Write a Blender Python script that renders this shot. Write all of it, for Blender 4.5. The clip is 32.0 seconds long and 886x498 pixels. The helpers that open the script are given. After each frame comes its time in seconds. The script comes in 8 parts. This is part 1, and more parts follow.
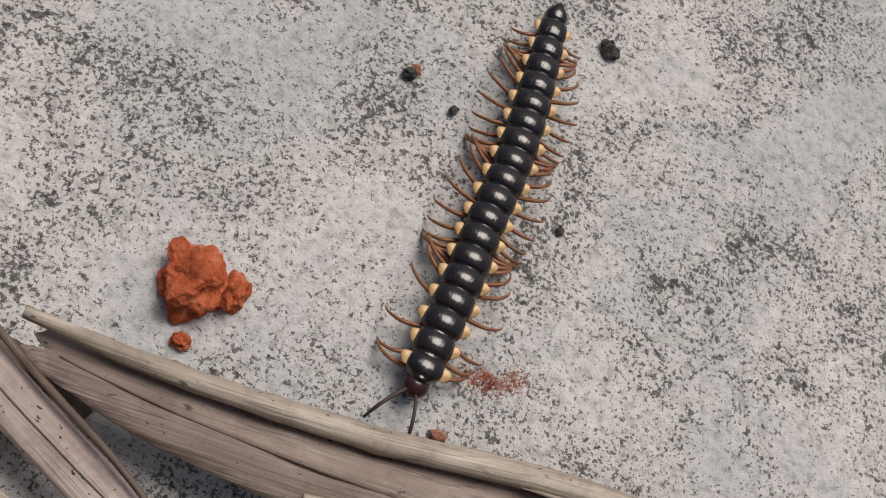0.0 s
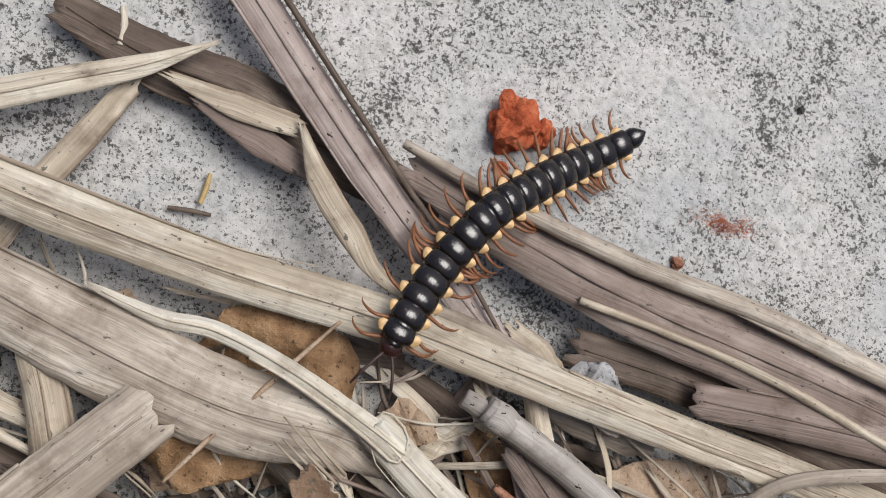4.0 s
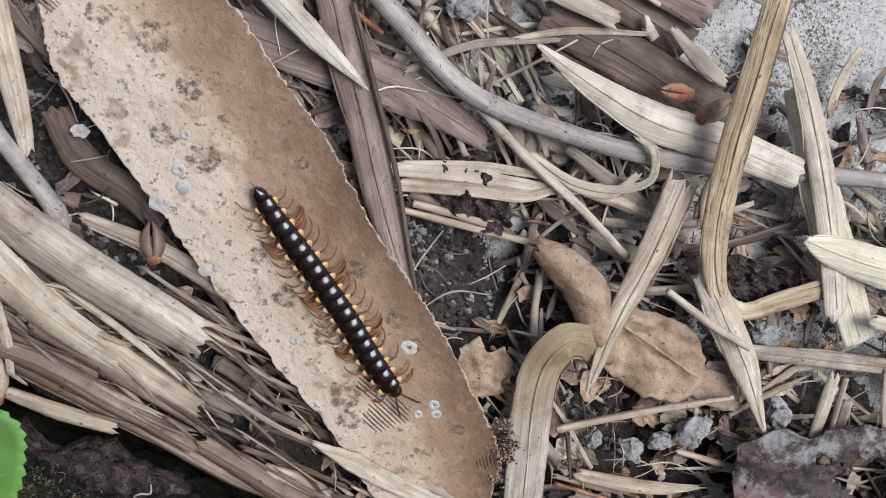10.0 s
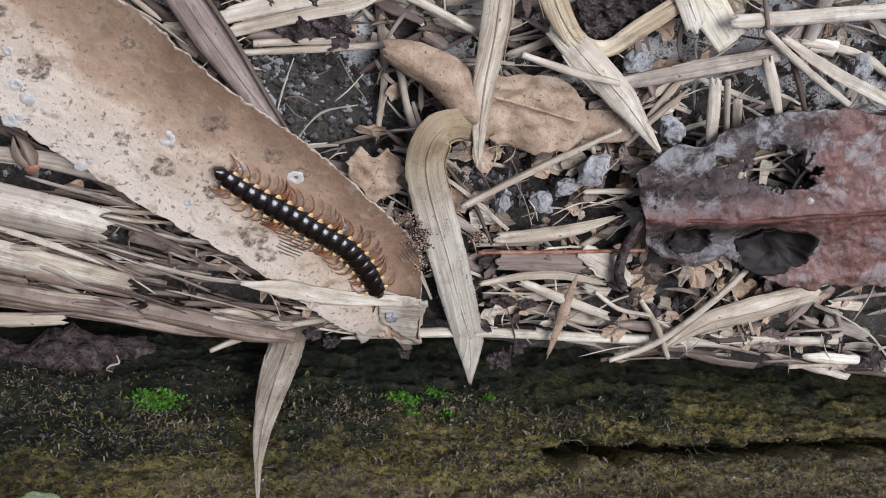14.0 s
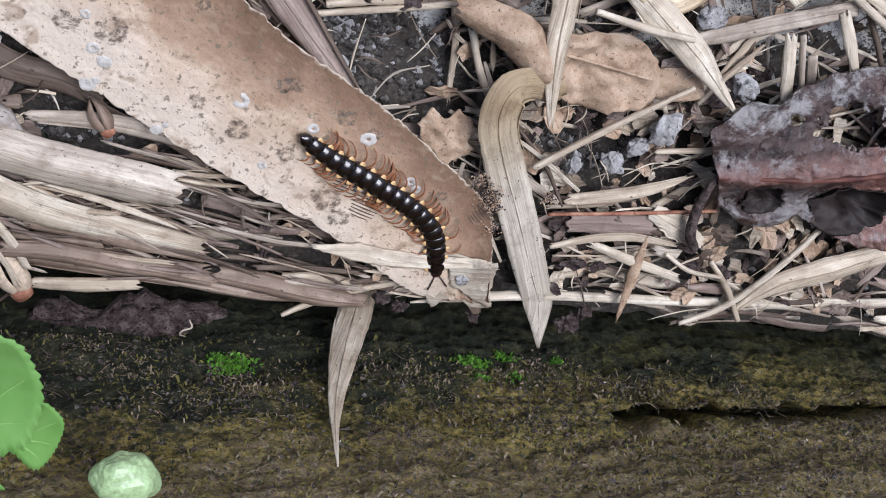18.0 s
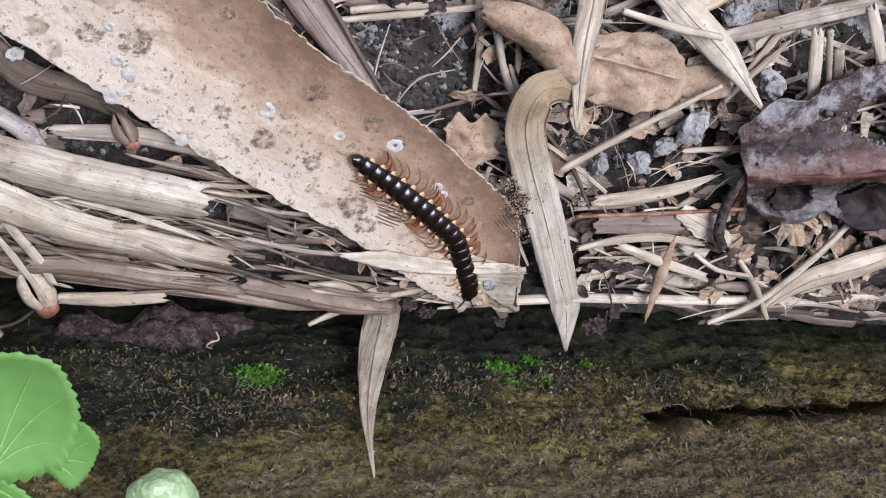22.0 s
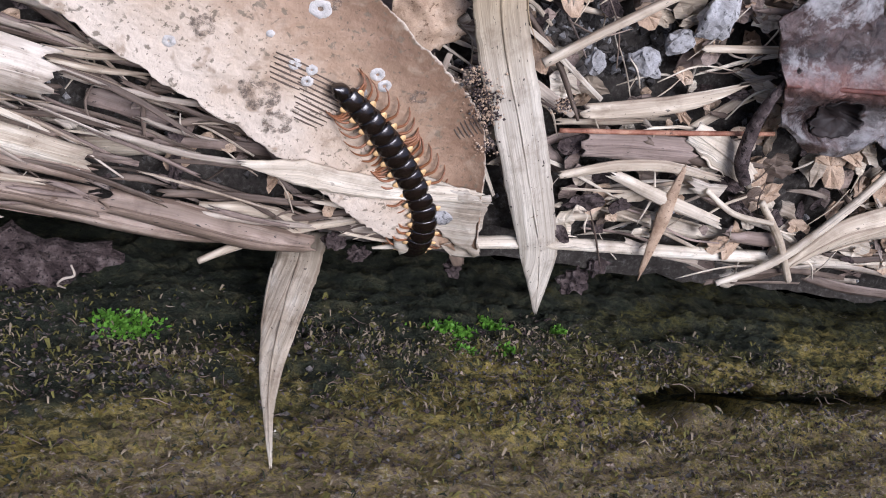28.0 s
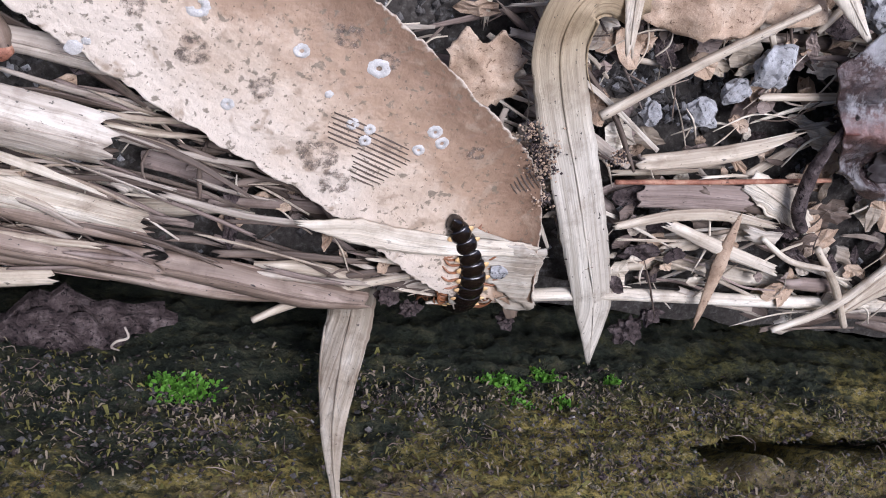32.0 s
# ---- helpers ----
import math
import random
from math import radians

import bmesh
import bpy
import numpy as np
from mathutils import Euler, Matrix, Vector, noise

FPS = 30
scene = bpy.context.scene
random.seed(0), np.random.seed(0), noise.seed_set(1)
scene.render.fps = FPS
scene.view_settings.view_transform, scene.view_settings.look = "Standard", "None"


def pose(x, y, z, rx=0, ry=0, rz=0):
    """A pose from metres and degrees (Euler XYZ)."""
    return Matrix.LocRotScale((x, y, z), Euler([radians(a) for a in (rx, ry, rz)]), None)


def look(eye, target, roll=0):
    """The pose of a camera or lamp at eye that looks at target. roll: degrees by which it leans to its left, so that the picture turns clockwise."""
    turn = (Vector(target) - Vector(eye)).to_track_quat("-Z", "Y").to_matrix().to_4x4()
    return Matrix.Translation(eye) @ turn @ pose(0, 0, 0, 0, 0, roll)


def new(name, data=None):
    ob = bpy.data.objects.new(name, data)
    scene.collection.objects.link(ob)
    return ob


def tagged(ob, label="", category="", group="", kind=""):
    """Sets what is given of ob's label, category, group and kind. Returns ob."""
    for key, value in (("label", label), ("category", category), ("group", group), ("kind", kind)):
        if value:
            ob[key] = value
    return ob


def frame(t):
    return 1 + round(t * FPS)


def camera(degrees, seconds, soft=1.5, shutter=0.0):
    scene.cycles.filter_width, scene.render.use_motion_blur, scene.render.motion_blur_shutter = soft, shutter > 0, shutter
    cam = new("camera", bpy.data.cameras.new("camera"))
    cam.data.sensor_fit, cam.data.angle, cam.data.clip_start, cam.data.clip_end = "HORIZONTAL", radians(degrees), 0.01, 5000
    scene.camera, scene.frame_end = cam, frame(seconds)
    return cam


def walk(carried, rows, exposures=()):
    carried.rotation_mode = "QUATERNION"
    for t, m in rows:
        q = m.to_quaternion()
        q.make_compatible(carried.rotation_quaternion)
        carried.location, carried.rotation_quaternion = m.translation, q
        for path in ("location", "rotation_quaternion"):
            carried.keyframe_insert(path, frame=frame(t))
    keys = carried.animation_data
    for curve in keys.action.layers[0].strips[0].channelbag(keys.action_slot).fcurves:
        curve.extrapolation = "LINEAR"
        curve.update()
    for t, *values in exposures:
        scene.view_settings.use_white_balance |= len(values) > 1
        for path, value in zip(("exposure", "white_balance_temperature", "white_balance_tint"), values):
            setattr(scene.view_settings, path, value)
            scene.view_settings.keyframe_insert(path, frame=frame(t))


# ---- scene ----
# seconds; the eye in millimetres; degrees
ROWS = [
    (0, -60.69, 57.58, 59.29, 19.82, -17.11, 16.46),
    (0.5, -64.99, 57.43, 63.24, 13.73, -17.04, 18.50),
    (1, -67.53, 57.25, 64.72, 11.30, -16.34, 19.31),
    (1.5, -70.80, 56.61, 65.19, 10.53, -16.09, 19.36),
    (2, -71.63, 53.85, 68.72, 9.92, -15.03, 20.64),
    (2.5, -77.80, 54.36, 72.09, 7.84, -14.34, 21.68),
    (4.5, -74.92, 58.68, 82.25, -1.04, -9.08, 27.16),
    (5, -84.70, 58.62, 86.28, -4.32, -9.90, 27.52),
    (5.5, -84.38, 62.09, 87.89, -5.97, -9.07, 27.54),
    (6, -85.31, 59.31, 91.12, -5.06, -9.99, 27.09),
    (6.5, -88.71, 59.22, 104.44, -7.02, -7.55, 27.29),
    (7, -88.07, 59.86, 112.59, -9.55, -6.89, 27.86),
    (7.5, -84.21, 57.17, 115.34, -13.21, -6.85, 29.07),
    (8, -81.15, 54.35, 116.78, -16.68, -7.18, 31.21),
    (8.5, -79.64, 52.99, 119.02, -16.15, -7.46, 31.15),
    (9, -77.42, 54.31, 120.11, -16.97, -7.53, 32.02),
    (9.5, -70.47, 56.46, 121.73, -18.42, -8.91, 31.50),
    (10, -56.78, 56.37, 119.15, -17.98, -9.00, 30.56),
    (10.5, -57.03, 62.55, 122.44, -20.29, -8.02, 24.14),
    (11, -54.82, 79.88, 120.90, -21.96, -9.30, 17.44),
    (11.5, -47.07, 77.63, 122.31, -24.57, -10.97, 13.90),
    (12, -45.54, 77.48, 121.11, -27.43, -12.88, 14.09),
    (12.5, -44.74, 76.90, 121.56, -27.71, -13.18, 13.90),
    (13, -43.93, 76.58, 121.27, -29.48, -12.98, 14.48),
    (13.5, -42.46, 74.42, 122.11, -29.04, -13.16, 14.69),
    (14, -42.65, 74.44, 123.50, -29.64, -12.86, 14.60),
    (14.5, -44.06, 74.13, 123.41, -30.14, -12.97, 14.61),
    (16.5, -45.34, 73.06, 121.27, -30.84, -12.34, 13.75),
    (17, -45.45, 72.54, 122.41, -30.72, -12.12, 13.54),
    (17.5, -46.45, 70.79, 122.77, -30.52, -11.98, 13.59),
    (18, -46.78, 71.42, 122.81, -30.58, -11.57, 13.23),
    (18.5, -46.59, 71.13, 122.49, -30.61, -11.41, 13.19),
    (19, -49.84, 71.00, 122.23, -30.02, -11.50, 12.30),
    (19.5, -50.41, 72.06, 121.91, -29.75, -11.64, 11.77),
    (20, -50.47, 73.01, 121.46, -29.69, -11.52, 11.33),
    (20.5, -49.78, 72.41, 120.50, -30.15, -12.09, 11.73),
    (21, -49.29, 71.53, 120.43, -30.31, -11.93, 11.79),
    (21.5, -50.26, 71.89, 120.90, -30.13, -12.11, 11.59),
    (22, -49.59, 70.74, 120.65, -30.32, -12.18, 11.95),
    (22.5, -51.13, 71.91, 121.05, -30.27, -11.86, 11.45),
    (23, -51.86, 71.50, 120.89, -29.43, -11.85, 11.15),
    (23.5, -52.88, 73.85, 119.43, -29.30, -11.85, 10.43),
    (24, -52.41, 71.84, 119.03, -30.12, -11.70, 10.52),
    (24.5, -54.10, 65.33, 112.56, -31.80, -11.97, 10.34),
    (25, -51.32, 63.80, 102.13, -30.85, -14.19, 10.00),
    (25.5, -46.39, 60.84, 94.91, -29.60, -13.59, 13.25),
    (27.5, -39.16, 51.30, 94.41, -30.50, -13.23, 14.81),
    (28, -38.38, 48.06, 94.36, -31.38, -13.64, 15.47),
    (28.5, -39.33, 47.30, 93.46, -31.50, -13.56, 15.55),
    (29, -39.97, 48.56, 92.79, -30.77, -13.54, 14.91),
    (29.5, -40.23, 47.66, 92.88, -30.79, -13.25, 14.77),
    (30, -42.21, 49.04, 92.74, -30.48, -13.22, 13.90),
    (30.5, -43.19, 49.19, 92.70, -30.15, -13.34, 13.76),
    (31, -43.37, 49.40, 92.28, -29.54, -13.30, 14.00),
    (31.5, -42.93, 49.63, 91.20, -29.28, -13.64, 14.11),
    (32, -42.48, 48.96, 90.70, -29.83, -13.67, 14.35),
]
cam = camera(44.0, 32.0, soft=1.0)
EXPOSURES = [(0, -0.02, 6830, 13), (1, 0.05, 6630, 11), (2, 0.08, 6530, 11), (5, 0.3, 6330, 10), (8, 0.3, 6120, 10), (11, 0.25, 5970, 10), (13, 0.13, 5790, 12), (14, 0.36, 5800, 13), (17, 0.52, 5760, 14),
             (20, 0.62, 5790, 15), (25, 0.62, 5750, 17), (28, 0.74, 5720, 19), (32, 0.77, 5610, 19)]
walk(cam, [(t, pose(x / 1000, y / 1000, z / 1000, rx, ry, rz)) for t, x, y, z, rx, ry, rz in ROWS], EXPOSURES)

# ---- light ----
world = bpy.data.worlds.new("world")
scene.world = world
world.use_nodes = True
wn = world.node_tree
sky = wn.nodes.new("ShaderNodeTexSky")
sky.sky_type, sky.sun_disc = "NISHITA", False
sky.sun_elevation, sky.sun_rotation = radians(62), radians(24)
sky.air_density, sky.dust_density, sky.ozone_density = 1.0, 4.0, 1.0
wn.links.new(sky.outputs["Color"], wn.nodes["Background"].inputs["Color"])
wn.nodes["Background"].inputs["Strength"].default_value = 0.07
sun = new("sun", bpy.data.lights.new("sun", "SUN"))
sun.data.energy, sun.data.angle, sun.data.color = 2.2, radians(36), (1.0, 0.98, 0.95)
SUN_AT = Vector((math.sin(radians(24)), math.cos(radians(24)), math.tan(radians(62))))
sun.matrix_world = look(SUN_AT, (0, 0, 0))

# ---- helpers of this scene; lengths in millimetres ----
MM = 0.001
PALETTE = {}


def ramp(nt, stops):
    r = nt.nodes.new("ShaderNodeValToRGB")
    e = r.color_ramp.elements
    while len(e) < len(stops):
        e.new(0.5)
    for el, (p, c) in zip(e, stops):
        el.position, el.color = p, (*c, 1)
    return r


def start_material(name, rough=0.7, spec=0.3):
    m = bpy.data.materials.new(name)
    m.use_nodes = True
    nt = m.node_tree
    b = nt.nodes["Principled BSDF"]
    b.inputs["Roughness"].default_value = rough
    b.inputs["Specular IOR Level"].default_value = spec
    PALETTE[name] = m
    return m, nt, b


def coords(nt, kind, scale):
    tc = nt.nodes.new("ShaderNodeTexCoord")
    mp = nt.nodes.new("ShaderNodeMapping")
    mp.inputs["Scale"].default_value = scale
    nt.links.new(tc.outputs[kind], mp.inputs["Vector"])
    return mp.outputs["Vector"]


def noise_tex(nt, vec, scale, detail=6, rough=0.6, distort=0.0):
    n = nt.nodes.new("ShaderNodeTexNoise")
    n.inputs["Scale"].default_value, n.inputs["Detail"].default_value = scale, detail
    n.inputs["Roughness"].default_value, n.inputs["Distortion"].default_value = rough, distort
    nt.links.new(vec, n.inputs["Vector"])
    return n.outputs["Fac"]


def mix(nt, fac, a, b, blend="MIX"):
    m = nt.nodes.new("ShaderNodeMix")
    m.data_type, m.blend_type = "RGBA", blend
    for sock, v in ((m.inputs[0], fac), (m.inputs[6], a), (m.inputs[7], b)):
        if isinstance(v, (int, float)):
            sock.default_value = v
        elif isinstance(v, tuple):
            sock.default_value = (*v, 1)
        else:
            nt.links.new(v, sock)
    return m.outputs[2]


def bump(nt, b, height, dist, strength=0.6):
    n = nt.nodes.new("ShaderNodeBump")
    n.inputs["Strength"].default_value, n.inputs["Distance"].default_value = strength, dist
    nt.links.new(height, n.inputs["Height"])
    nt.links.new(n.outputs["Normal"], b.inputs["Normal"])


def random_shift(nt):
    """A different stretch of the pattern on every piece."""
    info = nt.nodes.new("ShaderNodeNewGeometry")
    mul = nt.nodes.new("ShaderNodeMath")
    mul.operation = "MULTIPLY"
    mul.inputs[1].default_value = 37.0
    nt.links.new(info.outputs["Random Per Island"], mul.inputs[0])
    return info.outputs["Random Per Island"], mul.outputs[0]


def fibre_material(name, dark, mid, light, rough=0.62, spots=0.25, crack=0.32, streak=0.42, aged=None, rib=0.5):
    """Dry monocot blade: smooth pale skin, hair-fine fibres along u, a few dark streaks and splits, mould specks."""
    m, nt, b = start_material(name, rough, 0.3)
    rnd, shift = random_shift(nt)
    tc = nt.nodes.new("ShaderNodeTexCoord")
    add = nt.nodes.new("ShaderNodeVectorMath")
    nt.links.new(tc.outputs["UV"], add.inputs[0])
    nt.links.new(shift, add.inputs[1])

    def along(u, v):
        mp = nt.nodes.new("ShaderNodeMapping")
        mp.inputs["Scale"].default_value = (u, v, 1)
        nt.links.new(add.outputs[0], mp.inputs["Vector"])
        return mp.outputs["Vector"]

    wide = noise_tex(nt, along(0.09, 0.4), 1.0, 5, 0.6)
    r = ramp(nt, [(0.36, tuple(0.75 * q + 0.25 * w for q, w in zip(mid, dark))), (0.47, mid), (0.62, light)])
    nt.links.new(wide, r.inputs["Fac"])
    col = r.outputs["Color"]
    # hair-fine fibres
    fine = noise_tex(nt, along(0.09, 4.2), 1.0, 3, 0.6)
    fr = ramp(nt, [(0.36, (0.84, 0.83, 0.82)), (0.5, (0.98, 0.98, 0.98)), (0.64, (1.07, 1.07, 1.07))])
    nt.links.new(fine, fr.inputs["Fac"])
    col = mix(nt, 1.0, col, fr.outputs["Color"], "MULTIPLY")
    # a few darker streaks
    sn = noise_tex(nt, along(0.05, 1.3), 1.0, 4, 0.7)
    stk = ramp(nt, [(0.34, (streak,) * 3), (0.43, (0, 0, 0))])
    nt.links.new(sn, stk.inputs["Fac"])
    col = mix(nt, stk.outputs["Color"], col, dark)
    # split lines
    lines = noise_tex(nt, along(0.035, 0.8), 1.0, 3, 0.55)
    lr = ramp(nt, [(0.489, (1, 1, 1)), (0.498, (1 - crack,) * 3), (0.502, (1 - crack,) * 3), (0.511, (1, 1, 1))])
    nt.links.new(lines, lr.inputs["Fac"])
    col = mix(nt, 1.0, col, lr.outputs["Color"], "MULTIPLY")
    # the ribs of the blade, and brown weathered patches
    ribs = noise_tex(nt, along(0.012, 2.3), 1.0, 1, 0.4)
    rr = ramp(nt, [(0.38, tuple(1 - rib * q for q in (0.28, 0.30, 0.33))), (0.5, (1, 1, 1)), (0.62, (1 + 0.06 * rib,) * 3)])
    nt.links.new(ribs, rr.inputs["Fac"])
    col = mix(nt, 1.0, col, rr.outputs["Color"], "MULTIPLY")
    old = noise_tex(nt, along(0.2, 0.8), 1.0, 7, 0.75)
    orr = ramp(nt, [(0.5, (0, 0, 0)), (0.66, (0.6, 0.6, 0.6))])
    nt.links.new(old, orr.inputs["Fac"])
    col = mix(nt, orr.outputs["Color"], col, tuple(0.55 * q + 0.45 * w for q, w in zip(dark, mid)))
    if aged:
        # one end still brown: from, to (mm along the blade) and its colour
        run = nt.nodes.new("ShaderNodeSeparateXYZ")
        nt.links.new(tc.outputs["UV"], run.inputs[0])
        k0 = nt.nodes.new("ShaderNodeMapRange")
        k0.inputs["From Min"].default_value, k0.inputs["From Max"].default_value = aged[1], aged[0]
        nt.links.new(run.outputs["X"], k0.inputs["Value"])
        col = mix(nt, k0.outputs["Result"], col, aged[2], "MULTIPLY")
    tone = ramp(nt, [(0.0, (0.5, 0.48, 0.46)), (0.45, (0.93, 0.93, 0.92)), (1.0, (1.2, 1.19, 1.17))])
    nt.links.new(rnd, tone.inputs["Fac"])
    col = mix(nt, 1.0, col, tone.outputs["Color"], "MULTIPLY")
    # mould specks, drawn out along the fibres
    sp = noise_tex(nt, along(1.6, 3.4), 1.0, 2, 0.5)
    sr = ramp(nt, [(0.27, (1, 1, 1)), (0.31, (0, 0, 0))])
    nt.links.new(sp, sr.inputs["Fac"])
    k = nt.nodes.new("ShaderNodeMath")
    k.operation = "MULTIPLY"
    k.inputs[1].default_value = spots * 3.0
    nt.links.new(sr.outputs["Color"], k.inputs[0])
    k.use_clamp = True
    col = mix(nt, k.outputs[0], col, (0.035, 0.03, 0.026))
    v = coords(nt, "Object", (1000, 1000, 1000))
    st = noise_tex(nt, v, 0.3, 6, 0.7)
    st_r = ramp(nt, [(0.5, (1, 1, 1)), (0.72, (0.6, 0.56, 0.53))])
    nt.links.new(st, st_r.inputs["Fac"])
    col = mix(nt, 1.0, col, st_r.outputs["Color"], "MULTIPLY")
    nt.links.new(col, b.inputs["Base Color"])
    both = nt.nodes.new("ShaderNodeMath")
    both.operation = "MULTIPLY_ADD"
    nt.links.new(ribs, both.inputs[0])
    both.inputs[1].default_value = 1.2 * rib
    nt.links.new(fine, both.inputs[2])
    bump(nt, b, both.outputs[0], 0.00012 + 0.00012 * rib, 0.6)
    return m


fibre_material("straw_pale", (0.20, 0.14, 0.095), (0.58, 0.50, 0.39), (0.77, 0.71, 0.60), streak=0.6)
fibre_material("straw_cream", (0.42, 0.34, 0.25), (0.67, 0.60, 0.49), (0.80, 0.755, 0.655), spots=0.15, crack=0.4, streak=0.4)
fibre_material("straw_grey", (0.18, 0.14, 0.11), (0.47, 0.405, 0.335), (0.68, 0.615, 0.525))
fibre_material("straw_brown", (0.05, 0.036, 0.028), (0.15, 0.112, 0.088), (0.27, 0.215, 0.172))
fibre_material("straw_taupe", (0.12, 0.086, 0.07), (0.285, 0.222, 0.19), (0.43, 0.355, 0.31), crack=0.4, streak=0.5, rib=0.35)
fibre_material("straw_rosy", (0.22, 0.165, 0.145), (0.42, 0.345, 0.315), (0.53, 0.455, 0.42), crack=0.12, streak=0.15, spots=0.4, rib=0.15)
fibre_material("stick_grey", (0.17, 0.15, 0.135), (0.40, 0.365, 0.335), (0.56, 0.52, 0.48), crack=0.12, spots=0.5, rib=0.12)
fibre_material("stem_brown", (0.10, 0.066, 0.048), (0.265, 0.20, 0.155), (0.42, 0.335, 0.275), rough=0.55, spots=0.35, crack=0.3, streak=0.7, rib=0.3)
fibre_material("straw_yellow", (0.28, 0.18, 0.07), (0.54, 0.385, 0.165), (0.70, 0.54, 0.28), spots=0.1)
fibre_material("straw_bleached", (0.40, 0.345, 0.275), (0.60, 0.545, 0.46), (0.71, 0.66, 0.565), spots=0.3, crack=0.12, streak=0.12, aged=(12, 27, (0.68, 0.58, 0.43)), rib=0.8)
fibre_material("straw_smooth", (0.46, 0.39, 0.30), (0.70, 0.64, 0.53), (0.81, 0.77, 0.68), rough=0.5, spots=0.12, crack=0.16, streak=0.3, rib=0.3)
fibre_material("straw_ivory", (0.55, 0.47, 0.34), (0.80, 0.735, 0.585), (0.87, 0.82, 0.69), rough=0.5, spots=0.12, crack=0.12, streak=0.2, rib=0.2)
fibre_material("straw_striped", (0.16, 0.10, 0.05), (0.55, 0.44, 0.29), (0.76, 0.66, 0.49), crack=0.7, streak=0.9)


def patch_material(name, stops, scale, speck, speck_at=0.34, rough=0.65, spec=0.3, relief=0.0003, speck_scale=2.2, ring=0.0):
    """Mottled surface in object space: a broad ramp, dark specks, fine grain."""
    m, nt, b = start_material(name, rough, spec)
    v = coords(nt, "Object", (1000, 1000, 1000))
    n1 = noise_tex(nt, v, scale, 7, 0.65)
    r = ramp(nt, stops)
    nt.links.new(n1, r.inputs["Fac"])
    n2 = noise_tex(nt, v, speck_scale, 4, 0.65, 0.4)
    sr = ramp(nt, [(speck_at - 0.05, (1, 1, 1)), (speck_at + 0.03, (0, 0, 0))])
    nt.links.new(n2, sr.inputs["Fac"])
    col = mix(nt, sr.outputs["Color"], r.outputs["Color"], speck)
    n3 = noise_tex(nt, v, 9.0, 3, 0.6)
    gr = ramp(nt, [(0.3, (0.8, 0.8, 0.8)), (0.7, (1.12, 1.12, 1.12))])
    nt.links.new(n3, gr.inputs["Fac"])
    col = mix(nt, 1.0, col, gr.outputs["Color"], "MULTIPLY")
    nt.links.new(col, b.inputs["Base Color"])
    bump(nt, b, n1, relief, 0.8)
    return m


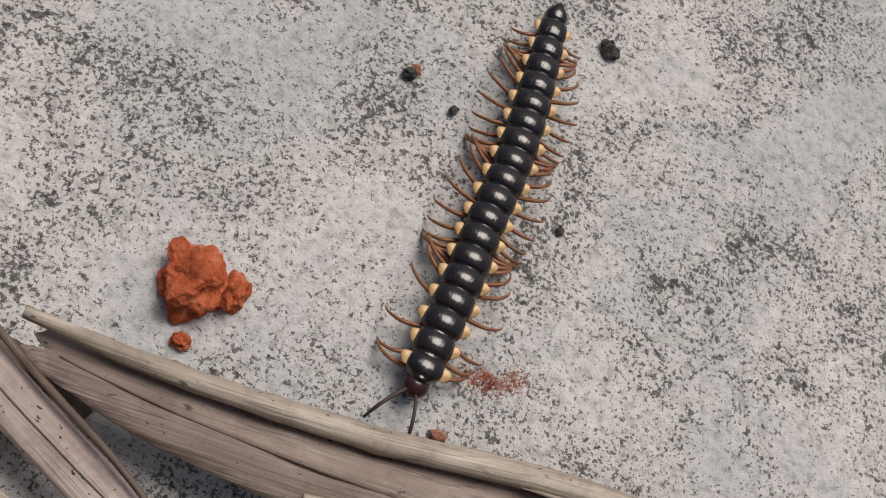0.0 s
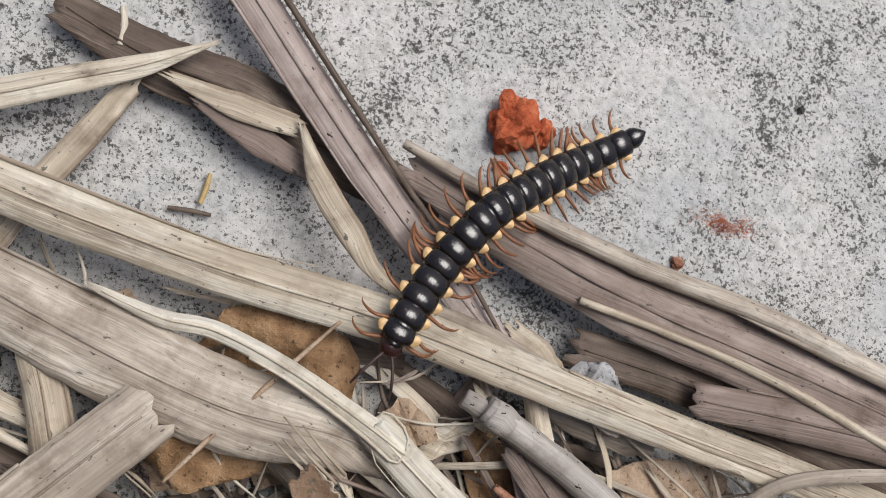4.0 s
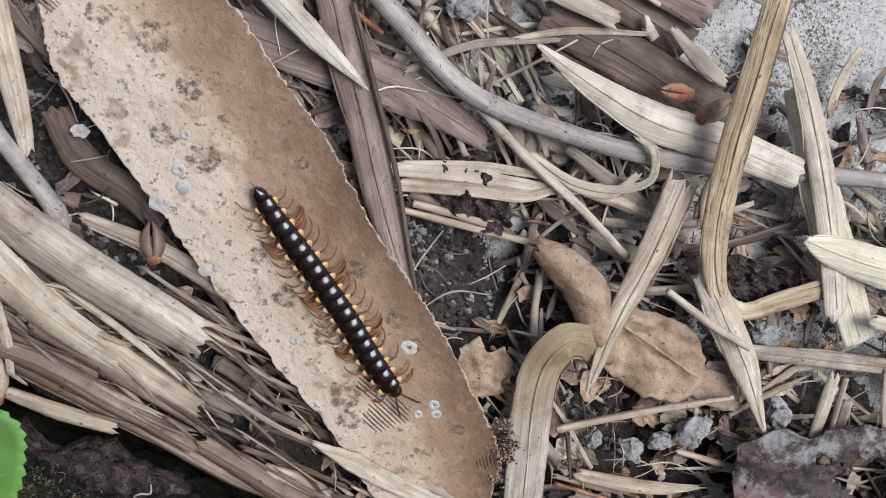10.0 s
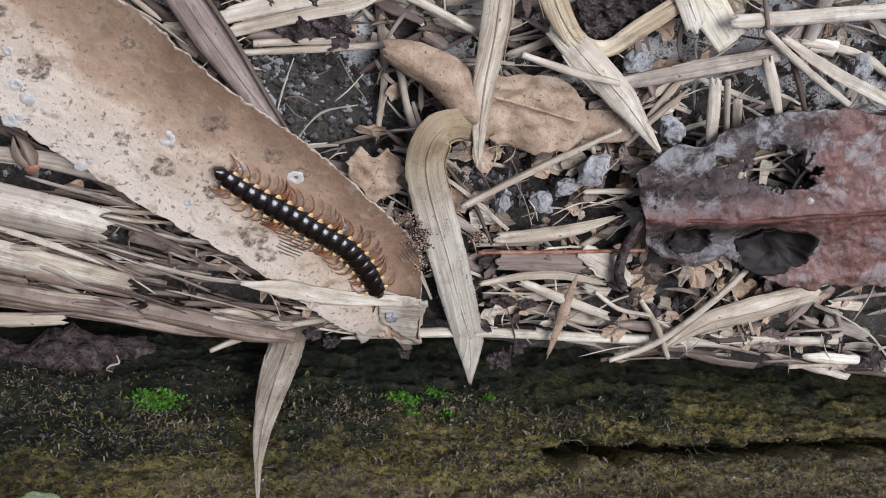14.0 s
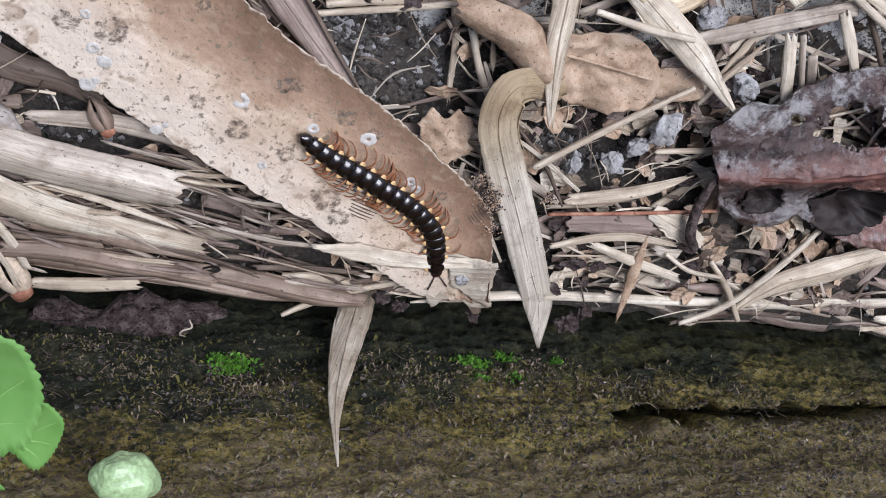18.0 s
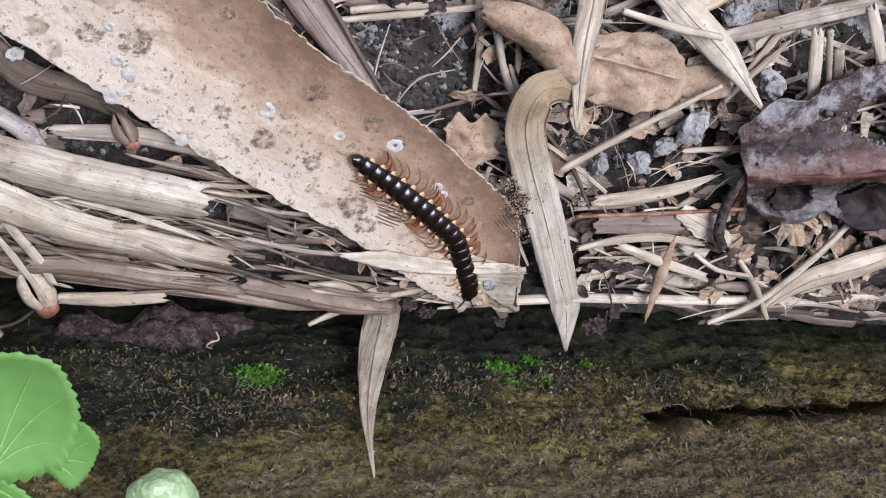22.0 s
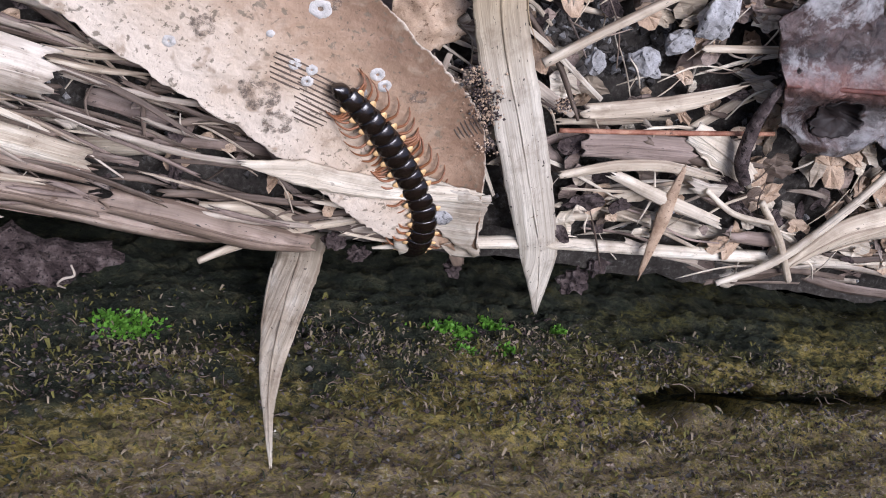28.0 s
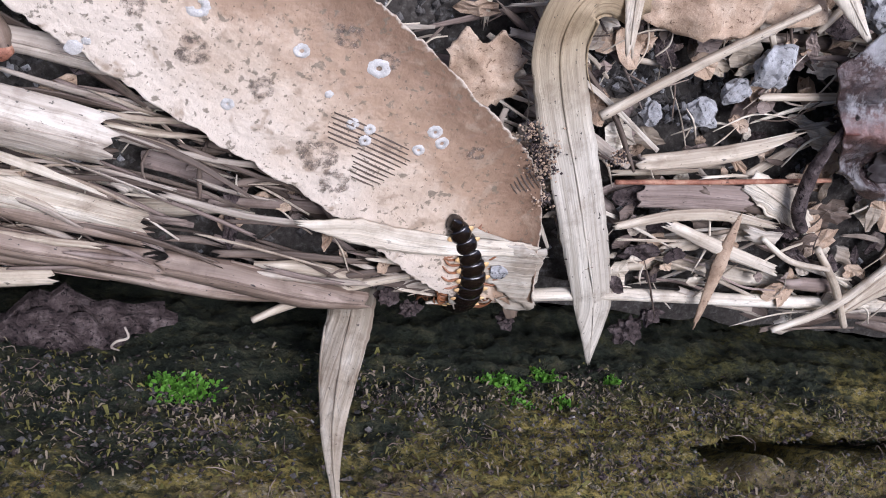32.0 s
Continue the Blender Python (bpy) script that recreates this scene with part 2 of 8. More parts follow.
def tan_leaf_material():
    """Tough dry leaf: pale bloomed half, browner half, pits, flecks and stains."""
    m, nt, b = start_material("leaf_tan", 0.58, 0.35)
    v = coords(nt, "Object", (1000, 1000, 1000))
    sep = nt.nodes.new("ShaderNodeSeparateXYZ")
    tc = nt.nodes.new("ShaderNodeTexCoord")
    nt.links.new(tc.outputs["UV"], sep.inputs[0])
    blot = noise_tex(nt, v, 0.12, 6, 0.65)
    across = nt.nodes.new("ShaderNodeMath")
    across.operation = "MULTIPLY_ADD"
    nt.links.new(sep.outputs["Y"], across.inputs[0])
    across.inputs[1].default_value, across.inputs[2].default_value = 0.052, -0.2
    tot = nt.nodes.new("ShaderNodeMath")
    down = nt.nodes.new("ShaderNodeMath")
    down.operation = "MULTIPLY_ADD"
    nt.links.new(sep.outputs["X"], down.inputs[0])
    down.inputs[1].default_value = 0.0034
    nt.links.new(across.outputs[0], down.inputs[2])
    nt.links.new(down.outputs[0], tot.inputs[0])
    nt.links.new(blot, tot.inputs[1])
    r = ramp(nt, [(0.12, (0.645, 0.555, 0.455)), (0.4, (0.545, 0.435, 0.33)), (0.58, (0.365, 0.252, 0.168)), (0.9, (0.23, 0.145, 0.094))])
    nt.links.new(tot.outputs[0], r.inputs["Fac"])
    col = r.outputs["Color"]
    for scale, at, fade, c in ((2.6, 0.335, 0.02, (0.12, 0.095, 0.065)), (0.4, 0.385, 0.05, (0.33, 0.245, 0.172)), (1.2, 0.365, 0.03, (0.17, 0.14, 0.10)), (5.0, 0.285, 0.03, (0.2, 0.145, 0.1))):
        n = noise_tex(nt, v, scale, 3, 0.55, 0.3)
        sr = ramp(nt, [(at - fade, (0.8, 0.8, 0.8)), (at + fade, (0, 0, 0))])
        nt.links.new(n, sr.inputs["Fac"])
        col = mix(nt, sr.outputs["Color"], col, c)
    # worn pale rim
    rim = nt.nodes.new("ShaderNodeMath")
    rim.operation = "ABSOLUTE"
    nt.links.new(sep.outputs["Y"], rim.inputs[0])
    wear = nt.nodes.new("ShaderNodeMath")
    wear.operation = "MULTIPLY_ADD"
    nt.links.new(noise_tex(nt, v, 0.9, 4, 0.7), wear.inputs[0])
    wear.inputs[1].default_value = 1.6
    nt.links.new(rim.outputs[0], wear.inputs[2])
    unit = nt.nodes.new("ShaderNodeMath")
    unit.operation = "MULTIPLY"
    unit.inputs[1].default_value = 0.1
    nt.links.new(wear.outputs[0], unit.inputs[0])
    wr = ramp(nt, [(0.955, (0, 0, 0)), (0.98, (0.75, 0.75, 0.75))])
    nt.links.new(unit.outputs[0], wr.inputs["Fac"])
    col = mix(nt, wr.outputs["Color"], col, (0.66, 0.585, 0.48))
    # fine pale veins drawn out along the leaf
    mp = nt.nodes.new("ShaderNodeMapping")
    mp.inputs["Scale"].default_value = (0.3, 1.1, 1)
    nt.links.new(tc.outputs["UV"], mp.inputs["Vector"])
    g = noise_tex(nt, mp.outputs["Vector"], 1.0, 4, 0.6)
    gr = ramp(nt, [(0.34, (0.93, 0.925, 0.92)), (0.66, (1.05, 1.05, 1.05))])
    nt.links.new(g, gr.inputs["Fac"])
    col = mix(nt, 1.0, col, gr.outputs["Color"], "MULTIPLY")
    nt.links.new(col, b.inputs["Base Color"])
    bump(nt, b, noise_tex(nt, v, 0.9, 5, 0.6), 0.0004, 0.7)


tan_leaf_material()
patch_material("leaf_rust", [(0.3, (0.16, 0.085, 0.04)), (0.5, (0.32, 0.19, 0.095)), (0.7, (0.46, 0.31, 0.18))], 0.5, (0.08, 0.045, 0.025), 0.38, relief=0.0008)
patch_material("leaf_fawn", [(0.3, (0.25, 0.165, 0.105)), (0.5, (0.44, 0.32, 0.22)), (0.7, (0.58, 0.46, 0.345))], 0.35, (0.14, 0.085, 0.05), 0.38, relief=0.0007)


def dark_leaf_material():
    """Rotting leathery leaf: black-brown, red-brown along the rib and towards the tip, a whitish bloom and painted grey
    sheen, most on the upper half.
    """
    m, nt, b = start_material("leaf_dark", 0.27, 0.7)
    v = coords(nt, "Object", (1000, 1000, 1000))
    tc = nt.nodes.new("ShaderNodeTexCoord")
    sep = nt.nodes.new("ShaderNodeSeparateXYZ")
    nt.links.new(tc.outputs["UV"], sep.inputs[0])

    def added(a, b2, k):
        q = nt.nodes.new("ShaderNodeMath")
        q.operation = "MULTIPLY_ADD"
        nt.links.new(a, q.inputs[0])
        q.inputs[1].default_value = k
        nt.links.new(b2, q.inputs[2])
        return q.outputs[0]

    n1 = noise_tex(nt, v, 0.22, 7, 0.68)
    r = ramp(nt, [(0.34, (0.018, 0.013, 0.013)), (0.5, (0.045, 0.028, 0.025)), (0.64, (0.085, 0.052, 0.045))])
    nt.links.new(n1, r.inputs["Fac"])
    col = r.outputs["Color"]
    # red-brown beyond the tear and on the rib
    far = nt.nodes.new("ShaderNodeMapRange")
    far.inputs["From Min"].default_value, far.inputs["From Max"].default_value = 25.0, 32.0
    nt.links.new(added(n1, sep.outputs["X"], 8.0), far.inputs["Value"])
    rib = ramp(nt, [(0.34, (0, 0, 0)), (0.45, (0.8, 0.8, 0.8)), (0.51, (0.8, 0.8, 0.8)), (0.6, (0, 0, 0))])
    nt.links.new(sep.outputs["Y"], rib.inputs["Fac"])
    either = nt.nodes.new("ShaderNodeMath")
    either.operation = "MAXIMUM"
    nt.links.new(far.outputs["Result"], either.inputs[0])
    nt.links.new(rib.outputs["Color"], either.inputs[1])
    reds = ramp(nt, [(0.35, (0.10, 0.047, 0.040)), (0.65, (0.26, 0.135, 0.108))])
    nt.links.new(noise_tex(nt, v, 0.5, 6, 0.7), reds.inputs["Fac"])
    col = mix(nt, either.outputs[0], col, reds.outputs["Color"])
    # bloom, and the grey sheen of the glossy skin painted in with it
    upper = ramp(nt, [(0.0, (1, 1, 1)), (0.38, (0.85, 0.85, 0.85)), (0.47, (0.1, 0.1, 0.1)), (0.6, (0.15, 0.15, 0.15)), (0.75, (0.5, 0.5, 0.5)), (1.0, (0.6, 0.6, 0.6))])
    nt.links.new(sep.outputs["Y"], upper.inputs["Fac"])
    bloom_sheen = ramp(nt, [(0.49, (0, 0, 0)), (0.57, (0.55, 0.55, 0.55)), (0.72, (0.95, 0.95, 0.95))])
    nt.links.new(noise_tex(nt, v, 0.2, 7, 0.72, 0.3), bloom_sheen.inputs["Fac"])
    col = mix(nt, mix(nt, 1.0, bloom_sheen.outputs["Color"], upper.outputs["Color"], "MULTIPLY"), col, (0.40, 0.395, 0.39))
    nt.links.new(col, b.inputs["Base Color"])
    bump(nt, b, noise_tex(nt, v, 0.8, 6, 0.65), 0.0009, 0.7)


dark_leaf_material()
# brown leaf underside, with the shade of the hollows put into its colour
patch_material("leaf_under_shade", [(0.3, (0.009, 0.007, 0.006)), (0.5, (0.017, 0.012, 0.011)), (0.7, (0.034, 0.025, 0.022))], 0.3, (0.012, 0.01, 0.01), 0.34, 0.6, 0.3)
patch_material("bark_dark", [(0.3, (0.032, 0.024, 0.023)), (0.5, (0.08, 0.06, 0.057)), (0.7, (0.19, 0.155, 0.145))], 0.7, (0.018, 0.015, 0.014), 0.42, 0.9, 0.15, 0.0012)
patch_material("clay_red", [(0.3, (0.34, 0.07, 0.03)), (0.5, (0.52, 0.13, 0.058)), (0.7, (0.64, 0.22, 0.11))], 0.9, (0.25, 0.05, 0.02), 0.34, 0.95, 0.1, 0.0008)
patch_material("clay_dust", [(0.3, (0.46, 0.15, 0.07)), (0.5, (0.60, 0.23, 0.12)), (0.7, (0.68, 0.32, 0.19))], 0.9, (0.4, 0.12, 0.05), 0.3, 0.95, 0.1, 0.0004)
patch_material("leaf_mauve", [(0.3, (0.17, 0.115, 0.10)), (0.5, (0.32, 0.24, 0.215)), (0.7, (0.46, 0.375, 0.34))], 0.35, (0.10, 0.065, 0.055), 0.36, relief=0.0006)
patch_material("rib_dark", [(0.3, (0.05, 0.02, 0.016)), (0.5, (0.11, 0.04, 0.03)), (0.7, (0.19, 0.085, 0.065))], 0.5, (0.03, 0.02, 0.02), 0.36)
patch_material("seed_red", [(0.3, (0.14, 0.05, 0.03)), (0.5, (0.30, 0.13, 0.08)), (0.7, (0.5, 0.3, 0.2))], 0.5, (0.06, 0.03, 0.02), 0.36)
patch_material("lichen_white", [(0.3, (0.38, 0.36, 0.33)), (0.6, (0.60, 0.575, 0.54))], 1.0, (0.3, 0.27, 0.24), 0.32)
patch_material("mould_grey", [(0.3, (0.17, 0.125, 0.095)), (0.6, (0.34, 0.265, 0.21))], 1.3, (0.07, 0.05, 0.04), 0.4)


def film_material():
    """Thin mould stain: patchy cover that thins out towards its rim and often in its middle."""
    m, nt, b = start_material("mould_film", 0.85, 0.15)
    v = coords(nt, "Object", (1000, 1000, 1000))
    c = ramp(nt, [(0.35, (0.10, 0.08, 0.065)), (0.6, (0.27, 0.215, 0.17))])
    nt.links.new(noise_tex(nt, v, 1.6, 4, 0.6), c.inputs["Fac"])
    nt.links.new(c.outputs["Color"], b.inputs["Base Color"])
    sep = nt.nodes.new("ShaderNodeSeparateXYZ")
    tc = nt.nodes.new("ShaderNodeTexCoord")
    nt.links.new(tc.outputs["UV"], sep.inputs[0])
    fall = ramp(nt, [(0.0, (0.48, 0.48, 0.48)), (0.55, (0.66, 0.66, 0.66)), (0.8, (0.58, 0.58, 0.58)), (1.0, (0.15, 0.15, 0.15))])
    nt.links.new(sep.outputs["X"], fall.inputs["Fac"])
    add = nt.nodes.new("ShaderNodeMath")
    nt.links.new(fall.outputs["Color"], add.inputs[0])
    nt.links.new(noise_tex(nt, v, 1.5, 5, 0.7), add.inputs[1])
    a = ramp(nt, [(0.52, (0, 0, 0)), (0.62, (0.75, 0.75, 0.75))])
    half = nt.nodes.new("ShaderNodeMath")
    half.operation = "MULTIPLY"
    half.inputs[1].default_value = 0.5
    nt.links.new(add.outputs[0], half.inputs[0])
    nt.links.new(half.outputs[0], a.inputs["Fac"])
    nt.links.new(a.outputs["Color"], b.inputs["Alpha"])


film_material()
patch_material("pebble_grey", [(0.3, (0.15, 0.145, 0.14)), (0.5, (0.33, 0.325, 0.32)), (0.7, (0.52, 0.52, 0.52))], 0.55, (0.05, 0.05, 0.05), 0.4, 0.85)
patch_material("grit_dark", [(0.3, (0.03, 0.027, 0.025)), (0.5, (0.075, 0.068, 0.062)), (0.7, (0.19, 0.18, 0.17))], 0.7, (0.015, 0.014, 0.013), 0.4, 0.9)


def concrete_material():
    """Pale weathered slab with black algae specks, gathering soil where the litter lies by the wall."""
    m, nt, b = start_material("concrete", 0.9, 0.2)
    v = coords(nt, "Object", (1000, 1000, 1000))
    broad = noise_tex(nt, v, 0.06, 4, 0.6)
    r = ramp(nt, [(0.34, (0.47, 0.48, 0.48)), (0.5, (0.60, 0.585, 0.56)), (0.66, (0.67, 0.645, 0.62))])
    nt.links.new(broad, r.inputs["Fac"])
    col = r.outputs["Color"]
    # pits and worn sand grains
    sand = noise_tex(nt, v, 1.4, 5, 0.7)
    sd = ramp(nt, [(0.36, (0.68, 0.68, 0.66)), (0.5, (0.97, 0.97, 0.97)), (0.66, (1.1, 1.1, 1.09))])
    nt.links.new(sand, sd.inputs["Fac"])
    col = mix(nt, 1.0, col, sd.outputs["Color"], "MULTIPLY")
    # black algae specks: dense where the patch noise is high
    patch = noise_tex(nt, v, 0.12, 4, 0.6, 0.3)
    cloud = ramp(nt, [(0.46, (0, 0, 0)), (0.64, (0.4, 0.4, 0.4))])
    nt.links.new(patch, cloud.inputs["Fac"])
    col = mix(nt, cloud.outputs["Color"], col, (0.38, 0.38, 0.36))
    for scale, lift, rim in ((3.8, 0.80, 0.025), (2.0, 0.822, 0.02), (0.9, 0.875, 0.015)):
        fine = noise_tex(nt, v, scale, 3, 0.65)
        comb = nt.nodes.new("ShaderNodeMath")
        comb.operation = "MULTIPLY_ADD"
        nt.links.new(patch, comb.inputs[0])
        comb.inputs[1].default_value = 0.42
        nt.links.new(fine, comb.inputs[2])
        sr = ramp(nt, [(lift - rim, (0, 0, 0)), (lift + rim, (0.8, 0.8, 0.8))])
        nt.links.new(comb.outputs[0], sr.inputs["Fac"])
        col = mix(nt, sr.outputs["Color"], col, (0.055, 0.052, 0.046))
    grain = sand
    # soil towards the wall
    pos = nt.nodes.new("ShaderNodeSeparateXYZ")
    tc = nt.nodes.new("ShaderNodeTexCoord")
    nt.links.new(tc.outputs["Object"], pos.inputs[0])
    a = nt.nodes.new("ShaderNodeMath")
    a.operation = "MULTIPLY_ADD"
    nt.links.new(pos.outputs["Y"], a.inputs[0])
    a.inputs[1].default_value, a.inputs[2].default_value = -16.0, 1.02
    n4 = noise_tex(nt, v, 0.16, 6, 0.7)
    s = nt.nodes.new("ShaderNodeMath")
    s.operation = "MULTIPLY_ADD"
    nt.links.new(n4, s.inputs[0])
    s.inputs[1].default_value = 1.7
    far = nt.nodes.new("ShaderNodeMath")
    far.operation = "MULTIPLY_ADD"
    nt.links.new(pos.outputs["X"], far.inputs[0])
    far.inputs[1].default_value, far.inputs[2].default_value = 9.0, 0.5
    low = nt.nodes.new("ShaderNodeMath")
    low.operation = "MINIMUM"
    nt.links.new(far.outputs[0], low.inputs[0])
    low.inputs[1].default_value = 0.0
    both = nt.nodes.new("ShaderNodeMath")
    nt.links.new(low.outputs[0], both.inputs[0])
    nt.links.new(a.outputs[0], both.inputs[1])
    nt.links.new(both.outputs[0], s.inputs[2])
    soil = ramp(nt, [(0.98, (0, 0, 0)), (1.0, (1, 1, 1))])
    sub = nt.nodes.new("ShaderNodeMath")
    sub.operation = "MULTIPLY"
    sub.inputs[1].default_value = 0.8
    nt.links.new(s.outputs[0], sub.inputs[0])
    nt.links.new(sub.outputs[0], soil.inputs["Fac"])
    dn = noise_tex(nt, v, 1.3, 6, 0.7)
    dr = ramp(nt, [(0.3, (0.02, 0.017, 0.015)), (0.55, (0.06, 0.053, 0.046)), (0.75, (0.17, 0.165, 0.155))])
    nt.links.new(dn, dr.inputs["Fac"])
    col = mix(nt, soil.outputs["Color"], col, dr.outputs["Color"])
    nt.links.new(col, b.inputs["Base Color"])
    bump(nt, b, grain, 0.0004, 0.5)


concrete_material()


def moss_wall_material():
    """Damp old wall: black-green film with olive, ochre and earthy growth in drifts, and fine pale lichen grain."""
    m, nt, b = start_material("moss_wall", 0.85, 0.25)
    tc = nt.nodes.new("ShaderNodeTexCoord")
    mp = nt.nodes.new("ShaderNodeMapping")
    mp.inputs["Scale"].default_value = (700, 1000, 1000)
    nt.links.new(tc.outputs["Object"], mp.inputs["Vector"])
    v = mp.outputs["Vector"]
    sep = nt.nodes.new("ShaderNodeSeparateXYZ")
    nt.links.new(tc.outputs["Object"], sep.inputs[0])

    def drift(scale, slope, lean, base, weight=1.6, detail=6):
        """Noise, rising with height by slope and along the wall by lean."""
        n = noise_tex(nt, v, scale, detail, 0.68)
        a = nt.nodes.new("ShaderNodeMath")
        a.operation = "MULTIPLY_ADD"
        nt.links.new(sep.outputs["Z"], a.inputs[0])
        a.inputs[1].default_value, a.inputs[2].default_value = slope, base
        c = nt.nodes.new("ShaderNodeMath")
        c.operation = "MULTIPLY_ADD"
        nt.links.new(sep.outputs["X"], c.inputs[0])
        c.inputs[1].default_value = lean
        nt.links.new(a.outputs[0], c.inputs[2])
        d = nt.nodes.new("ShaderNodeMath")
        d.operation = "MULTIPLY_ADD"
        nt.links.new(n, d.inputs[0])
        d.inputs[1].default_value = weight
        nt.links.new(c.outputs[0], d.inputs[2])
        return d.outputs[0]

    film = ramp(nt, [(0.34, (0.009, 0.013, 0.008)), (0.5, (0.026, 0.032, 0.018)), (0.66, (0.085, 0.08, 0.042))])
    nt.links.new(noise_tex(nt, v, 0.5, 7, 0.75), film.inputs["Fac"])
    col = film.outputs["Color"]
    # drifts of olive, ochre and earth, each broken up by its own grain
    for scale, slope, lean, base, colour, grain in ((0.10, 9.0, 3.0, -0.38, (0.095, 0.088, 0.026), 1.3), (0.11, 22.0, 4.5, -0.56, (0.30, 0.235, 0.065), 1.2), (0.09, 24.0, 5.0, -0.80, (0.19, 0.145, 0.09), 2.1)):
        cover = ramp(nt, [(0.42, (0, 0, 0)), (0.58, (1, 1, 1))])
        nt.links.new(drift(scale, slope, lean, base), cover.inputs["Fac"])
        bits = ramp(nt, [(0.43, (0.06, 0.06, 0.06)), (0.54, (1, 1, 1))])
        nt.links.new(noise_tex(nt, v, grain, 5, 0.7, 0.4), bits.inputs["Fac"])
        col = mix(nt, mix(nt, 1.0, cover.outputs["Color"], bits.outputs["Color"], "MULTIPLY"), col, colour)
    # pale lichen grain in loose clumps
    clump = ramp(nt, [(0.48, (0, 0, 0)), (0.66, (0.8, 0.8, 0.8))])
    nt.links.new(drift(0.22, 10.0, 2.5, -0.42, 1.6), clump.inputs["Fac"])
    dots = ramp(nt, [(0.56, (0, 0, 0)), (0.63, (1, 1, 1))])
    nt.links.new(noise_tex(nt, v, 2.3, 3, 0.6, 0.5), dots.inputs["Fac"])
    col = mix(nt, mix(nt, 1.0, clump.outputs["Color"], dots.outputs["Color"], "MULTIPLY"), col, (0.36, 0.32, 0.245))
    # pits
    pit = noise_tex(nt, v, 1.1, 6, 0.75)
    pr = ramp(nt, [(0.36, (0.3, 0.3, 0.3)), (0.48, (1, 1, 1))])
    nt.links.new(pit, pr.inputs["Fac"])
    col = mix(nt, 1.0, col, pr.outputs["Color"], "MULTIPLY")
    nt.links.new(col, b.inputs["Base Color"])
    bump(nt, b, pit, 0.0016, 0.9)


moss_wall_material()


def plain(name, col, rough=0.5, spec=0.5, coat=0.0):
    m, nt, b = start_material(name, rough, spec)
    v = coords(nt, "Object", (1000, 1000, 1000))
    n = noise_tex(nt, v, 1.8, 5, 0.6)
    r = ramp(nt, [(0.3, tuple(0.7 * c for c in col)), (0.7, tuple(min(1, 1.25 * c) for c in col))])
    nt.links.new(n, r.inputs["Fac"])
    nt.links.new(r.outputs["Color"], b.inputs["Base Color"])
    b.inputs["Coat Weight"].default_value = coat
    bump(nt, b, n, 0.00008, 0.5)
    return b




def chitin_material():
    """Nearly black shell with a brown depth and hair-fine wrinkles along the body."""
    m, nt, b = start_material("chitin_black", 0.13, 0.75)
    v = coords(nt, "Object", (500, 3600, 3600))
    n = noise_tex(nt, v, 1.0, 3, 0.6, 0.3)
    r = ramp(nt, [(0.35, (0.004, 0.0028, 0.0026)), (0.65, (0.011, 0.006, 0.0045))])
    nt.links.new(n, r.inputs["Fac"])
    nt.links.new(r.outputs["Color"], b.inputs["Base Color"])
    bump(nt, b, n, 0.00012, 0.3)


chitin_material()
plain("chitin_brown", (0.03, 0.010, 0.008), 0.25, 0.5)
plain("keel_yellow", (0.66, 0.43, 0.20), 0.4, 0.5)
plain("leg_amber", (0.24, 0.10, 0.045), 0.4, 0.4)
plain("antenna_dark", (0.05, 0.03, 0.025), 0.5, 0.4)
plain("moss_green", (0.10, 0.24, 0.025), 0.6, 0.3)
plain("moss_olive", (0.13, 0.12, 0.035), 0.75, 0.2)
plain("moss_black", (0.020, 0.025, 0.014), 0.8, 0.25)
plain("flake_tan", (0.24, 0.195, 0.135), 0.8, 0.2)
plain("bud_green", (0.36, 0.50, 0.26), 0.3, 0.5)
patch_material("flake_dark", [(0.3, (0.028, 0.02, 0.019)), (0.5, (0.075, 0.055, 0.052)), (0.7, (0.17, 0.135, 0.125))], 0.8, (0.012, 0.01, 0.01), 0.42, 0.9, 0.15, 0.0015)
plain("bud_scale", (0.60, 0.49, 0.37), 0.6, 0.3)


def leaf_green_material():
    m, nt, b = start_material("leaf_green", 0.5, 0.4)
    v = coords(nt, "Object", (1000, 1000, 1000))
    n = noise_tex(nt, v, 0.25, 5, 0.6)
    r = ramp(nt, [(0.3, (0.19, 0.43, 0.095)), (0.7, (0.28, 0.54, 0.16))])
    nt.links.new(n, r.inputs["Fac"])
    nt.links.new(r.outputs["Color"], b.inputs["Base Color"])
    tr = nt.nodes.new("ShaderNodeBsdfTranslucent")
    tr.inputs["Color"].default_value = (0.17, 0.40, 0.06, 1)
    ms = nt.nodes.new("ShaderNodeMixShader")
    ms.inputs[0].default_value = 0.35
    nt.links.new(b.outputs[0], ms.inputs[1])
    nt.links.new(tr.outputs[0], ms.inputs[2])
    nt.links.new(ms.outputs[0], nt.nodes["Material Output"].inputs["Surface"])


leaf_green_material()


def mesh_from(name, verts, faces, material, uvs=None, smooth=True):
    """verts in millimetres; uvs per vertex."""
    me = bpy.data.meshes.new(name)
    me.from_pydata([(x * MM, y * MM, z * MM) for x, y, z in verts], [], faces)
    me.materials.append(PALETTE[material])
    if smooth:
        me.polygons.foreach_set("use_smooth", [True] * len(me.polygons))
    if uvs is not None:
        layer = me.uv_layers.new(name="UVMap")
        idx = np.empty(len(me.loops), int)
        me.loops.foreach_get("vertex_index", idx)
        layer.data.foreach_set("uv", np.asarray(uvs, float)[idx].ravel())
    me.update()
    return me


def part(name, me, parent, label=""):
    ob = new(name, me)
    ob.parent = parent
    return tagged(ob, label)


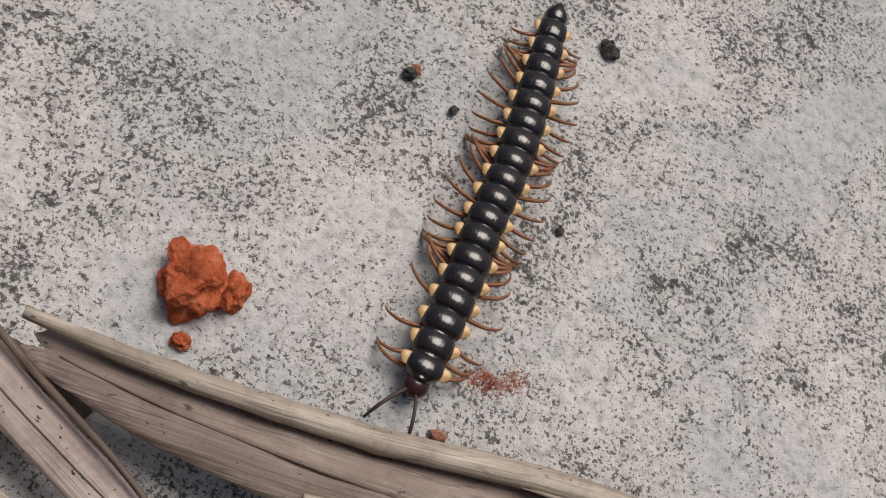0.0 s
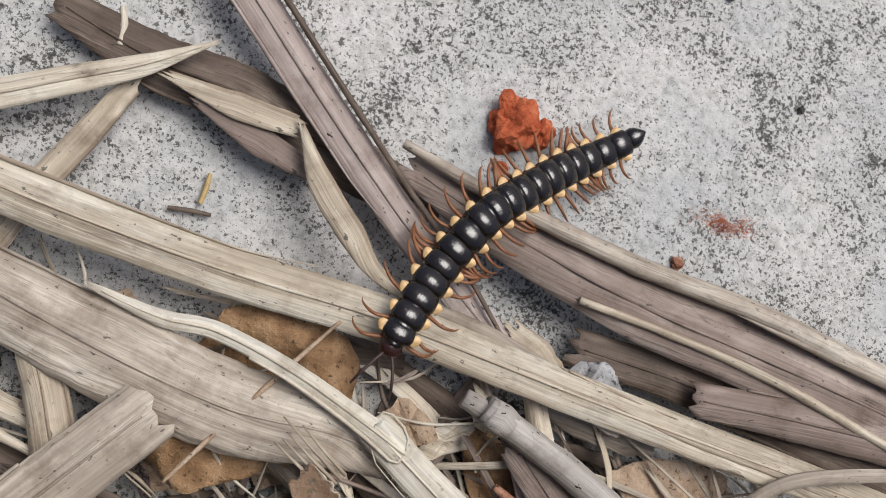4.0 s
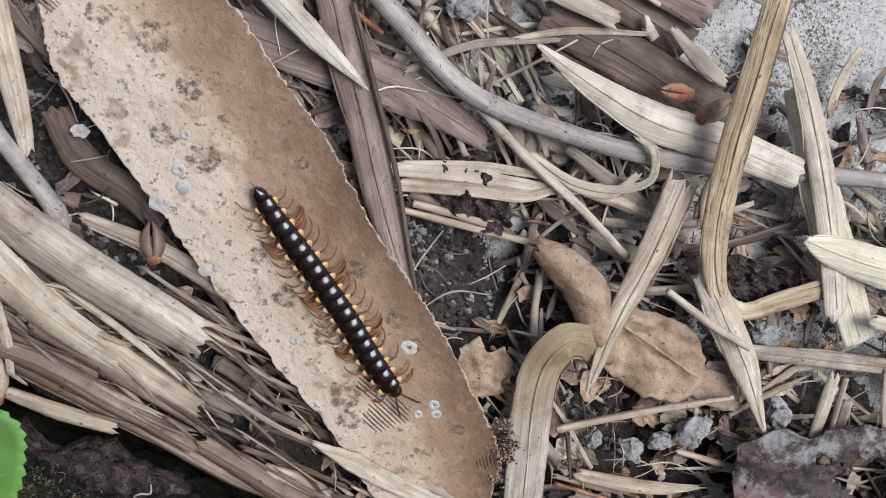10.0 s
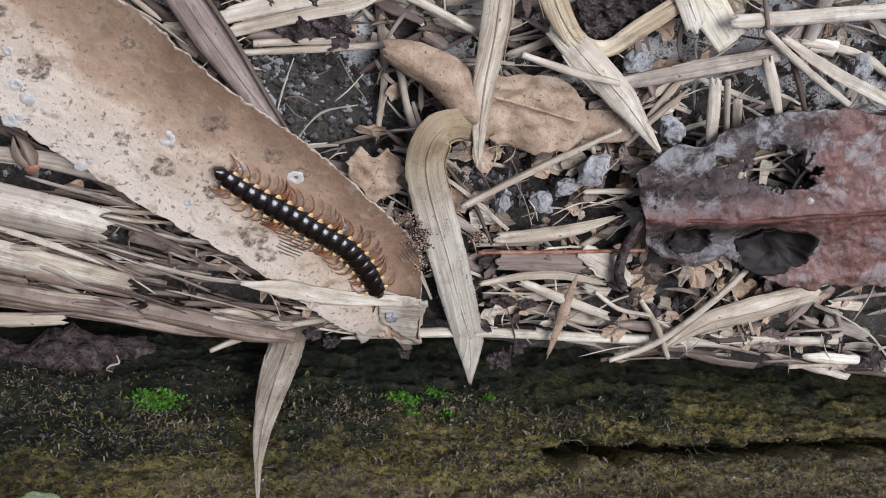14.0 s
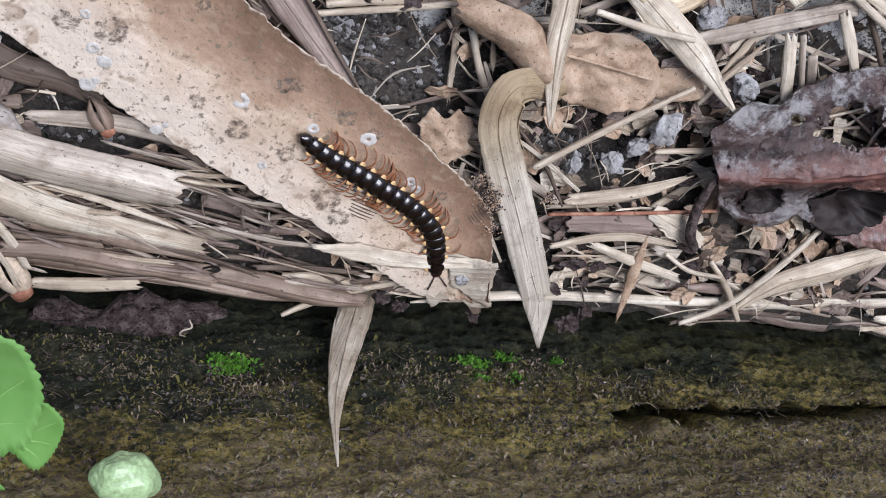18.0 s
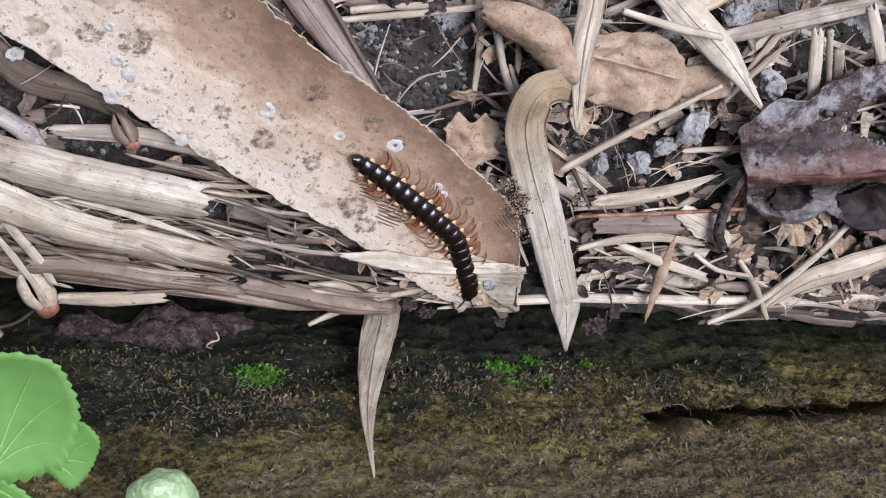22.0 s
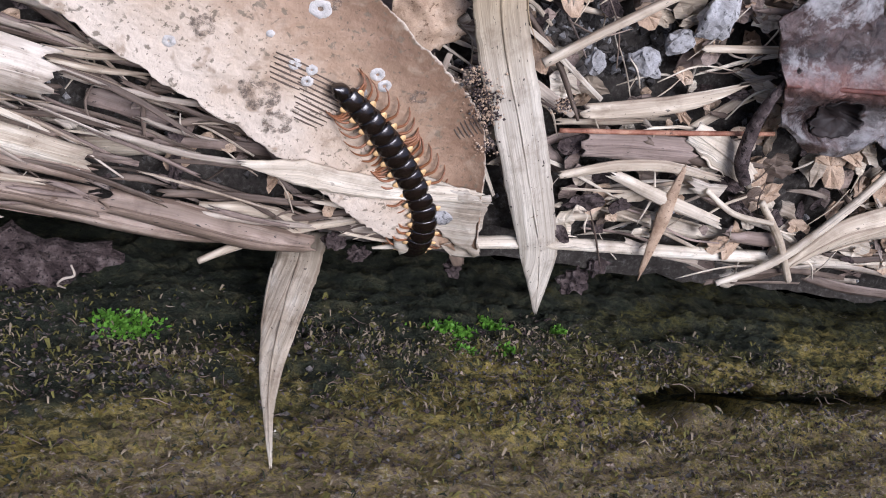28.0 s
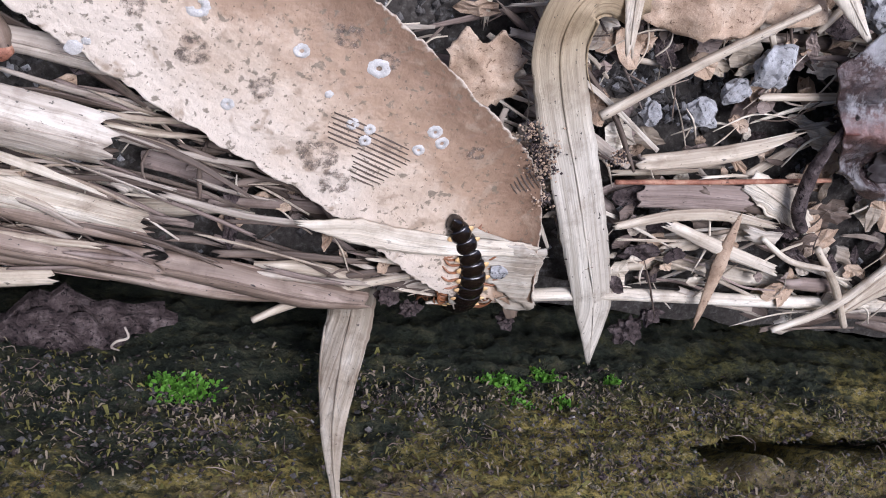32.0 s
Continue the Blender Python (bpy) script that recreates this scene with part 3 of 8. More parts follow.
def glide(points, n):
    """n points on a Catmull-Rom curve through points."""
    p = np.asarray(points, float)
    p = np.vstack([2 * p[0] - p[1], p, 2 * p[-1] - p[-2]])
    out = []
    for u in np.linspace(0, len(p) - 3 - 1e-9, n):
        i, t = int(u), u - int(u)
        a, b, c, d = p[i:i + 4]
        out.append(0.5 * (2 * b + (c - a) * t + (2 * a - 5 * b + 4 * c - d) * t * t + (3 * b - a - 3 * c + d) * t ** 3))
    return np.array(out)


def sheet(line, width, arch, thick, rng, rag=0.06, n=36, m=9, roll=0.0, ends=(0.0, 0.0), sag=0.0, facing=(0, 0, 1.0)):
    """A bent strip along line; width at the control points, arch: height of the cross-curve as a share of the width,
    roll: turn of the cross-section in degrees, ends: how far each end is frayed, in mm."""
    c = glide(line, n)
    w = np.interp(np.linspace(0, 1, n), np.linspace(0, 1, len(width)), width)
    tan = np.gradient(c, axis=0)
    tan /= np.linalg.norm(tan, axis=1, keepdims=True) + 1e-9
    side = np.cross(tan, facing)
    side /= np.linalg.norm(side, axis=1, keepdims=True) + 1e-9
    up = np.cross(side, tan)
    rolls = np.radians(np.interp(np.linspace(0, 1, n), (0, 1), roll if isinstance(roll, tuple) else (roll, roll)))[:, None]
    side, up = side * np.cos(rolls) + up * np.sin(rolls), up * np.cos(rolls) - side * np.sin(rolls)
    run = np.r_[0, np.cumsum(np.linalg.norm(np.diff(c, axis=0), axis=1))]
    s0 = rng.uniform(0, 500)
    verts, uvs = [], []
    for j in range(m):
        q = 2 * j / (m - 1) - 1
        for i in range(n):
            edge = 1 + rag * (noise.noise((s0 + run[i] * 0.9, q * 2, 0)) + 0.5 * noise.noise((s0 + run[i] * 3.1, q * 2, 5)))
            lift = arch * w[i] * (1 - q * q) + 0.05 * w[i] * noise.noise((s0 + run[i] * 0.25, q * 1.3, 9)) + 0.022 * w[i] * noise.noise((s0 + run[i] * 0.12, q * 5.0, 14)) + sag * q
            fray = 0.0
            if i < 4:
                fray = -ends[0] * (1, 0.6, 0.3, 0.12)[i] * (noise.noise((s0, j * 1.7, 3)) + 0.5 * noise.noise((s0, j * 0.5, 4))) * 2
            if i > n - 5 and n > 12:
                fray = ends[1] * (1, 0.6, 0.3, 0.12)[n - 1 - i] * (noise.noise((s0, j * 1.7, 7)) + 0.5 * noise.noise((s0, j * 0.5, 8))) * 2
            verts.append(c[i] + side[i] * (0.5 * w[i] * q * edge) + up[i] * lift + tan[i] * fray)
            uvs.append((run[i], (q + 1) * 0.5 * w[i]))
    base = len(verts)
    verts = np.array(verts)
    under = verts - np.tile(up, (m, 1)) * thick
    allv = np.vstack([verts, under])
    faces = []
    for j in range(m - 1):
        for i in range(n - 1):
            a = j * n + i
            faces.append((a, a + n, a + n + 1, a + 1))
            faces.append((base + a, base + a + 1, base + a + n + 1, base + a + n))
    for i in range(n - 1):
        a, z = i, (m - 1) * n + i
        faces.append((a, a + 1, base + a + 1, base + a))
        faces.append((z + 1, z, base + z, base + z + 1))
    for j in range(m - 1):
        a, z = j * n, j * n + n - 1
        faces.append((a + n, a, base + a, base + a + n))
        faces.append((z, z + n, base + z + n, base + z))
    return allv, faces, uvs + uvs


def strip(name, label, material, line, width, arch=0.08, thick=0.15, category="dry leaf", group="", rag=0.05, n=36, m=9, roll=0.0, ends=(0.7, 0.7), seed=0, sag=0.0, facing=(0, 0, 1.0)):
    """A dry leaf, sheath or flat straw as a thing."""
    rng = random.Random(seed + sum(int(abs(v) * 10) for p in line for v in p))
    v, f, uv = sheet(line, width, arch, thick, rng, rag, n, m, roll, ends, sag, facing)
    ob = tagged(new(name, mesh_from(name, v, f, material, uv)), label, category, group)
    if max(width) >= 2.4 and n * m >= 300:
        # a raised vein on the top side and a loose strand along one rim
        rows = np.asarray(v)[:n * m].reshape(m, n, 3)
        vein = rows[m // 2] + np.array((0, 0, 0.03))
        tv, tf, tuv = tube(vein[1:-1:3], [0.06, 0.13, 0.13, 0.05], rng, n, 6, 0.05)
        part("midrib", mesh_from("midrib", tv, tf, material, tuv), ob)
        a = rng.randint(1, n // 3)
        b_ = min(n - 2, a + rng.randint(n // 3, n // 2))
        rim = rows[rng.choice((0, m - 1))][a:b_:3] + np.array((0, 0, 0.12))
        rim[-1] += np.array((rng.uniform(-0.5, 0.5), rng.uniform(-0.5, 0.5), 0.25))
        tv, tf, tuv = tube(rim, [0.12, 0.16, 0.1, 0.04], rng, 24, 6, 0.1)
        part("loose_strand", mesh_from("loose_strand", tv, tf, material, tuv), ob, "frayed loose strand")
    return ob


def tube(line, radius, rng, n=40, k=9, lump=0.06):
    c = glide(line, n)
    r = np.interp(np.linspace(0, 1, n), np.linspace(0, 1, len(radius)), radius)
    tan = np.gradient(c, axis=0)
    tan /= np.linalg.norm(tan, axis=1, keepdims=True) + 1e-9
    side = np.cross(tan, (0.05, 0.02, 1.0))
    side /= np.linalg.norm(side, axis=1, keepdims=True) + 1e-9
    up = np.cross(side, tan)
    run = np.r_[0, np.cumsum(np.linalg.norm(np.diff(c, axis=0), axis=1))]
    s0 = rng.uniform(0, 500)
    verts, uvs = [], []
    for i in range(n):
        for j in range(k):
            a = 2 * math.pi * j / k
            q = r[i] * (1 + lump * noise.noise((s0 + run[i] * 0.5, math.cos(a), math.sin(a))) * 2)
            verts.append(c[i] + side[i] * q * math.cos(a) + up[i] * q * math.sin(a))
            uvs.append((run[i], abs(a - math.pi) * r[i]))
    faces = [(i * k + j, i * k + (j + 1) % k, (i + 1) * k + (j + 1) % k, (i + 1) * k + j) for i in range(n - 1) for j in range(k)]
    faces.append(tuple(range(k))[::-1])
    faces.append(tuple((n - 1) * k + j for j in range(k)))
    return verts, faces, uvs


def stick(name, label, material, line, radius, category="twig", group="", n=40, lump=0.06):
    rng = random.Random(sum(int(abs(v) * 10) for p in line for v in p))
    v, f, uv = tube(line, radius, rng, n, 9, lump)
    ob = tagged(new(name, mesh_from(name, v, f, material, uv)), label, category, group)
    if max(radius) >= 0.8:
        # swollen nodes and the stub of a side shoot
        c = glide(line, 41)
        for i in (9, 21, 33):
            r = float(np.interp(i / 40, np.linspace(0, 1, len(radius)), radius))
            d = (c[i + 1] - c[i - 1]) / np.linalg.norm(c[i + 1] - c[i - 1]) * 0.9 * r
            v, f, uv = tube([c[i] - d, c[i], c[i] + d], [r * 0.98, r * 1.16, r * 0.98], rng, 10, 10, 0.12)
            part("node", mesh_from("node", v, f, material, uv), ob)
        d = np.array((rng.uniform(-1, 1), rng.uniform(-1, 1), 0.5))
        v, f, uv = tube([c[21], c[21] + d, c[21] + d * 1.7], [0.3, 0.26, 0.16], rng, 10, 7, 0.1)
        part("side_stub", mesh_from("side_stub", v, f, material, uv), ob, "broken stub of a side shoot")
    return ob


def edge(parent, name, material, line, radius, label="", n=40):
    """A rolled rim, rib or stalk as a part of a leaf."""
    v, f, uv = tube(line, radius, random.Random(len(line)), n, 8, 0.08)
    return part(name, mesh_from(name, v, f, material, uv), parent, label)


def lump_mesh(name, size, material, seed, rough=0.25, detail=1.4, sub=3, squash=1.0, flat=-0.6):
    """A broken stone or clod: a noise-shaped ball with a flattened base."""
    bm = bmesh.new()
    bmesh.ops.create_icosphere(bm, subdivisions=sub, radius=1.0)
    for v in bm.verts:
        p = v.co.normalized()
        k = 1 + rough * noise.noise(p * detail + Vector((seed, 0, 0))) * 1.6 + 0.4 * rough * noise.noise(p * detail * 3.2 + Vector((seed, 7, 0)))
        v.co = Vector((p.x * size[0], p.y * size[1], max(p.z, flat) * size[2] * squash)) * k * MM
    me = bpy.data.meshes.new(name)
    bm.to_mesh(me)
    bm.free()
    me.materials.append(PALETTE[material])
    return me


def clod(name, label, material, at, size, seed, category="stone", group="", rough=0.25, detail=1.4, sub=3, turn=0.0):
    ob = new(name, lump_mesh(name, size, material, seed, rough, detail, sub))
    ob.matrix_world = pose(at[0] * MM, at[1] * MM, at[2] * MM, 0, 0, turn)
    return tagged(ob, label, category, group)


def blob_sheet(name, label, material, rim, z, crumple=1.0, thick=0.25, category="dry leaf", seed=0, rings=9, tilt=(0, 0), rag=0.05, freq=0.16, hole=None, smooth=True):
    """A broad crumpled leaf: a rim of a few corners, filled in rings towards its middle."""
    r = glide(list(rim) + [rim[0]], 73)[:-1][:, :2] if len(rim[0]) == 2 else None
    mid = r.mean(0)
    n, verts = len(r), []
    for k in range(rings + 1):
        s = k / rings
        for i, p in enumerate(r):
            q = mid + (p - mid) * s
            if s > 0.99:
                q = mid + (p - mid) * (1 + rag * noise.noise((p[0] * 1.1, p[1] * 1.1, seed)) + 0.6 * rag * noise.noise((p[0] * 3, p[1] * 3, seed)))
            h = crumple * (noise.noise((q[0] * freq, q[1] * freq, seed)) + 0.45 * noise.noise((q[0] * freq * 2.6, q[1] * freq * 2.6, seed + 3)))
            verts.append((q[0], q[1], z + h + tilt[0] * (q[0] - mid[0]) + tilt[1] * (q[1] - mid[1])))
    base = len(verts)
    verts += [(x, y, zz - thick) for x, y, zz in verts]
    faces = []
    for k in range(rings):
        for i in range(n):
            j = (i + 1) % n
            a, b_, c_, d = k * n + i, k * n + j, (k + 1) * n + j, (k + 1) * n + i
            if hole and any((verts[a][0] - hx) ** 2 + ((verts[a][1] - hy) * hs) ** 2 < hr * hr for hx, hy, hr, hs in hole):
                continue
            faces.append((a, d, c_, b_))
            faces.append((base + a, base + b_, base + c_, base + d))
    o = rings * n
    for i in range(n):
        j = (i + 1) % n
        faces.append((o + i, base + o + i, base + o + j, o + j))
    uvs = [(x, y) for x, y, _ in verts]
    return tagged(new(name, mesh_from(name, verts, faces, material, uvs, smooth)), label, category)


def ellipsoid_mesh(name, size, material, seg=10, rings=7, at=(0, 0, 0)):
    bm = bmesh.new()
    bmesh.ops.create_uvsphere(bm, u_segments=seg, v_segments=rings, radius=1.0)
    for v in bm.verts:
        v.co = Vector(((v.co.x * size[0] + at[0]) * MM, (v.co.y * size[1] + at[1]) * MM, (v.co.z * size[2] + at[2]) * MM))
    for f in bm.faces:
        f.smooth = True
    me = bpy.data.meshes.new(name)
    bm.to_mesh(me)
    bm.free()
    me.materials.append(PALETTE[material])
    return me




# ---- the slab and the wall ----
def slab_height(x, y):
    """Millimetres: flat concrete, worn lower and rough by the wall, with a narrow gap at its foot."""
    dirt = min(1.0, max(0.0, (56 - y) / 25))
    h = -3.4 + 0.25 * noise.noise((x * 0.08, y * 0.08, 0)) + 0.12 * noise.noise((x * 0.6, y * 0.6, 2))
    h += dirt * (-1.6 + 1.3 * noise.noise((x * 0.12, y * 0.12, 4)) + 0.9 * noise.noise((x * 0.45, y * 0.45, 8)))
    brink = -4 if x < 0 else -2.6
    if y < brink:
        h -= 15 * min(1.0, (brink - y) / 1.4) - 1.2 * noise.noise((x * 0.3, y * 0.5, 15))
    return h


def build_ground():
    xs = np.r_[-90000, -8000, -900, -300, np.arange(-150, 131, 1.6), 300, 900, 8000, 90000]
    ys = np.r_[np.arange(-14, 10, 0.8), np.arange(10, 141, 1.6), 300, 900, 8000, 90000]
    verts = [(x, y, slab_height(x, y) if abs(x) < 200 and y < 200 else -3.4) for y in ys for x in xs]
    n = len(xs)
    faces = [(j * n + i, j * n + i + 1, (j + 1) * n + i + 1, (j + 1) * n + i) for j in range(len(ys) - 1) for i in range(n - 1)]
    tagged(new("ground", mesh_from("ground", verts, faces, "concrete")), "pale grey weathered concrete slab with black specks and soil by the wall", "ground", kind="structure")


def wall_bulge(x, z):
    """How far the face stands out from its plane."""
    h = 1.2 * noise.noise((x * 0.05, z * 0.13, 1)) + 0.9 * noise.noise((x * 0.2, z * 0.38, 3)) + 0.55 * noise.noise((x * 0.7, z * 1.0, 6)) + 0.5 * noise.noise((x * 1.5, z * 1.8, 9)) + 0.5 * max(0.0, noise.noise((x * 0.5, z * 0.9, 12)))
    return h


def crevice(x, z):
    """0 to 1: how far into the black crevice that runs along the wall a place lies."""
    if x < 19:
        return 0.0
    zc = 12.6 - 0.15 * (x - 26) + 1.8 * noise.noise((x * 0.2, 0, 4)) + 0.6 * noise.noise((x * 0.8, 0, 5))
    half = 2.2 + 1.5 * noise.noise((x * 0.24, 0, 8)) + 0.3 * noise.noise((x * 1.1, 0, 9))
    return math.exp(-((z - zc) / max(0.5, half)) ** 6) * min(1.0, (x - 19) / 8)


def build_wall():
    xs = np.r_[-4000, -400, np.arange(-100, 116, 0.55), 400, 4000]
    zs = np.r_[np.arange(-24, -10, 1.0), np.arange(-10, 58, 0.5), 90]
    verts = []
    for z in zs:
        for x in xs:
            near = abs(x) < 200 and z < 80
            deep = crevice(x, z) if near else 0.0
            verts.append((x, -12.2 + 0.13 * (z - 5) + (wall_bulge(x, z) if near else 0) - 9.5 * deep, z - 13 * deep))
    n, m = len(xs), len(zs)
    for x in xs:
        verts.append((x, -180, 90))
    faces = [(j * n + i, j * n + i + 1, (j + 1) * n + i + 1, (j + 1) * n + i) for j in range(m) for i in range(n - 1)]
    faces = [f[::-1] for f in faces]
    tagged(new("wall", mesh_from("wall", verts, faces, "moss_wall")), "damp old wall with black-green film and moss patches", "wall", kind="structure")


build_ground()
build_wall()


# ---- the big tan leaf ----
LEAF_LEFT = [(-70.2, 35.6), (-66.7, 30.9), (-60.8, 27.6), (-51.5, 22.7), (-43.2, 18), (-33, 12.6), (-22.5, 7.6), (-14.8, 2.7), (-8.6, -1.2), (-4, -3)]
LEAF_RIGHT = [(-65.7, 49), (-60.8, 47.1), (-54.1, 45.5), (-46.5, 41.5), (-38.5, 37.5), (-30.5, 32), (-20.3, 26.5), (-10.4, 20), (-1.5, 12.5), (2.5, -1.5)]


def leaf_z(s, q):
    """Height of the leaf over its length s (0 to 1) and width q (-1 left to 1 right)."""
    ridge = np.interp(s, (0, 0.15, 0.5, 0.8, 1), (4.6, 4.2, 4.2, 3.0, 0.4))
    return ridge + 1.1 * max(0.0, q) ** 3 - 0.7 * max(0.0, -q) ** 2


LEAF_N, LEAF_M = 240, 45


def build_tan_leaf():
    n, m = LEAF_N, LEAF_M
    a, b_ = glide(LEAF_LEFT, n), glide(LEAF_RIGHT, n)
    verts, uvs = [], []
    for layer in (0, 1):
        for j in range(m):
            q = math.sin((2 * j / (m - 1) - 1) * 1.35) / math.sin(1.35)
            for i in range(n):
                s = i / (n - 1)
                rim = max(0.0, abs(q) - 0.8) * 5
                far = s * 80
                bite = 0.035 * noise.noise((far * 0.55, q, 1)) + 0.035 * noise.noise((far * 1.6, q, 2)) + 0.02 * noise.noise((far * 4.0, q, 7)) - 0.08 * max(0.0, noise.noise((far * 0.4, q * 3, 11)) - 0.25)
                wob = 1 + rim * bite
                p = (a[i] + b_[i]) / 2 + (b_[i] - a[i]) / 2 * q * wob
                end = 0.0
                if i > n - 16:
                    end = (i - n + 16) / 16 * (1.6 * noise.noise((q * 4, 0, 3)) + 1.2 * noise.noise((q * 14, 0, 4)))
                if i < 12:
                    end = -(12 - i) / 12 * (1.2 * noise.noise((q * 3, 0, 13)) + 0.9 * noise.noise((q * 12, 0, 14)))
                z = leaf_z(s, q) + 0.6 * noise.noise((p[0] * 0.09, p[1] * 0.09, 5)) + 0.15 * noise.noise((p[0] * 0.4, p[1] * 0.4, 6))
                verts.append((p[0] + end, p[1] - end * 0.6, z - 0.35 * layer))
                uvs.append((s * 80, q * 9))
    base, faces = n * m, []
    for j in range(m - 1):
        for i in range(n - 1):
            k = j * n + i
            faces.append((k, k + 1, k + n + 1, k + n))
            faces.append((base + k, base + k + n, base + k + n + 1, base + k + 1))
    rim = [j * n for j in range(m)] + [(m - 1) * n + i for i in range(1, n)] + [j * n + n - 1 for j in range(m - 2, -1, -1)] + [i for i in range(n - 2, 0, -1)]
    for u, v in zip(rim, rim[1:] + rim[:1]):
        faces.append((u, v, base + v, base + u))
    return tagged(new("tan_leaf", mesh_from("tan_leaf", verts, faces, "leaf_tan", uvs)), "broad dry tan leaf with torn edges and lichen spots", "dry leaf")


tan_leaf = build_tan_leaf()


# ---- strips on the edge of the bare concrete ----
strip("bamboo_sheath", "dark grey-brown sheath strip lying half under another", "straw_brown", [(-96, 69.7, -1.5), (-88.2, 69.2, -1.5), (-81.2, 69.8, -1.5), (-73.3, 69.1, -1.5), (-65.2, 68.5, -1.5)], [2.5, 4, 4.4, 4.2, 3.5], arch=0.05)
strip("bamboo_sheath", "pale folded edge of a dry brown sheath", "straw_pale", [(-86.9, 68.5, -0.2), (-81.4, 68.8, -0.2), (-76.7, 69.5, -0.2)], [0.6, 2.0, 1.6], arch=0.05)
strip("bamboo_sheath", "grey folded flap of a dry sheath", "straw_taupe", [(-84.5, 68, -0.6), (-78.9, 67.3, -0.6), (-73.8, 67, -0.6)], [0.8, 2.2, 1.4], arch=0.05)
leaf = strip("bamboo_sheath", "long taupe sheath strip with a rolled dark edge", "straw_rosy", [(-92.4, 81.5, 0.2), (-85.4, 77.2, 0.2), (-77, 72.2, 0.2), (-69, 67.7, 0.2), (-62.1, 64.2, 0.2), (-56.9, 61.8, 0.2)], [3.0, 3.0, 2.9, 2.8, 2.6, 2.2], arch=0.12)
edge(leaf, "rolled_edge", "straw_brown", [(-90.7, 81.9, 1), (-84, 78.4, 1), (-76.1, 73.7, 1), (-68, 69, 1), (-62.1, 65.8, 1), (-57, 62.4, 1)], [0.24, 0.24, 0.24, 0.22, 0.2, 0.16], "dark rolled edge of a taupe sheath strip")
leaf = strip("bamboo_sheath", "wide grey-brown sheath bordering the bare concrete", "straw_taupe", [(-69, 70.5, 0.3), (-60.6, 69.5, 0.3), (-48.8, 69.1, 0.3), (-37, 69.8, 0.3), (-24.6, 70.3, 0.3), (-7.9, 70.6, 0.3)], [2.0, 4.0, 5.2, 5.5, 5.5, 5.0], arch=0.1)
edge(leaf, "rolled_edge", "straw_grey", [(-69.7, 71.7, 1.2), (-61.9, 71.3, 1.2), (-50.6, 71.6, 1.2), (-39.2, 72.7, 1.2), (-28.7, 72.8, 1.2), (-13.6, 73, 1.2)], [0.35, 0.6, 0.75, 0.8, 0.85, 0.8], "pale rolled edge of a grey-brown sheath")
strip("bamboo_sheath", "dull brown split sheath under a thin straw", "straw_brown", [(-51.6, 64.2, -1), (-43.2, 65.4, -1), (-34.2, 66, -1), (-21.5, 66.4, -1), (-7.6, 66.2, -1)], [3.0, 3.2, 3.6, 4, 4], arch=0.06)
stick("straw", "thin pale straw lying on brown sheaths", "straw_pale", [(-52.9, 67.4, 0.9), (-43.9, 68.3, 0.9), (-35.5, 68.6, 0.9), (-25.8, 68.1, 0.9), (-13.8, 68.1, 0.9)], [0.32, 0.34, 0.38, 0.38, 0.3])
strip("bamboo_leaf", "narrow pale twisted leaf with a pointed fork", "straw_pale", [(-76.8, 69.7, 0.5), (-73.7, 66.4, 1.5), (-70.2, 64.1, 2), (-67.5, 62.5, 1.5), (-63.6, 61.6, 1.6)], [0.3, 1.9, 2.0, 1.2, 0.5], arch=0.15)
strip("bamboo_leaf", "pale grey band joining a crossing leaf", "straw_grey", [(-64.1, 61.9, 1.2), (-58.5, 61.8, 1.2), (-52.3, 61.2, 1.2), (-45.7, 60, 1.2)], [0.8, 1.9, 2.0, 1.5])
strip("bamboo_leaf", "long cream band across the litter with brown streaks", "straw_pale", [(-115, 56, 2), (-106.6, 55.2, 2), (-98.1, 56.1, 2), (-89.3, 56.7, 2), (-77.3, 57.9, 2), (-66.5, 59.6, 2), (-58.8, 60.3, 2), (-45.4, 61.4, 2), (-31.7, 62.8, 2), (-17.4, 64.2, 2)], [2.6, 3.2, 3.6, 3.6, 3.5, 3.4, 3.1, 3.0, 2.7, 2.0], arch=0.12, n=60)
strip("bamboo_leaf", "broad weathered blade tapering to a pale torn tip", "straw_grey", [(-102.8, 52.2, 0.5), (-97, 51, 1), (-87.8, 49.9, 1.5), (-79.4, 49.5, 2), (-71.8, 49.7, 2), (-65.3, 51.1, 2.2), (-60.3, 51, 1)], [1.2, 4.0, 5.8, 6.6, 6.2, 5.0, 3.0], arch=0.08, n=48)
strip("bamboo_leaf", "narrow cream lance leaf with a blunt pale end", "straw_smooth", [(-84.5, 53.1, 2.5), (-79.3, 53.2, 2.5), (-75.7, 54, 2.5), (-70.6, 53.9, 3.4), (-65.5, 53.1, 3.4), (-60.1, 52, 3.4), (-63.1, 52.8, 3.2), (-55.2, 49.7, 3.2), (-45.8, 46.7, 3.2), (-38, 44.6, 3.2)], [0.5, 1.2, 1.3, 1.3, 1.4, 1.8, 2.6, 2.8, 2.6, 0.5], arch=0.12, n=60)
strip("bamboo_leaf", "pale flat straw end lying on small stems", "straw_pale", [(-112.7, 35.1, 1), (-105.3, 39.3, 1), (-98.3, 43.5, 1), (-91.1, 49, 1)], [3.8, 3.8, 3.8, 3.2], arch=0.1)
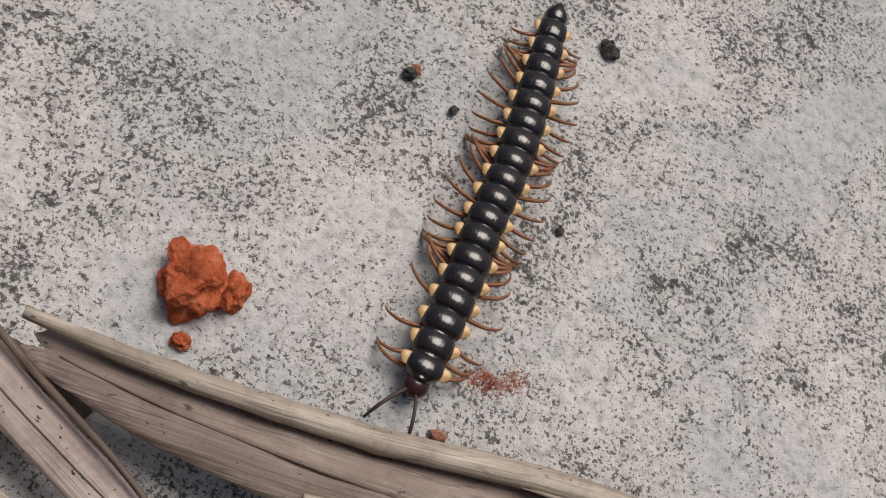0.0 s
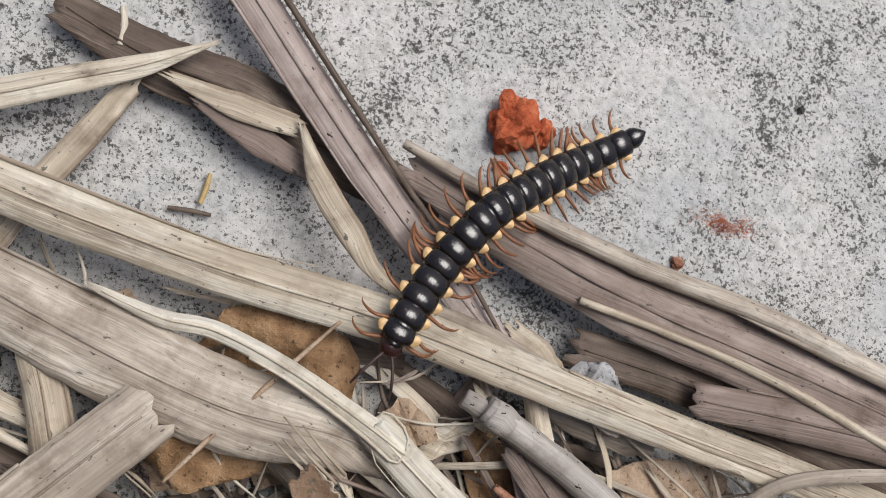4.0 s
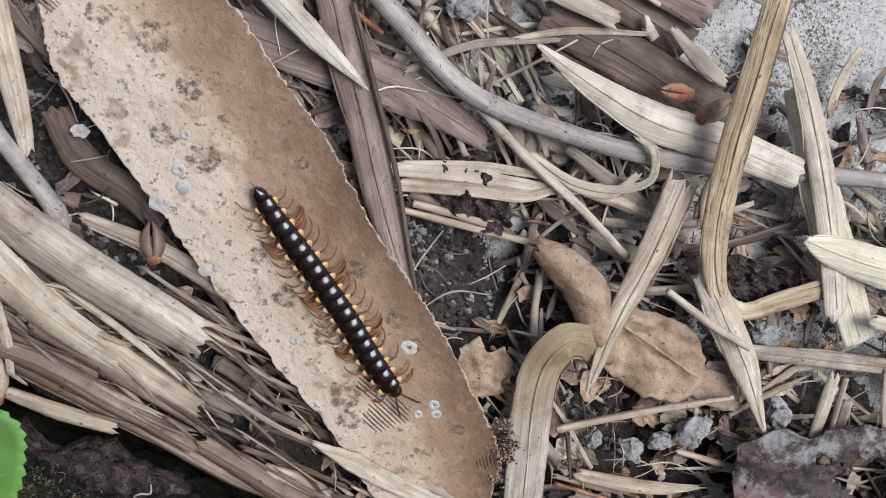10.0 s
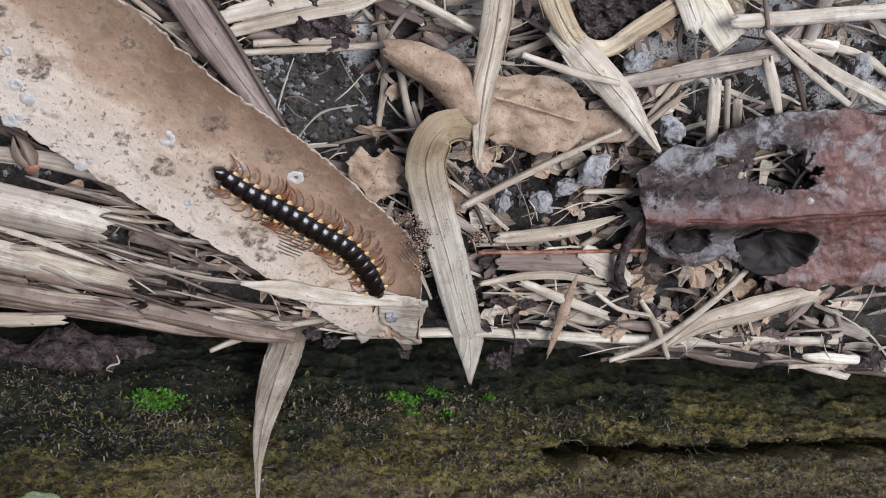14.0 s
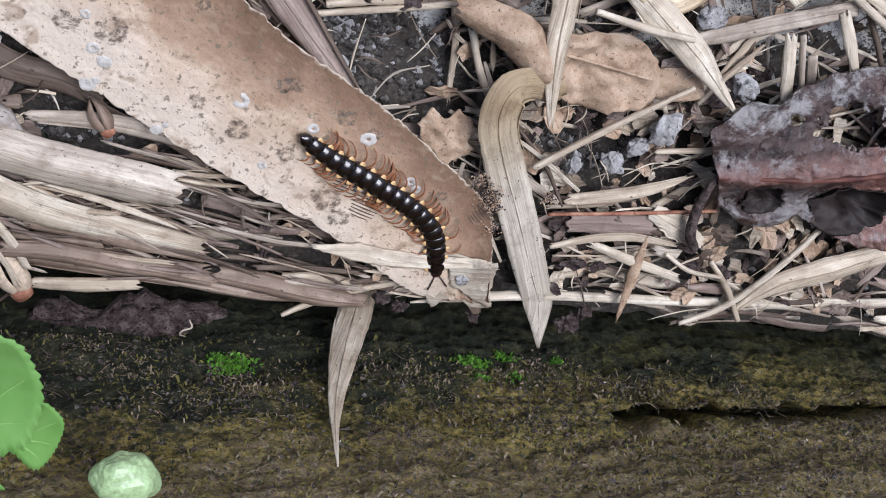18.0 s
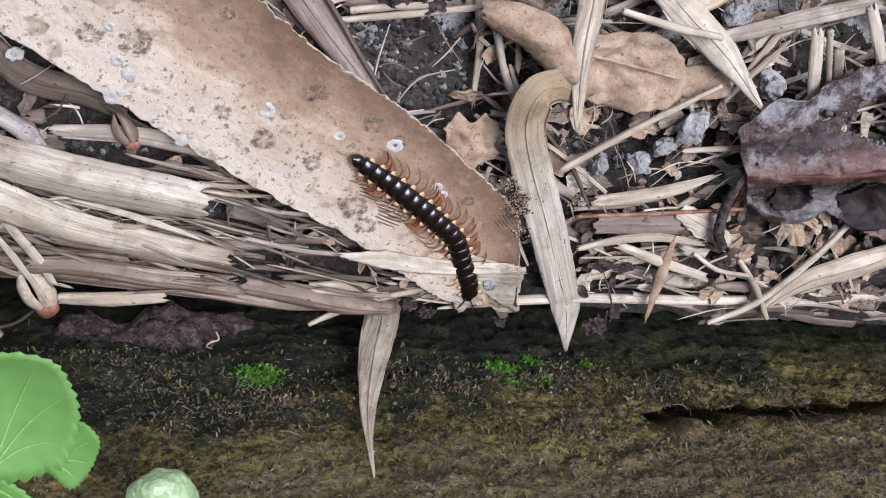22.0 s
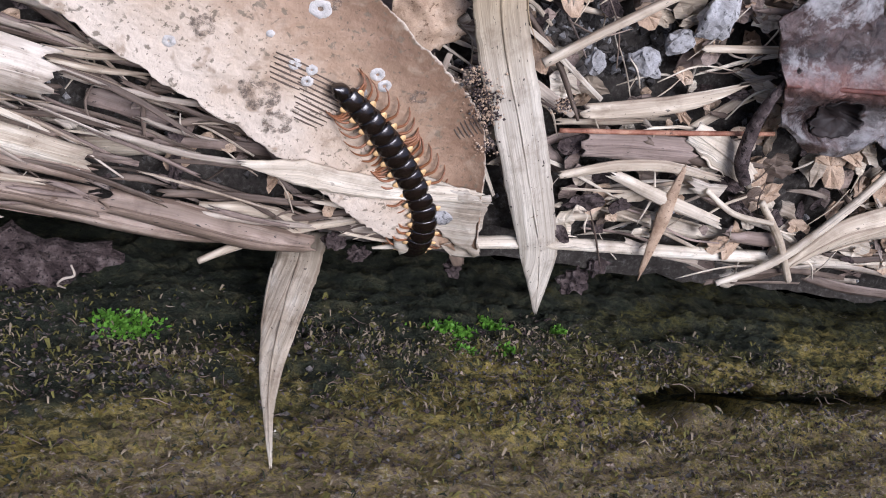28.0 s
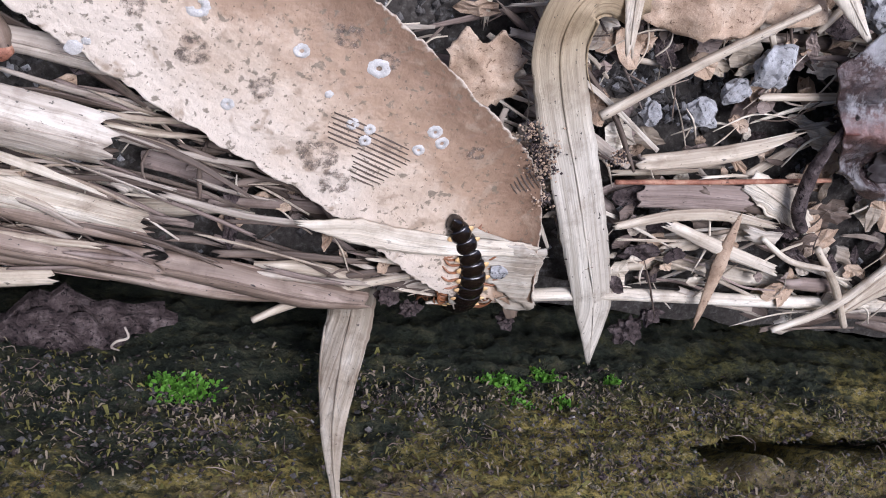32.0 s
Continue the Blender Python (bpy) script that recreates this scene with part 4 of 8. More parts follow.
strip("bamboo_leaf", "yellowish straw tapering to a point on the concrete", "straw_cream", [(-106.8, 54.1, 0.3), (-102.1, 57.8, 0.3), (-96.7, 61.4, 0.3), (-91.8, 65.4, 0.3), (-88.3, 68.3, 0.3), (-84.9, 71.8, 0.3)], [2.4, 2.3, 2.2, 2.0, 1.6, 0.3], arch=0.15)
strip("bamboo_leaf", "short pale straw crossing under a grey band", "straw_pale", [(-88.5, 67.2, -0.9), (-89.7, 62.4, -0.9), (-91.2, 56.8, -0.9), (-92, 52.3, -0.9)], [1.5, 2.0, 2.2, 2.0], arch=0.12)

# ---- the tangle beside the broad blade ----
strip("bamboo_leaf", "pale stem-like leaf standing across the litter", "straw_pale", [(-87.7, 49.9, 1), (-83.9, 45.2, 1), (-80.7, 40.5, 1), (-80.5, 39.6, 1), (-74.8, 33.3, 1), (-69, 25.9, 1), (-65.2, 20.6, 1)], [2.4, 3.0, 3.2, 3.2, 3.2, 2.6, 1.4], arch=0.2, n=44)
strip("bamboo_leaf", "grey torn leaf blade lying across a pale stem", "straw_grey", [(-77, 47.6, 3.2), (-81.1, 39.3, 3), (-84.1, 32.8, 2.6), (-85.8, 26.7, 2.2)], [4.6, 4.8, 4.8, 3.4], arch=0.04, ends=(0.8, 1.6))
strip("bamboo_leaf", "thin pale straw under the torn grey blade", "straw_pale", [(-84.2, 27.7, 1.8), (-92.6, 24.4, 1.6), (-102.4, 20.5, 1.2)], [2.2, 2.4, 2.0], arch=0.1)
stick("stem", "yellow dry stem among grey stems", "straw_yellow", [(-99.5, 40.6, 0.5), (-94, 38.7, 0.5), (-88.9, 37.1, 0.5), (-83.5, 35.6, 0.5), (-78.4, 33.7, 0.5)], [0.38, 0.38, 0.38, 0.36, 0.3])
strip("bamboo_sheath", "pale split stem lying under the yellow stem", "straw_pale", [(-101, 41.2, -0.5), (-94.2, 42.8, -0.5), (-88.4, 43, -0.5), (-83.5, 43, -0.5)], [1.8, 1.9, 1.9, 1.6], arch=0.3)
stick("straw", "thin pale straw under the broad blade", "straw_cream", [(-96.3, 42.6, 0.2), (-91.3, 42, 0.2), (-86.1, 41.4, 0.2), (-82.5, 41.1, 0.2)], [0.35, 0.4, 0.4, 0.3])
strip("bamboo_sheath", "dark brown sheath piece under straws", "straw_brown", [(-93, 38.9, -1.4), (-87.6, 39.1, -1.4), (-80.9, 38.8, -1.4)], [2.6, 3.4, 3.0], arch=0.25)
stick("stem", "grey dry stem lying on gritty concrete", "stick_grey", [(-102, 31.8, 1.2), (-93.9, 30.2, 1.2), (-87.7, 29.1, 1.2)], [0.5, 0.6, 0.6])
stick("stem", "grey mottled twig with a swollen broken end", "stick_grey", [(-89.4, 32.1, 0.8), (-82.8, 28.9, 0.8), (-74.9, 24.6, 0.8), (-67, 20.3, 0.8), (-60.9, 16.9, 0.8), (-58.4, 14.4, 0.8)], [0.55, 0.85, 0.95, 1.0, 1.1, 0.7])
stick("straw", "short pale straw on gritty concrete", "straw_pale", [(-79.2, 24.6, -1), (-75.5, 20.9, -1), (-71.5, 15.6, -1)], [0.4, 0.55, 0.5])
# dark straw colour also carries the shade under the grey leaf
strip("bamboo_sheath", "brown sheath under the grey leaf, its shade put into the colour", "straw_brown", [(-93.3, 34.3, -1.2), (-84.2, 31.6, -1.2), (-75.9, 28.7, -1.2), (-70.1, 26.9, -1.2)], [3, 3.6, 3.6, 2.6], arch=0.2)
strip("bamboo_sheath", "brown strip beside a yellow stem", "straw_taupe", [(-89.9, 39.1, -0.8), (-82, 35.1, -0.8), (-75.2, 36.3, -0.8), (-67.1, 36.8, -0.8)], [1.8, 2.0, 1.6, 1.2], arch=0.2)
leaf = blob_sheet("oak_leaf", "curled rusty brown leaf under a broad blade", "leaf_rust", [(-75.9, 55.7), (-71.2, 58), (-66, 56.8), (-64.7, 52.6), (-66.6, 47.9), (-70.3, 44.6), (-73.1, 42.8), (-75.8, 44.2), (-76.5, 47.5)], 0.2, crumple=1.8, seed=2, freq=0.26, rings=16)
edge(leaf, "midrib", "leaf_fawn", [(-74.2, 43.3, 2.2), (-72.3, 48.3, 2.2), (-70.2, 53.5, 2.2), (-68.2, 58.3, 2.2)], [0.14, 0.2, 0.2, 0.12], "raised tan vein of a rusty leaf")

# ---- around the big tan leaf ----
stick("twig", "long grey twig curving across the litter", "stick_grey", [(-57.8, 57.3, 1.8), (-50.8, 56.3, 1.8), (-56.2, 57.3, 2.5), (-46.8, 55.3, 2.5), (-37.9, 52.3, 2.5), (-27.6, 49.5, 2.6), (-15.3, 51.1, 2.6), (-4.3, 54, 2.6), (8.5, 59.3, 2.6), (21.5, 64.8, 2.6), (35.1, 70, 2.6)], [0.75, 0.95, 1.0, 1.1, 1.2, 1.2, 1.15, 1.1, 1.2, 1.1, 1.0, 0.9], n=70)
leaf = strip("bamboo_sheath", "upright-grained taupe strip lying beside the tan leaf", "straw_taupe", [(-52.9, 55.8, 1.5), (-46.5, 51.8, 1.5), (-42.3, 47.2, 1.8), (-36.9, 41.7, 1.8), (-31, 35.1, 1.8), (-24.9, 28.9, 1.8), (-21.4, 25.7, 1.8)], [2.4, 3.4, 3.9, 4.0, 3.8, 2.6, 1.2], arch=0.14, n=44)
edge(leaf, "rolled_edge", "straw_brown", [(-43.4, 51.6, 2.6), (-36.8, 44.6, 2.6), (-30.3, 37.7, 2.6), (-23.7, 29.5, 2.6), (-21, 26.2, 2.6)], [0.25, 0.3, 0.3, 0.26, 0.2], "dark rolled edge of a taupe strip")
strip("bamboo_sheath", "flat brown sheath piece under crossing sticks", "straw_taupe", [(-55.1, 42.7, 0), (-44.9, 44.2, 0), (-34.4, 46, 0), (-23, 45.6, -0)], [3.8, 5.2, 5.4, 2.4], arch=0.06)
strip("bamboo_leaf", "smooth cream leaf with a narrow twisted stalk", "straw_smooth", [(-24.5, 57.6, 4), (-17.2, 56.9, 4), (-8.4, 56.9, 4), (0.2, 58.7, 4), (10.5, 60.2, 4)], [0.5, 2.6, 4.4, 4.6, 3.6], arch=0.14, n=44)
strip("bamboo_leaf", "striped ochre leaf looping down to the litter", "straw_striped", [(-7.4, 74.5, 12), (-3.8, 65.7, 10.5), (-0.2, 57.8, 8.5), (4.8, 49.2, 6), (10.7, 43.6, 3.5), (15.1, 43, 2.8), (18.4, 46.4, 3.2), (22.2, 50.8, 4)], [3.0, 3.5, 3.6, 3.4, 2.4, 2.3, 2.6, 2.4], arch=0.1, n=56)
strip("bamboo_leaf", "weathered pale straw standing over a fawn leaf", "straw_pale", [(-1.6, 53.3, 4.2), (-0.2, 44.1, 4.6), (0.8, 34.6, 4.4), (2.7, 26.1, 4)], [3.8, 3.6, 2.6, 0.8], arch=0.12)
leaf = blob_sheet("crumpled_leaf", "fawn crumpled leaf with curled rims", "leaf_fawn", [(-11.6, 36.9), (-6, 38.9), (1.8, 37), (10.4, 38), (15.5, 35), (15.9, 29.6), (8.2, 27.9), (1.5, 29.8), (-3.4, 34.3)], 1.6, crumple=2.0, seed=5, freq=0.24, rings=16)
edge(leaf, "midrib", "leaf_fawn", [(-10.2, 36.8, 2.6), (-2.4, 35.2, 2.6), (6, 34.3, 2.6), (14.8, 33.2, 2.6)], [0.18, 0.25, 0.25, 0.15], "thin raised vein")
v, f, uv = sheet([(-12.1, 38.2, 2.6), (-8.8, 37.8, 3.2), (-4.3, 36.5, 3.6), (-0.6, 33.2, 3.4), (1.6, 30.6, 2.6)], [2.2, 4.2, 5.2, 4.6, 2.6], 0.42, 0.2, random.Random(7), 0.1, 40, 13, 0, (0.6, 0.8))
part("rolled_flap", mesh_from("rolled_flap", v, f, "leaf_fawn", uv), leaf, "rolled-in flap of a fawn leaf")
strip("bamboo_leaf", "pale leaf tapering to a dark point", "straw_cream", [(7.6, 45, 3.2), (13.5, 41, 3.2), (19.5, 37.1, 3.2), (27.2, 30.9, 3.2)], [3.2, 4.2, 3.6, 0.4], arch=0.15)
strip("bamboo_leaf", "arched pale straw with a brown bend, tip by the wall", "straw_bleached", [(3.9, 29.1, 2), (-0.7, 31.1, 4.5), (-4.1, 30.1, 6), (-4.2, 25.5, 5), (-1.4, 19.6, 3.4), (2, 13.6, 2.4), (6.4, 5.4, 1), (11.1, -3.3, -1.5), (13.9, -11.5, -3.2)], [3.0, 4.0, 4.8, 5.0, 5.2, 5.0, 4.8, 4.2, 0.4], arch=0.06, n=60, m=11)


# hollows of the curled half: middle, half axes and depth
CURLS = [(36.2, 19.4, 3.9, 2.0, 2.6), (49.6, 19.4, 6.6, 3.9, 3.2)]


def curl_rim(a, hx):
    """Share of the half axes that the uneven rim of a hollow reaches in the direction a."""
    c, s = math.cos(a), math.sin(a)
    return 0.86 + 0.30 * noise.noise((c * 1.3, s * 1.3, hx)) + 0.16 * noise.noise((c * 3.2, s * 3.2, hx + 2)) + 0.10 * noise.noise((c * 8, s * 8, hx + 4)) + 0.2 * max(0.0, -s) ** 6


def build_dark_leaf():
    """A leathery leaf in two halves that fall away from a raised rib; the lower half is curled into two hollows, the upper one torn open."""
    top = glide([(24.1, 28.1), (27.7, 32.1), (32.7, 33.9), (35.3, 36.2), (38.8, 37.9), (43.6, 39.9), (47.8, 41.1), (56.5, 41.6), (68.5, 42.3)], 260)
    rib = glide([(27.2, 22.3), (31.4, 22.6), (36.4, 22.9), (42.2, 24.0), (47.9, 25.3), (54.7, 26.7), (59.0, 27.6), (63.2, 28.4), (75.2, 30.7)], 260)
    low = glide([(29.8, 17.5), (34.1, 15.4), (38.9, 15.2), (42.0, 17.3), (47.3, 15.5), (53.7, 13.9), (61.6, 14.8), (70.8, 16.3), (82.8, 18.3)], 260)
    n, m, verts, uvs = 260, 101, [], []
    for layer in (0, 1):
        for j in range(m):
            v = j / (m - 1)
            for i in range(n):
                q = rib[i] * (1 - (1 - 2 * v)) + top[i] * (1 - 2 * v) if v < 0.5 else rib[i] * (2 - 2 * v) + low[i] * (2 * v - 1)
                edge_by = max(0.0, abs(v - 0.5) * 2 - 0.8) * 5
                q = q + np.array((0.0, 1.0)) * edge_by * (0.7 * noise.noise((q[0] * 0.3, v * 3, 2)) + 0.22 * noise.noise((q[0] * 1.1, v * 3, 4)))
                z = 4.6 + 0.5 * math.exp(-((v - 0.5) / 0.06) ** 2) - (3.2 * max(0.0, v - 0.5) if v > 0.5 else 0.9 * (0.5 - v))
                z += 1.0 * noise.noise((q[0] * 0.16, q[1] * 0.16, 9)) + 0.5 * noise.noise((q[0] * 0.42, q[1] * 0.42, 3)) + 0.22 * noise.noise((q[0] * 1.2, q[1] * 1.2, 5))
                for hx, hy, rx, ry, deep in CURLS:
                    d = ((q[0] - hx) / rx) ** 2 + ((q[1] - hy) / ry) ** 2
                    z -= 0.45 * deep * math.exp(-(d / 1.6) ** 3)
                z += 1.0 * edge_by * noise.noise((q[0] * 0.3, v, 7)) + 0.5 * math.exp(-((v - 0.93) / 0.05) ** 2)
                verts.append((q[0], q[1], max(z, -1.5) - 0.3 * layer))
                uvs.append((q[0] - 24, v))
    base, faces = n * m, []

    def torn(k):
        x, y = verts[k][:2]
        if any(math.hypot((x - hx) / rx, (y - hy) / ry) < curl_rim(math.atan2((y - hy) / ry, (x - hx) / rx), hx) for hx, hy, rx, ry, deep in CURLS):
            return True
        return ((x - 44.6) / 6.2) ** 2 + ((y - 31.8) / 3.3) ** 2 + 0.9 * noise.noise((x * 0.55, y * 0.55, 31)) + 0.5 * noise.noise((x * 1.5, y * 1.5, 33)) < 0.85 or \
            ((x - 35.5) / 1.2) ** 2 + ((y - 31.5) / 0.8) ** 2 + 0.6 * noise.noise((x, y, 35)) < 1

    kept = {}
    for j in range(m - 1):
        for i in range(n - 1):
            k = j * n + i
            kept[j, i] = not torn(k)
            if kept[j, i]:
                faces += [(k, k + n, k + n + 1, k + 1), (base + k, base + k + 1, base + k + n + 1, base + k + n)]
    for (j, i), there in kept.items():
        if there:
            k = j * n + i
            for near, u, w in (((j - 1, i), k, k + 1), ((j, i + 1), k + 1, k + n + 1), ((j + 1, i), k + n + 1, k + n), ((j, i - 1), k + n, k)):
                if not kept.get(near):
                    faces.append((u, w, base + w, base + u))
    return tagged(new("dark_leaf", mesh_from("dark_leaf", verts, faces, "leaf_dark", uvs)), "dark red-brown leathery leaf with torn hole and curled hollows", "dry leaf")


leaf = build_dark_leaf()
# bowls filling the hollows, coloured nearly black to deepen their shade
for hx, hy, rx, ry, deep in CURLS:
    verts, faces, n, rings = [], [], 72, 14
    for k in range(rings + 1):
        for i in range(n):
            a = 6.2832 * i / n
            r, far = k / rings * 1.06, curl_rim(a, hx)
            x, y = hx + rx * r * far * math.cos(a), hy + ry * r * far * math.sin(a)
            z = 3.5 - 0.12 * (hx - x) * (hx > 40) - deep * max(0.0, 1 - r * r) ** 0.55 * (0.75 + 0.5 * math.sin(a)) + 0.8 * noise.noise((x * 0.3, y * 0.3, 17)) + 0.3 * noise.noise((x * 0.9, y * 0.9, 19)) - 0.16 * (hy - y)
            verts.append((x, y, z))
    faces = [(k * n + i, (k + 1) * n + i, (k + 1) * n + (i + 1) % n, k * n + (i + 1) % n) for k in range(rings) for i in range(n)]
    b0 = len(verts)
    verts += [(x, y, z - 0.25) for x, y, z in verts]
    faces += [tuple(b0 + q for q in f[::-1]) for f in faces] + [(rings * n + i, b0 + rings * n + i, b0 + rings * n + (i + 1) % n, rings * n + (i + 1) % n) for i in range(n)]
    part("curled_flap", mesh_from("curled_flap", verts, faces, "leaf_under_shade"), leaf, "dull brown underside of a curled flap, blackened by painted hollow shade")
edge(leaf, "leaf_stalk", "bark_dark", [(28.6, 24.0, 4.2), (27.2, 20.5, 3.8), (26.9, 16.6, 3.2), (27.6, 12.6, 2.8), (29.0, 10.6, 2.6)], [0.3, 0.5, 0.75, 0.8, 0.65], "dark thick curved stalk of the leathery leaf")
edge(leaf, "midrib", "rib_dark", [(27.2, 22.3, 5.0), (42.2, 24.0, 5.2), (54.7, 26.7, 5.3), (75.2, 30.7, 5.3)], [0.2, 0.34, 0.36, 0.3], "raised red-brown midrib")

# ---- straws along the wall ----
strip("bamboo_leaf", "long grey-tan blade running towards the wall", "straw_pale", [(-112.9, 25.1, 3.2), (-91.1, 17.7, 3.2), (-83.5, 15.1, 3.2), (-76.4, 12.7, 3.2), (-69.6, 10.6, 3), (-62.9, 8.6, 2.6), (-55.8, 6, 2.2), (-46.8, 4.1, 1.4), (-36.3, 2.2, 0.4)], [6.6, 6.6, 6.6, 6.4, 5.8, 5.0, 4.2, 3.4, 2.2], arch=0.1, n=60)
strip("bamboo_leaf", "rolled cream straw with an open torn end", "straw_grey", [(-82.2, 18.2, 0.8), (-74.3, 15.8, 1), (-67.4, 14.6, 1.3), (-60.6, 13.2, 1.8), (-53.4, 12.1, 2.2), (-46.5, 11.3, 2.4), (-40, 10.6, 2.5)], [3.0, 4.2, 5.0, 5.4, 5.6, 5.4, 4.6], arch=0.26, n=48, m=13, ends=(0.5, 0.7), rag=0.03)
strip("bamboo_sheath", "thick taupe stem lying along the wall gap", "stem_brown", [(-72.2, -1.9, -1.2), (-60.7, -1.8, -1.2), (-50.6, -2.4, -1.2), (-40, -3.4, -1.2), (-28.1, -4.8, -1.2), (-18.9, -4.7, -1.2)], [3.0, 3.2, 3.2, 3.0, 2.6, 1.4], arch=0.35, n=44)
strip("leaf_scrap", "small brown leaf scrap hanging below the torn tip", "stem_brown", [(0.8, -3.0, -0.9), (1.7, -4.3, -1.5), (2.6, -5.6, -2.4), (3.2, -6.2, -3.0)], [0.9, 1.5, 1.4, 0.7], arch=0.1)
stick("straw", "thin pale straw pointing over the wall gap", "straw_pale", [(-24.8, -8, -1), (-21.1, -5.6, -1), (-16, -3.2, -1), (-10.2, -1.3, -1)], [0.35, 0.5, 0.5, 0.4])
strip("bamboo_leaf", "narrow tan leaf tip leaning against the wall", "straw_pale", [(-12.2, -8.8, -12), (-14.2, -8.9, -4), (-16.2, -9.3, 3), (-18.9, -8.6, 14.2), (-20.3, -7.7, 22.8), (-21.1, -6.8, 30.5)], [5.0, 4.9, 4.2, 2.3, 0.9, 0.2], arch=0.04, facing=(0, 1.0, 0.2))
stick("straw", "long pale straw lining the litter edge", "straw_cream", [(-7.5, -4.6, -1.6), (0.2, -3, -1.6), (10.8, -1.6, -1.6), (20.9, -1, -1.6), (35.3, -0.2, -1.6), (51.9, 1.3, -1.6), (70.9, 3.2, -1.6)], [0.15, 0.7, 0.75, 0.7, 0.75, 0.7, 0.6], n=50)
flake = blob_sheet("bark_flake", "dark brown crumbly bark flake by the wall", "flake_dark", [(-56.8, -12.2), (-53.2, -10.5), (-48.9, -11.6), (-44.2, -8.5), (-39.1, -9.1), (-33.6, -8.9), (-32.5, -10.6), (-36.5, -13.2), (-37.5, -16.3), (-39.6, -22.7), (-42.4, -21.2), (-43.7, -14.5), (-48, -15.1), (-50.7, -16.8), (-54.3, -15.3)], -3.2, crumple=1.5, seed=12, thick=1.4, freq=0.5, rings=14, rag=0.16, smooth=False)
layer = blob_sheet("flaking_layer", "", "flake_dark", [(-54, -12.6), (-49.5, -12), (-45, -9.6), (-40, -10), (-37.5, -12.6), (-41, -14.6), (-45, -13.8), (-50, -14.6)], -1.9, 0.9, 0.6, "", 15, 10, (0, 0), 0.2, 0.45, smooth=False)
layer.parent = flake
tagged(layer, "lifted crumbly upper layer")
edge(flake, "rootlet", "straw_grey", [(-36.6, -10.0, -1.2), (-36.2, -11.0, -0.9), (-37.2, -11.6, -1.0), (-37.6, -12.4, -1.2), (-36.8, -13.0, -1.6)], [0.1, 0.14, 0.14, 0.12, 0.08], "pale curled rootlet")
strip("leaf_chip", "small pale chip on a dark bark flake", "straw_cream", [(-41.5, -11.4, -2.2), (-39, -12.8, -2.2), (-36.7, -13.7, -2.2)], [0.4, 0.9, 0.3])

strip("bamboo_sheath", "red-brown dry stem in the tangle by the wall", "stem_brown", [(-60.1, -0.4, 1.2), (-53.6, -0.1, 1.2), (-46.3, -1, 1), (-38.7, -1.9, 0.6)], [2.2, 2.8, 2.8, 2.2], arch=0.35, rag=0.03)
strip("bamboo_sheath", "red-brown split stem beside a grey blade", "stem_brown", [(-57.4, 3.4, 0.9), (-50.8, 2.9, 0.9), (-43.2, 1.7, 0.6), (-36.1, 0.5, 0.2)], [1.6, 2.2, 2.2, 1.6], arch=0.35, rag=0.03)
strip("bamboo_sheath", "thin brown stem under red-brown stems", "stem_brown", [(-63.2, 1.1, 0.2), (-55.9, 1.2, 0.3), (-48.2, 1, 0.3)], [1.0, 1.4, 1.2], arch=0.35, rag=0.03)
strip("bamboo_sheath", "rosy brown stem along the wall gap", "stem_brown", [(-51.3, -1.2, 0.6), (-45.4, -1.1, 0.6), (-39.3, -1.9, 0.5), (-34.4, -2.7, 0.3)], [2.2, 2.6, 2.6, 2.0], arch=0.35, rag=0.03)
strip("bamboo_sheath", "rosy smooth stem end over the wall gap", "stem_brown", [(-34.5, -1.9, 0), (-27.9, -2.7, 0), (-20.3, -4.1, -0.4), (-14.1, -4.6, -0.8)], [2.6, 3.2, 3.2, 2.0], arch=0.35, rag=0.03)

# ---- crossing straws beyond the tan leaf ----
strip("straw", "flat cream straw among dark crumbs", "straw_cream", [(-31.1, 37.7, 1), (-22.8, 41.2, 1), (-12.9, 44.7, 1)], [1.6, 1.7, 1.2])
strip("straw", "flat pale straw with a bent end", "straw_pale", [(-29.9, 36.4, 1.2), (-21.2, 40.2, 1.2), (-15.5, 42.5, 1.2), (-12.2, 46, 1.2)], [1.5, 1.6, 1.4, 0.8])
stick("straw", "pale straw end crossing gritty ground", "straw_pale", [(-27.6, 34.1, 0.4), (-20, 35.9, 0.4), (-10.9, 38.1, 0.4)], [0.4, 0.5, 0.4])
stick("twig", "thin cream straw slanting from the grey twig", "straw_cream", [(-28.5, 49.5, 2), (-18.8, 46.5, 2), (-9.8, 44.4, 2), (-1.2, 41.9, 2)], [0.6, 0.6, 0.55, 0.5])
strip("straw", "curled cream ribbon hooked over the grey twig", "straw_cream", [(-18.1, 47, 1.5), (-11.8, 46.6, 1.6), (-6.8, 48.4, 2.4), (-4.9, 51.2, 4), (-6.8, 54.1, 5), (-8.8, 54.5, 4.2)], [0.6, 0.9, 1.0, 1.0, 1.0, 0.6], n=40)
strip("straw", "curled cream ribbon lying under the grey twig", "straw_cream", [(-16.6, 46.6, 1.2), (-10.9, 46.1, 1.4), (-7.2, 47.6, 2), (-6.2, 51, 3.2)], [0.7, 1.0, 1.2, 0.8])
strip("bamboo_leaf", "smooth cream sheath with a rounded end", "straw_ivory", [(15.4, 54.2, 5), (17.2, 54.4, 5), (20.2, 54.8, 5), (26.5, 56, 5), (36.1, 59, 5), (50.3, 63, 5)], [0.9, 2.7, 4.1, 5.0, 5.6, 4.8], arch=0.12, ends=(0.1, 0.1))
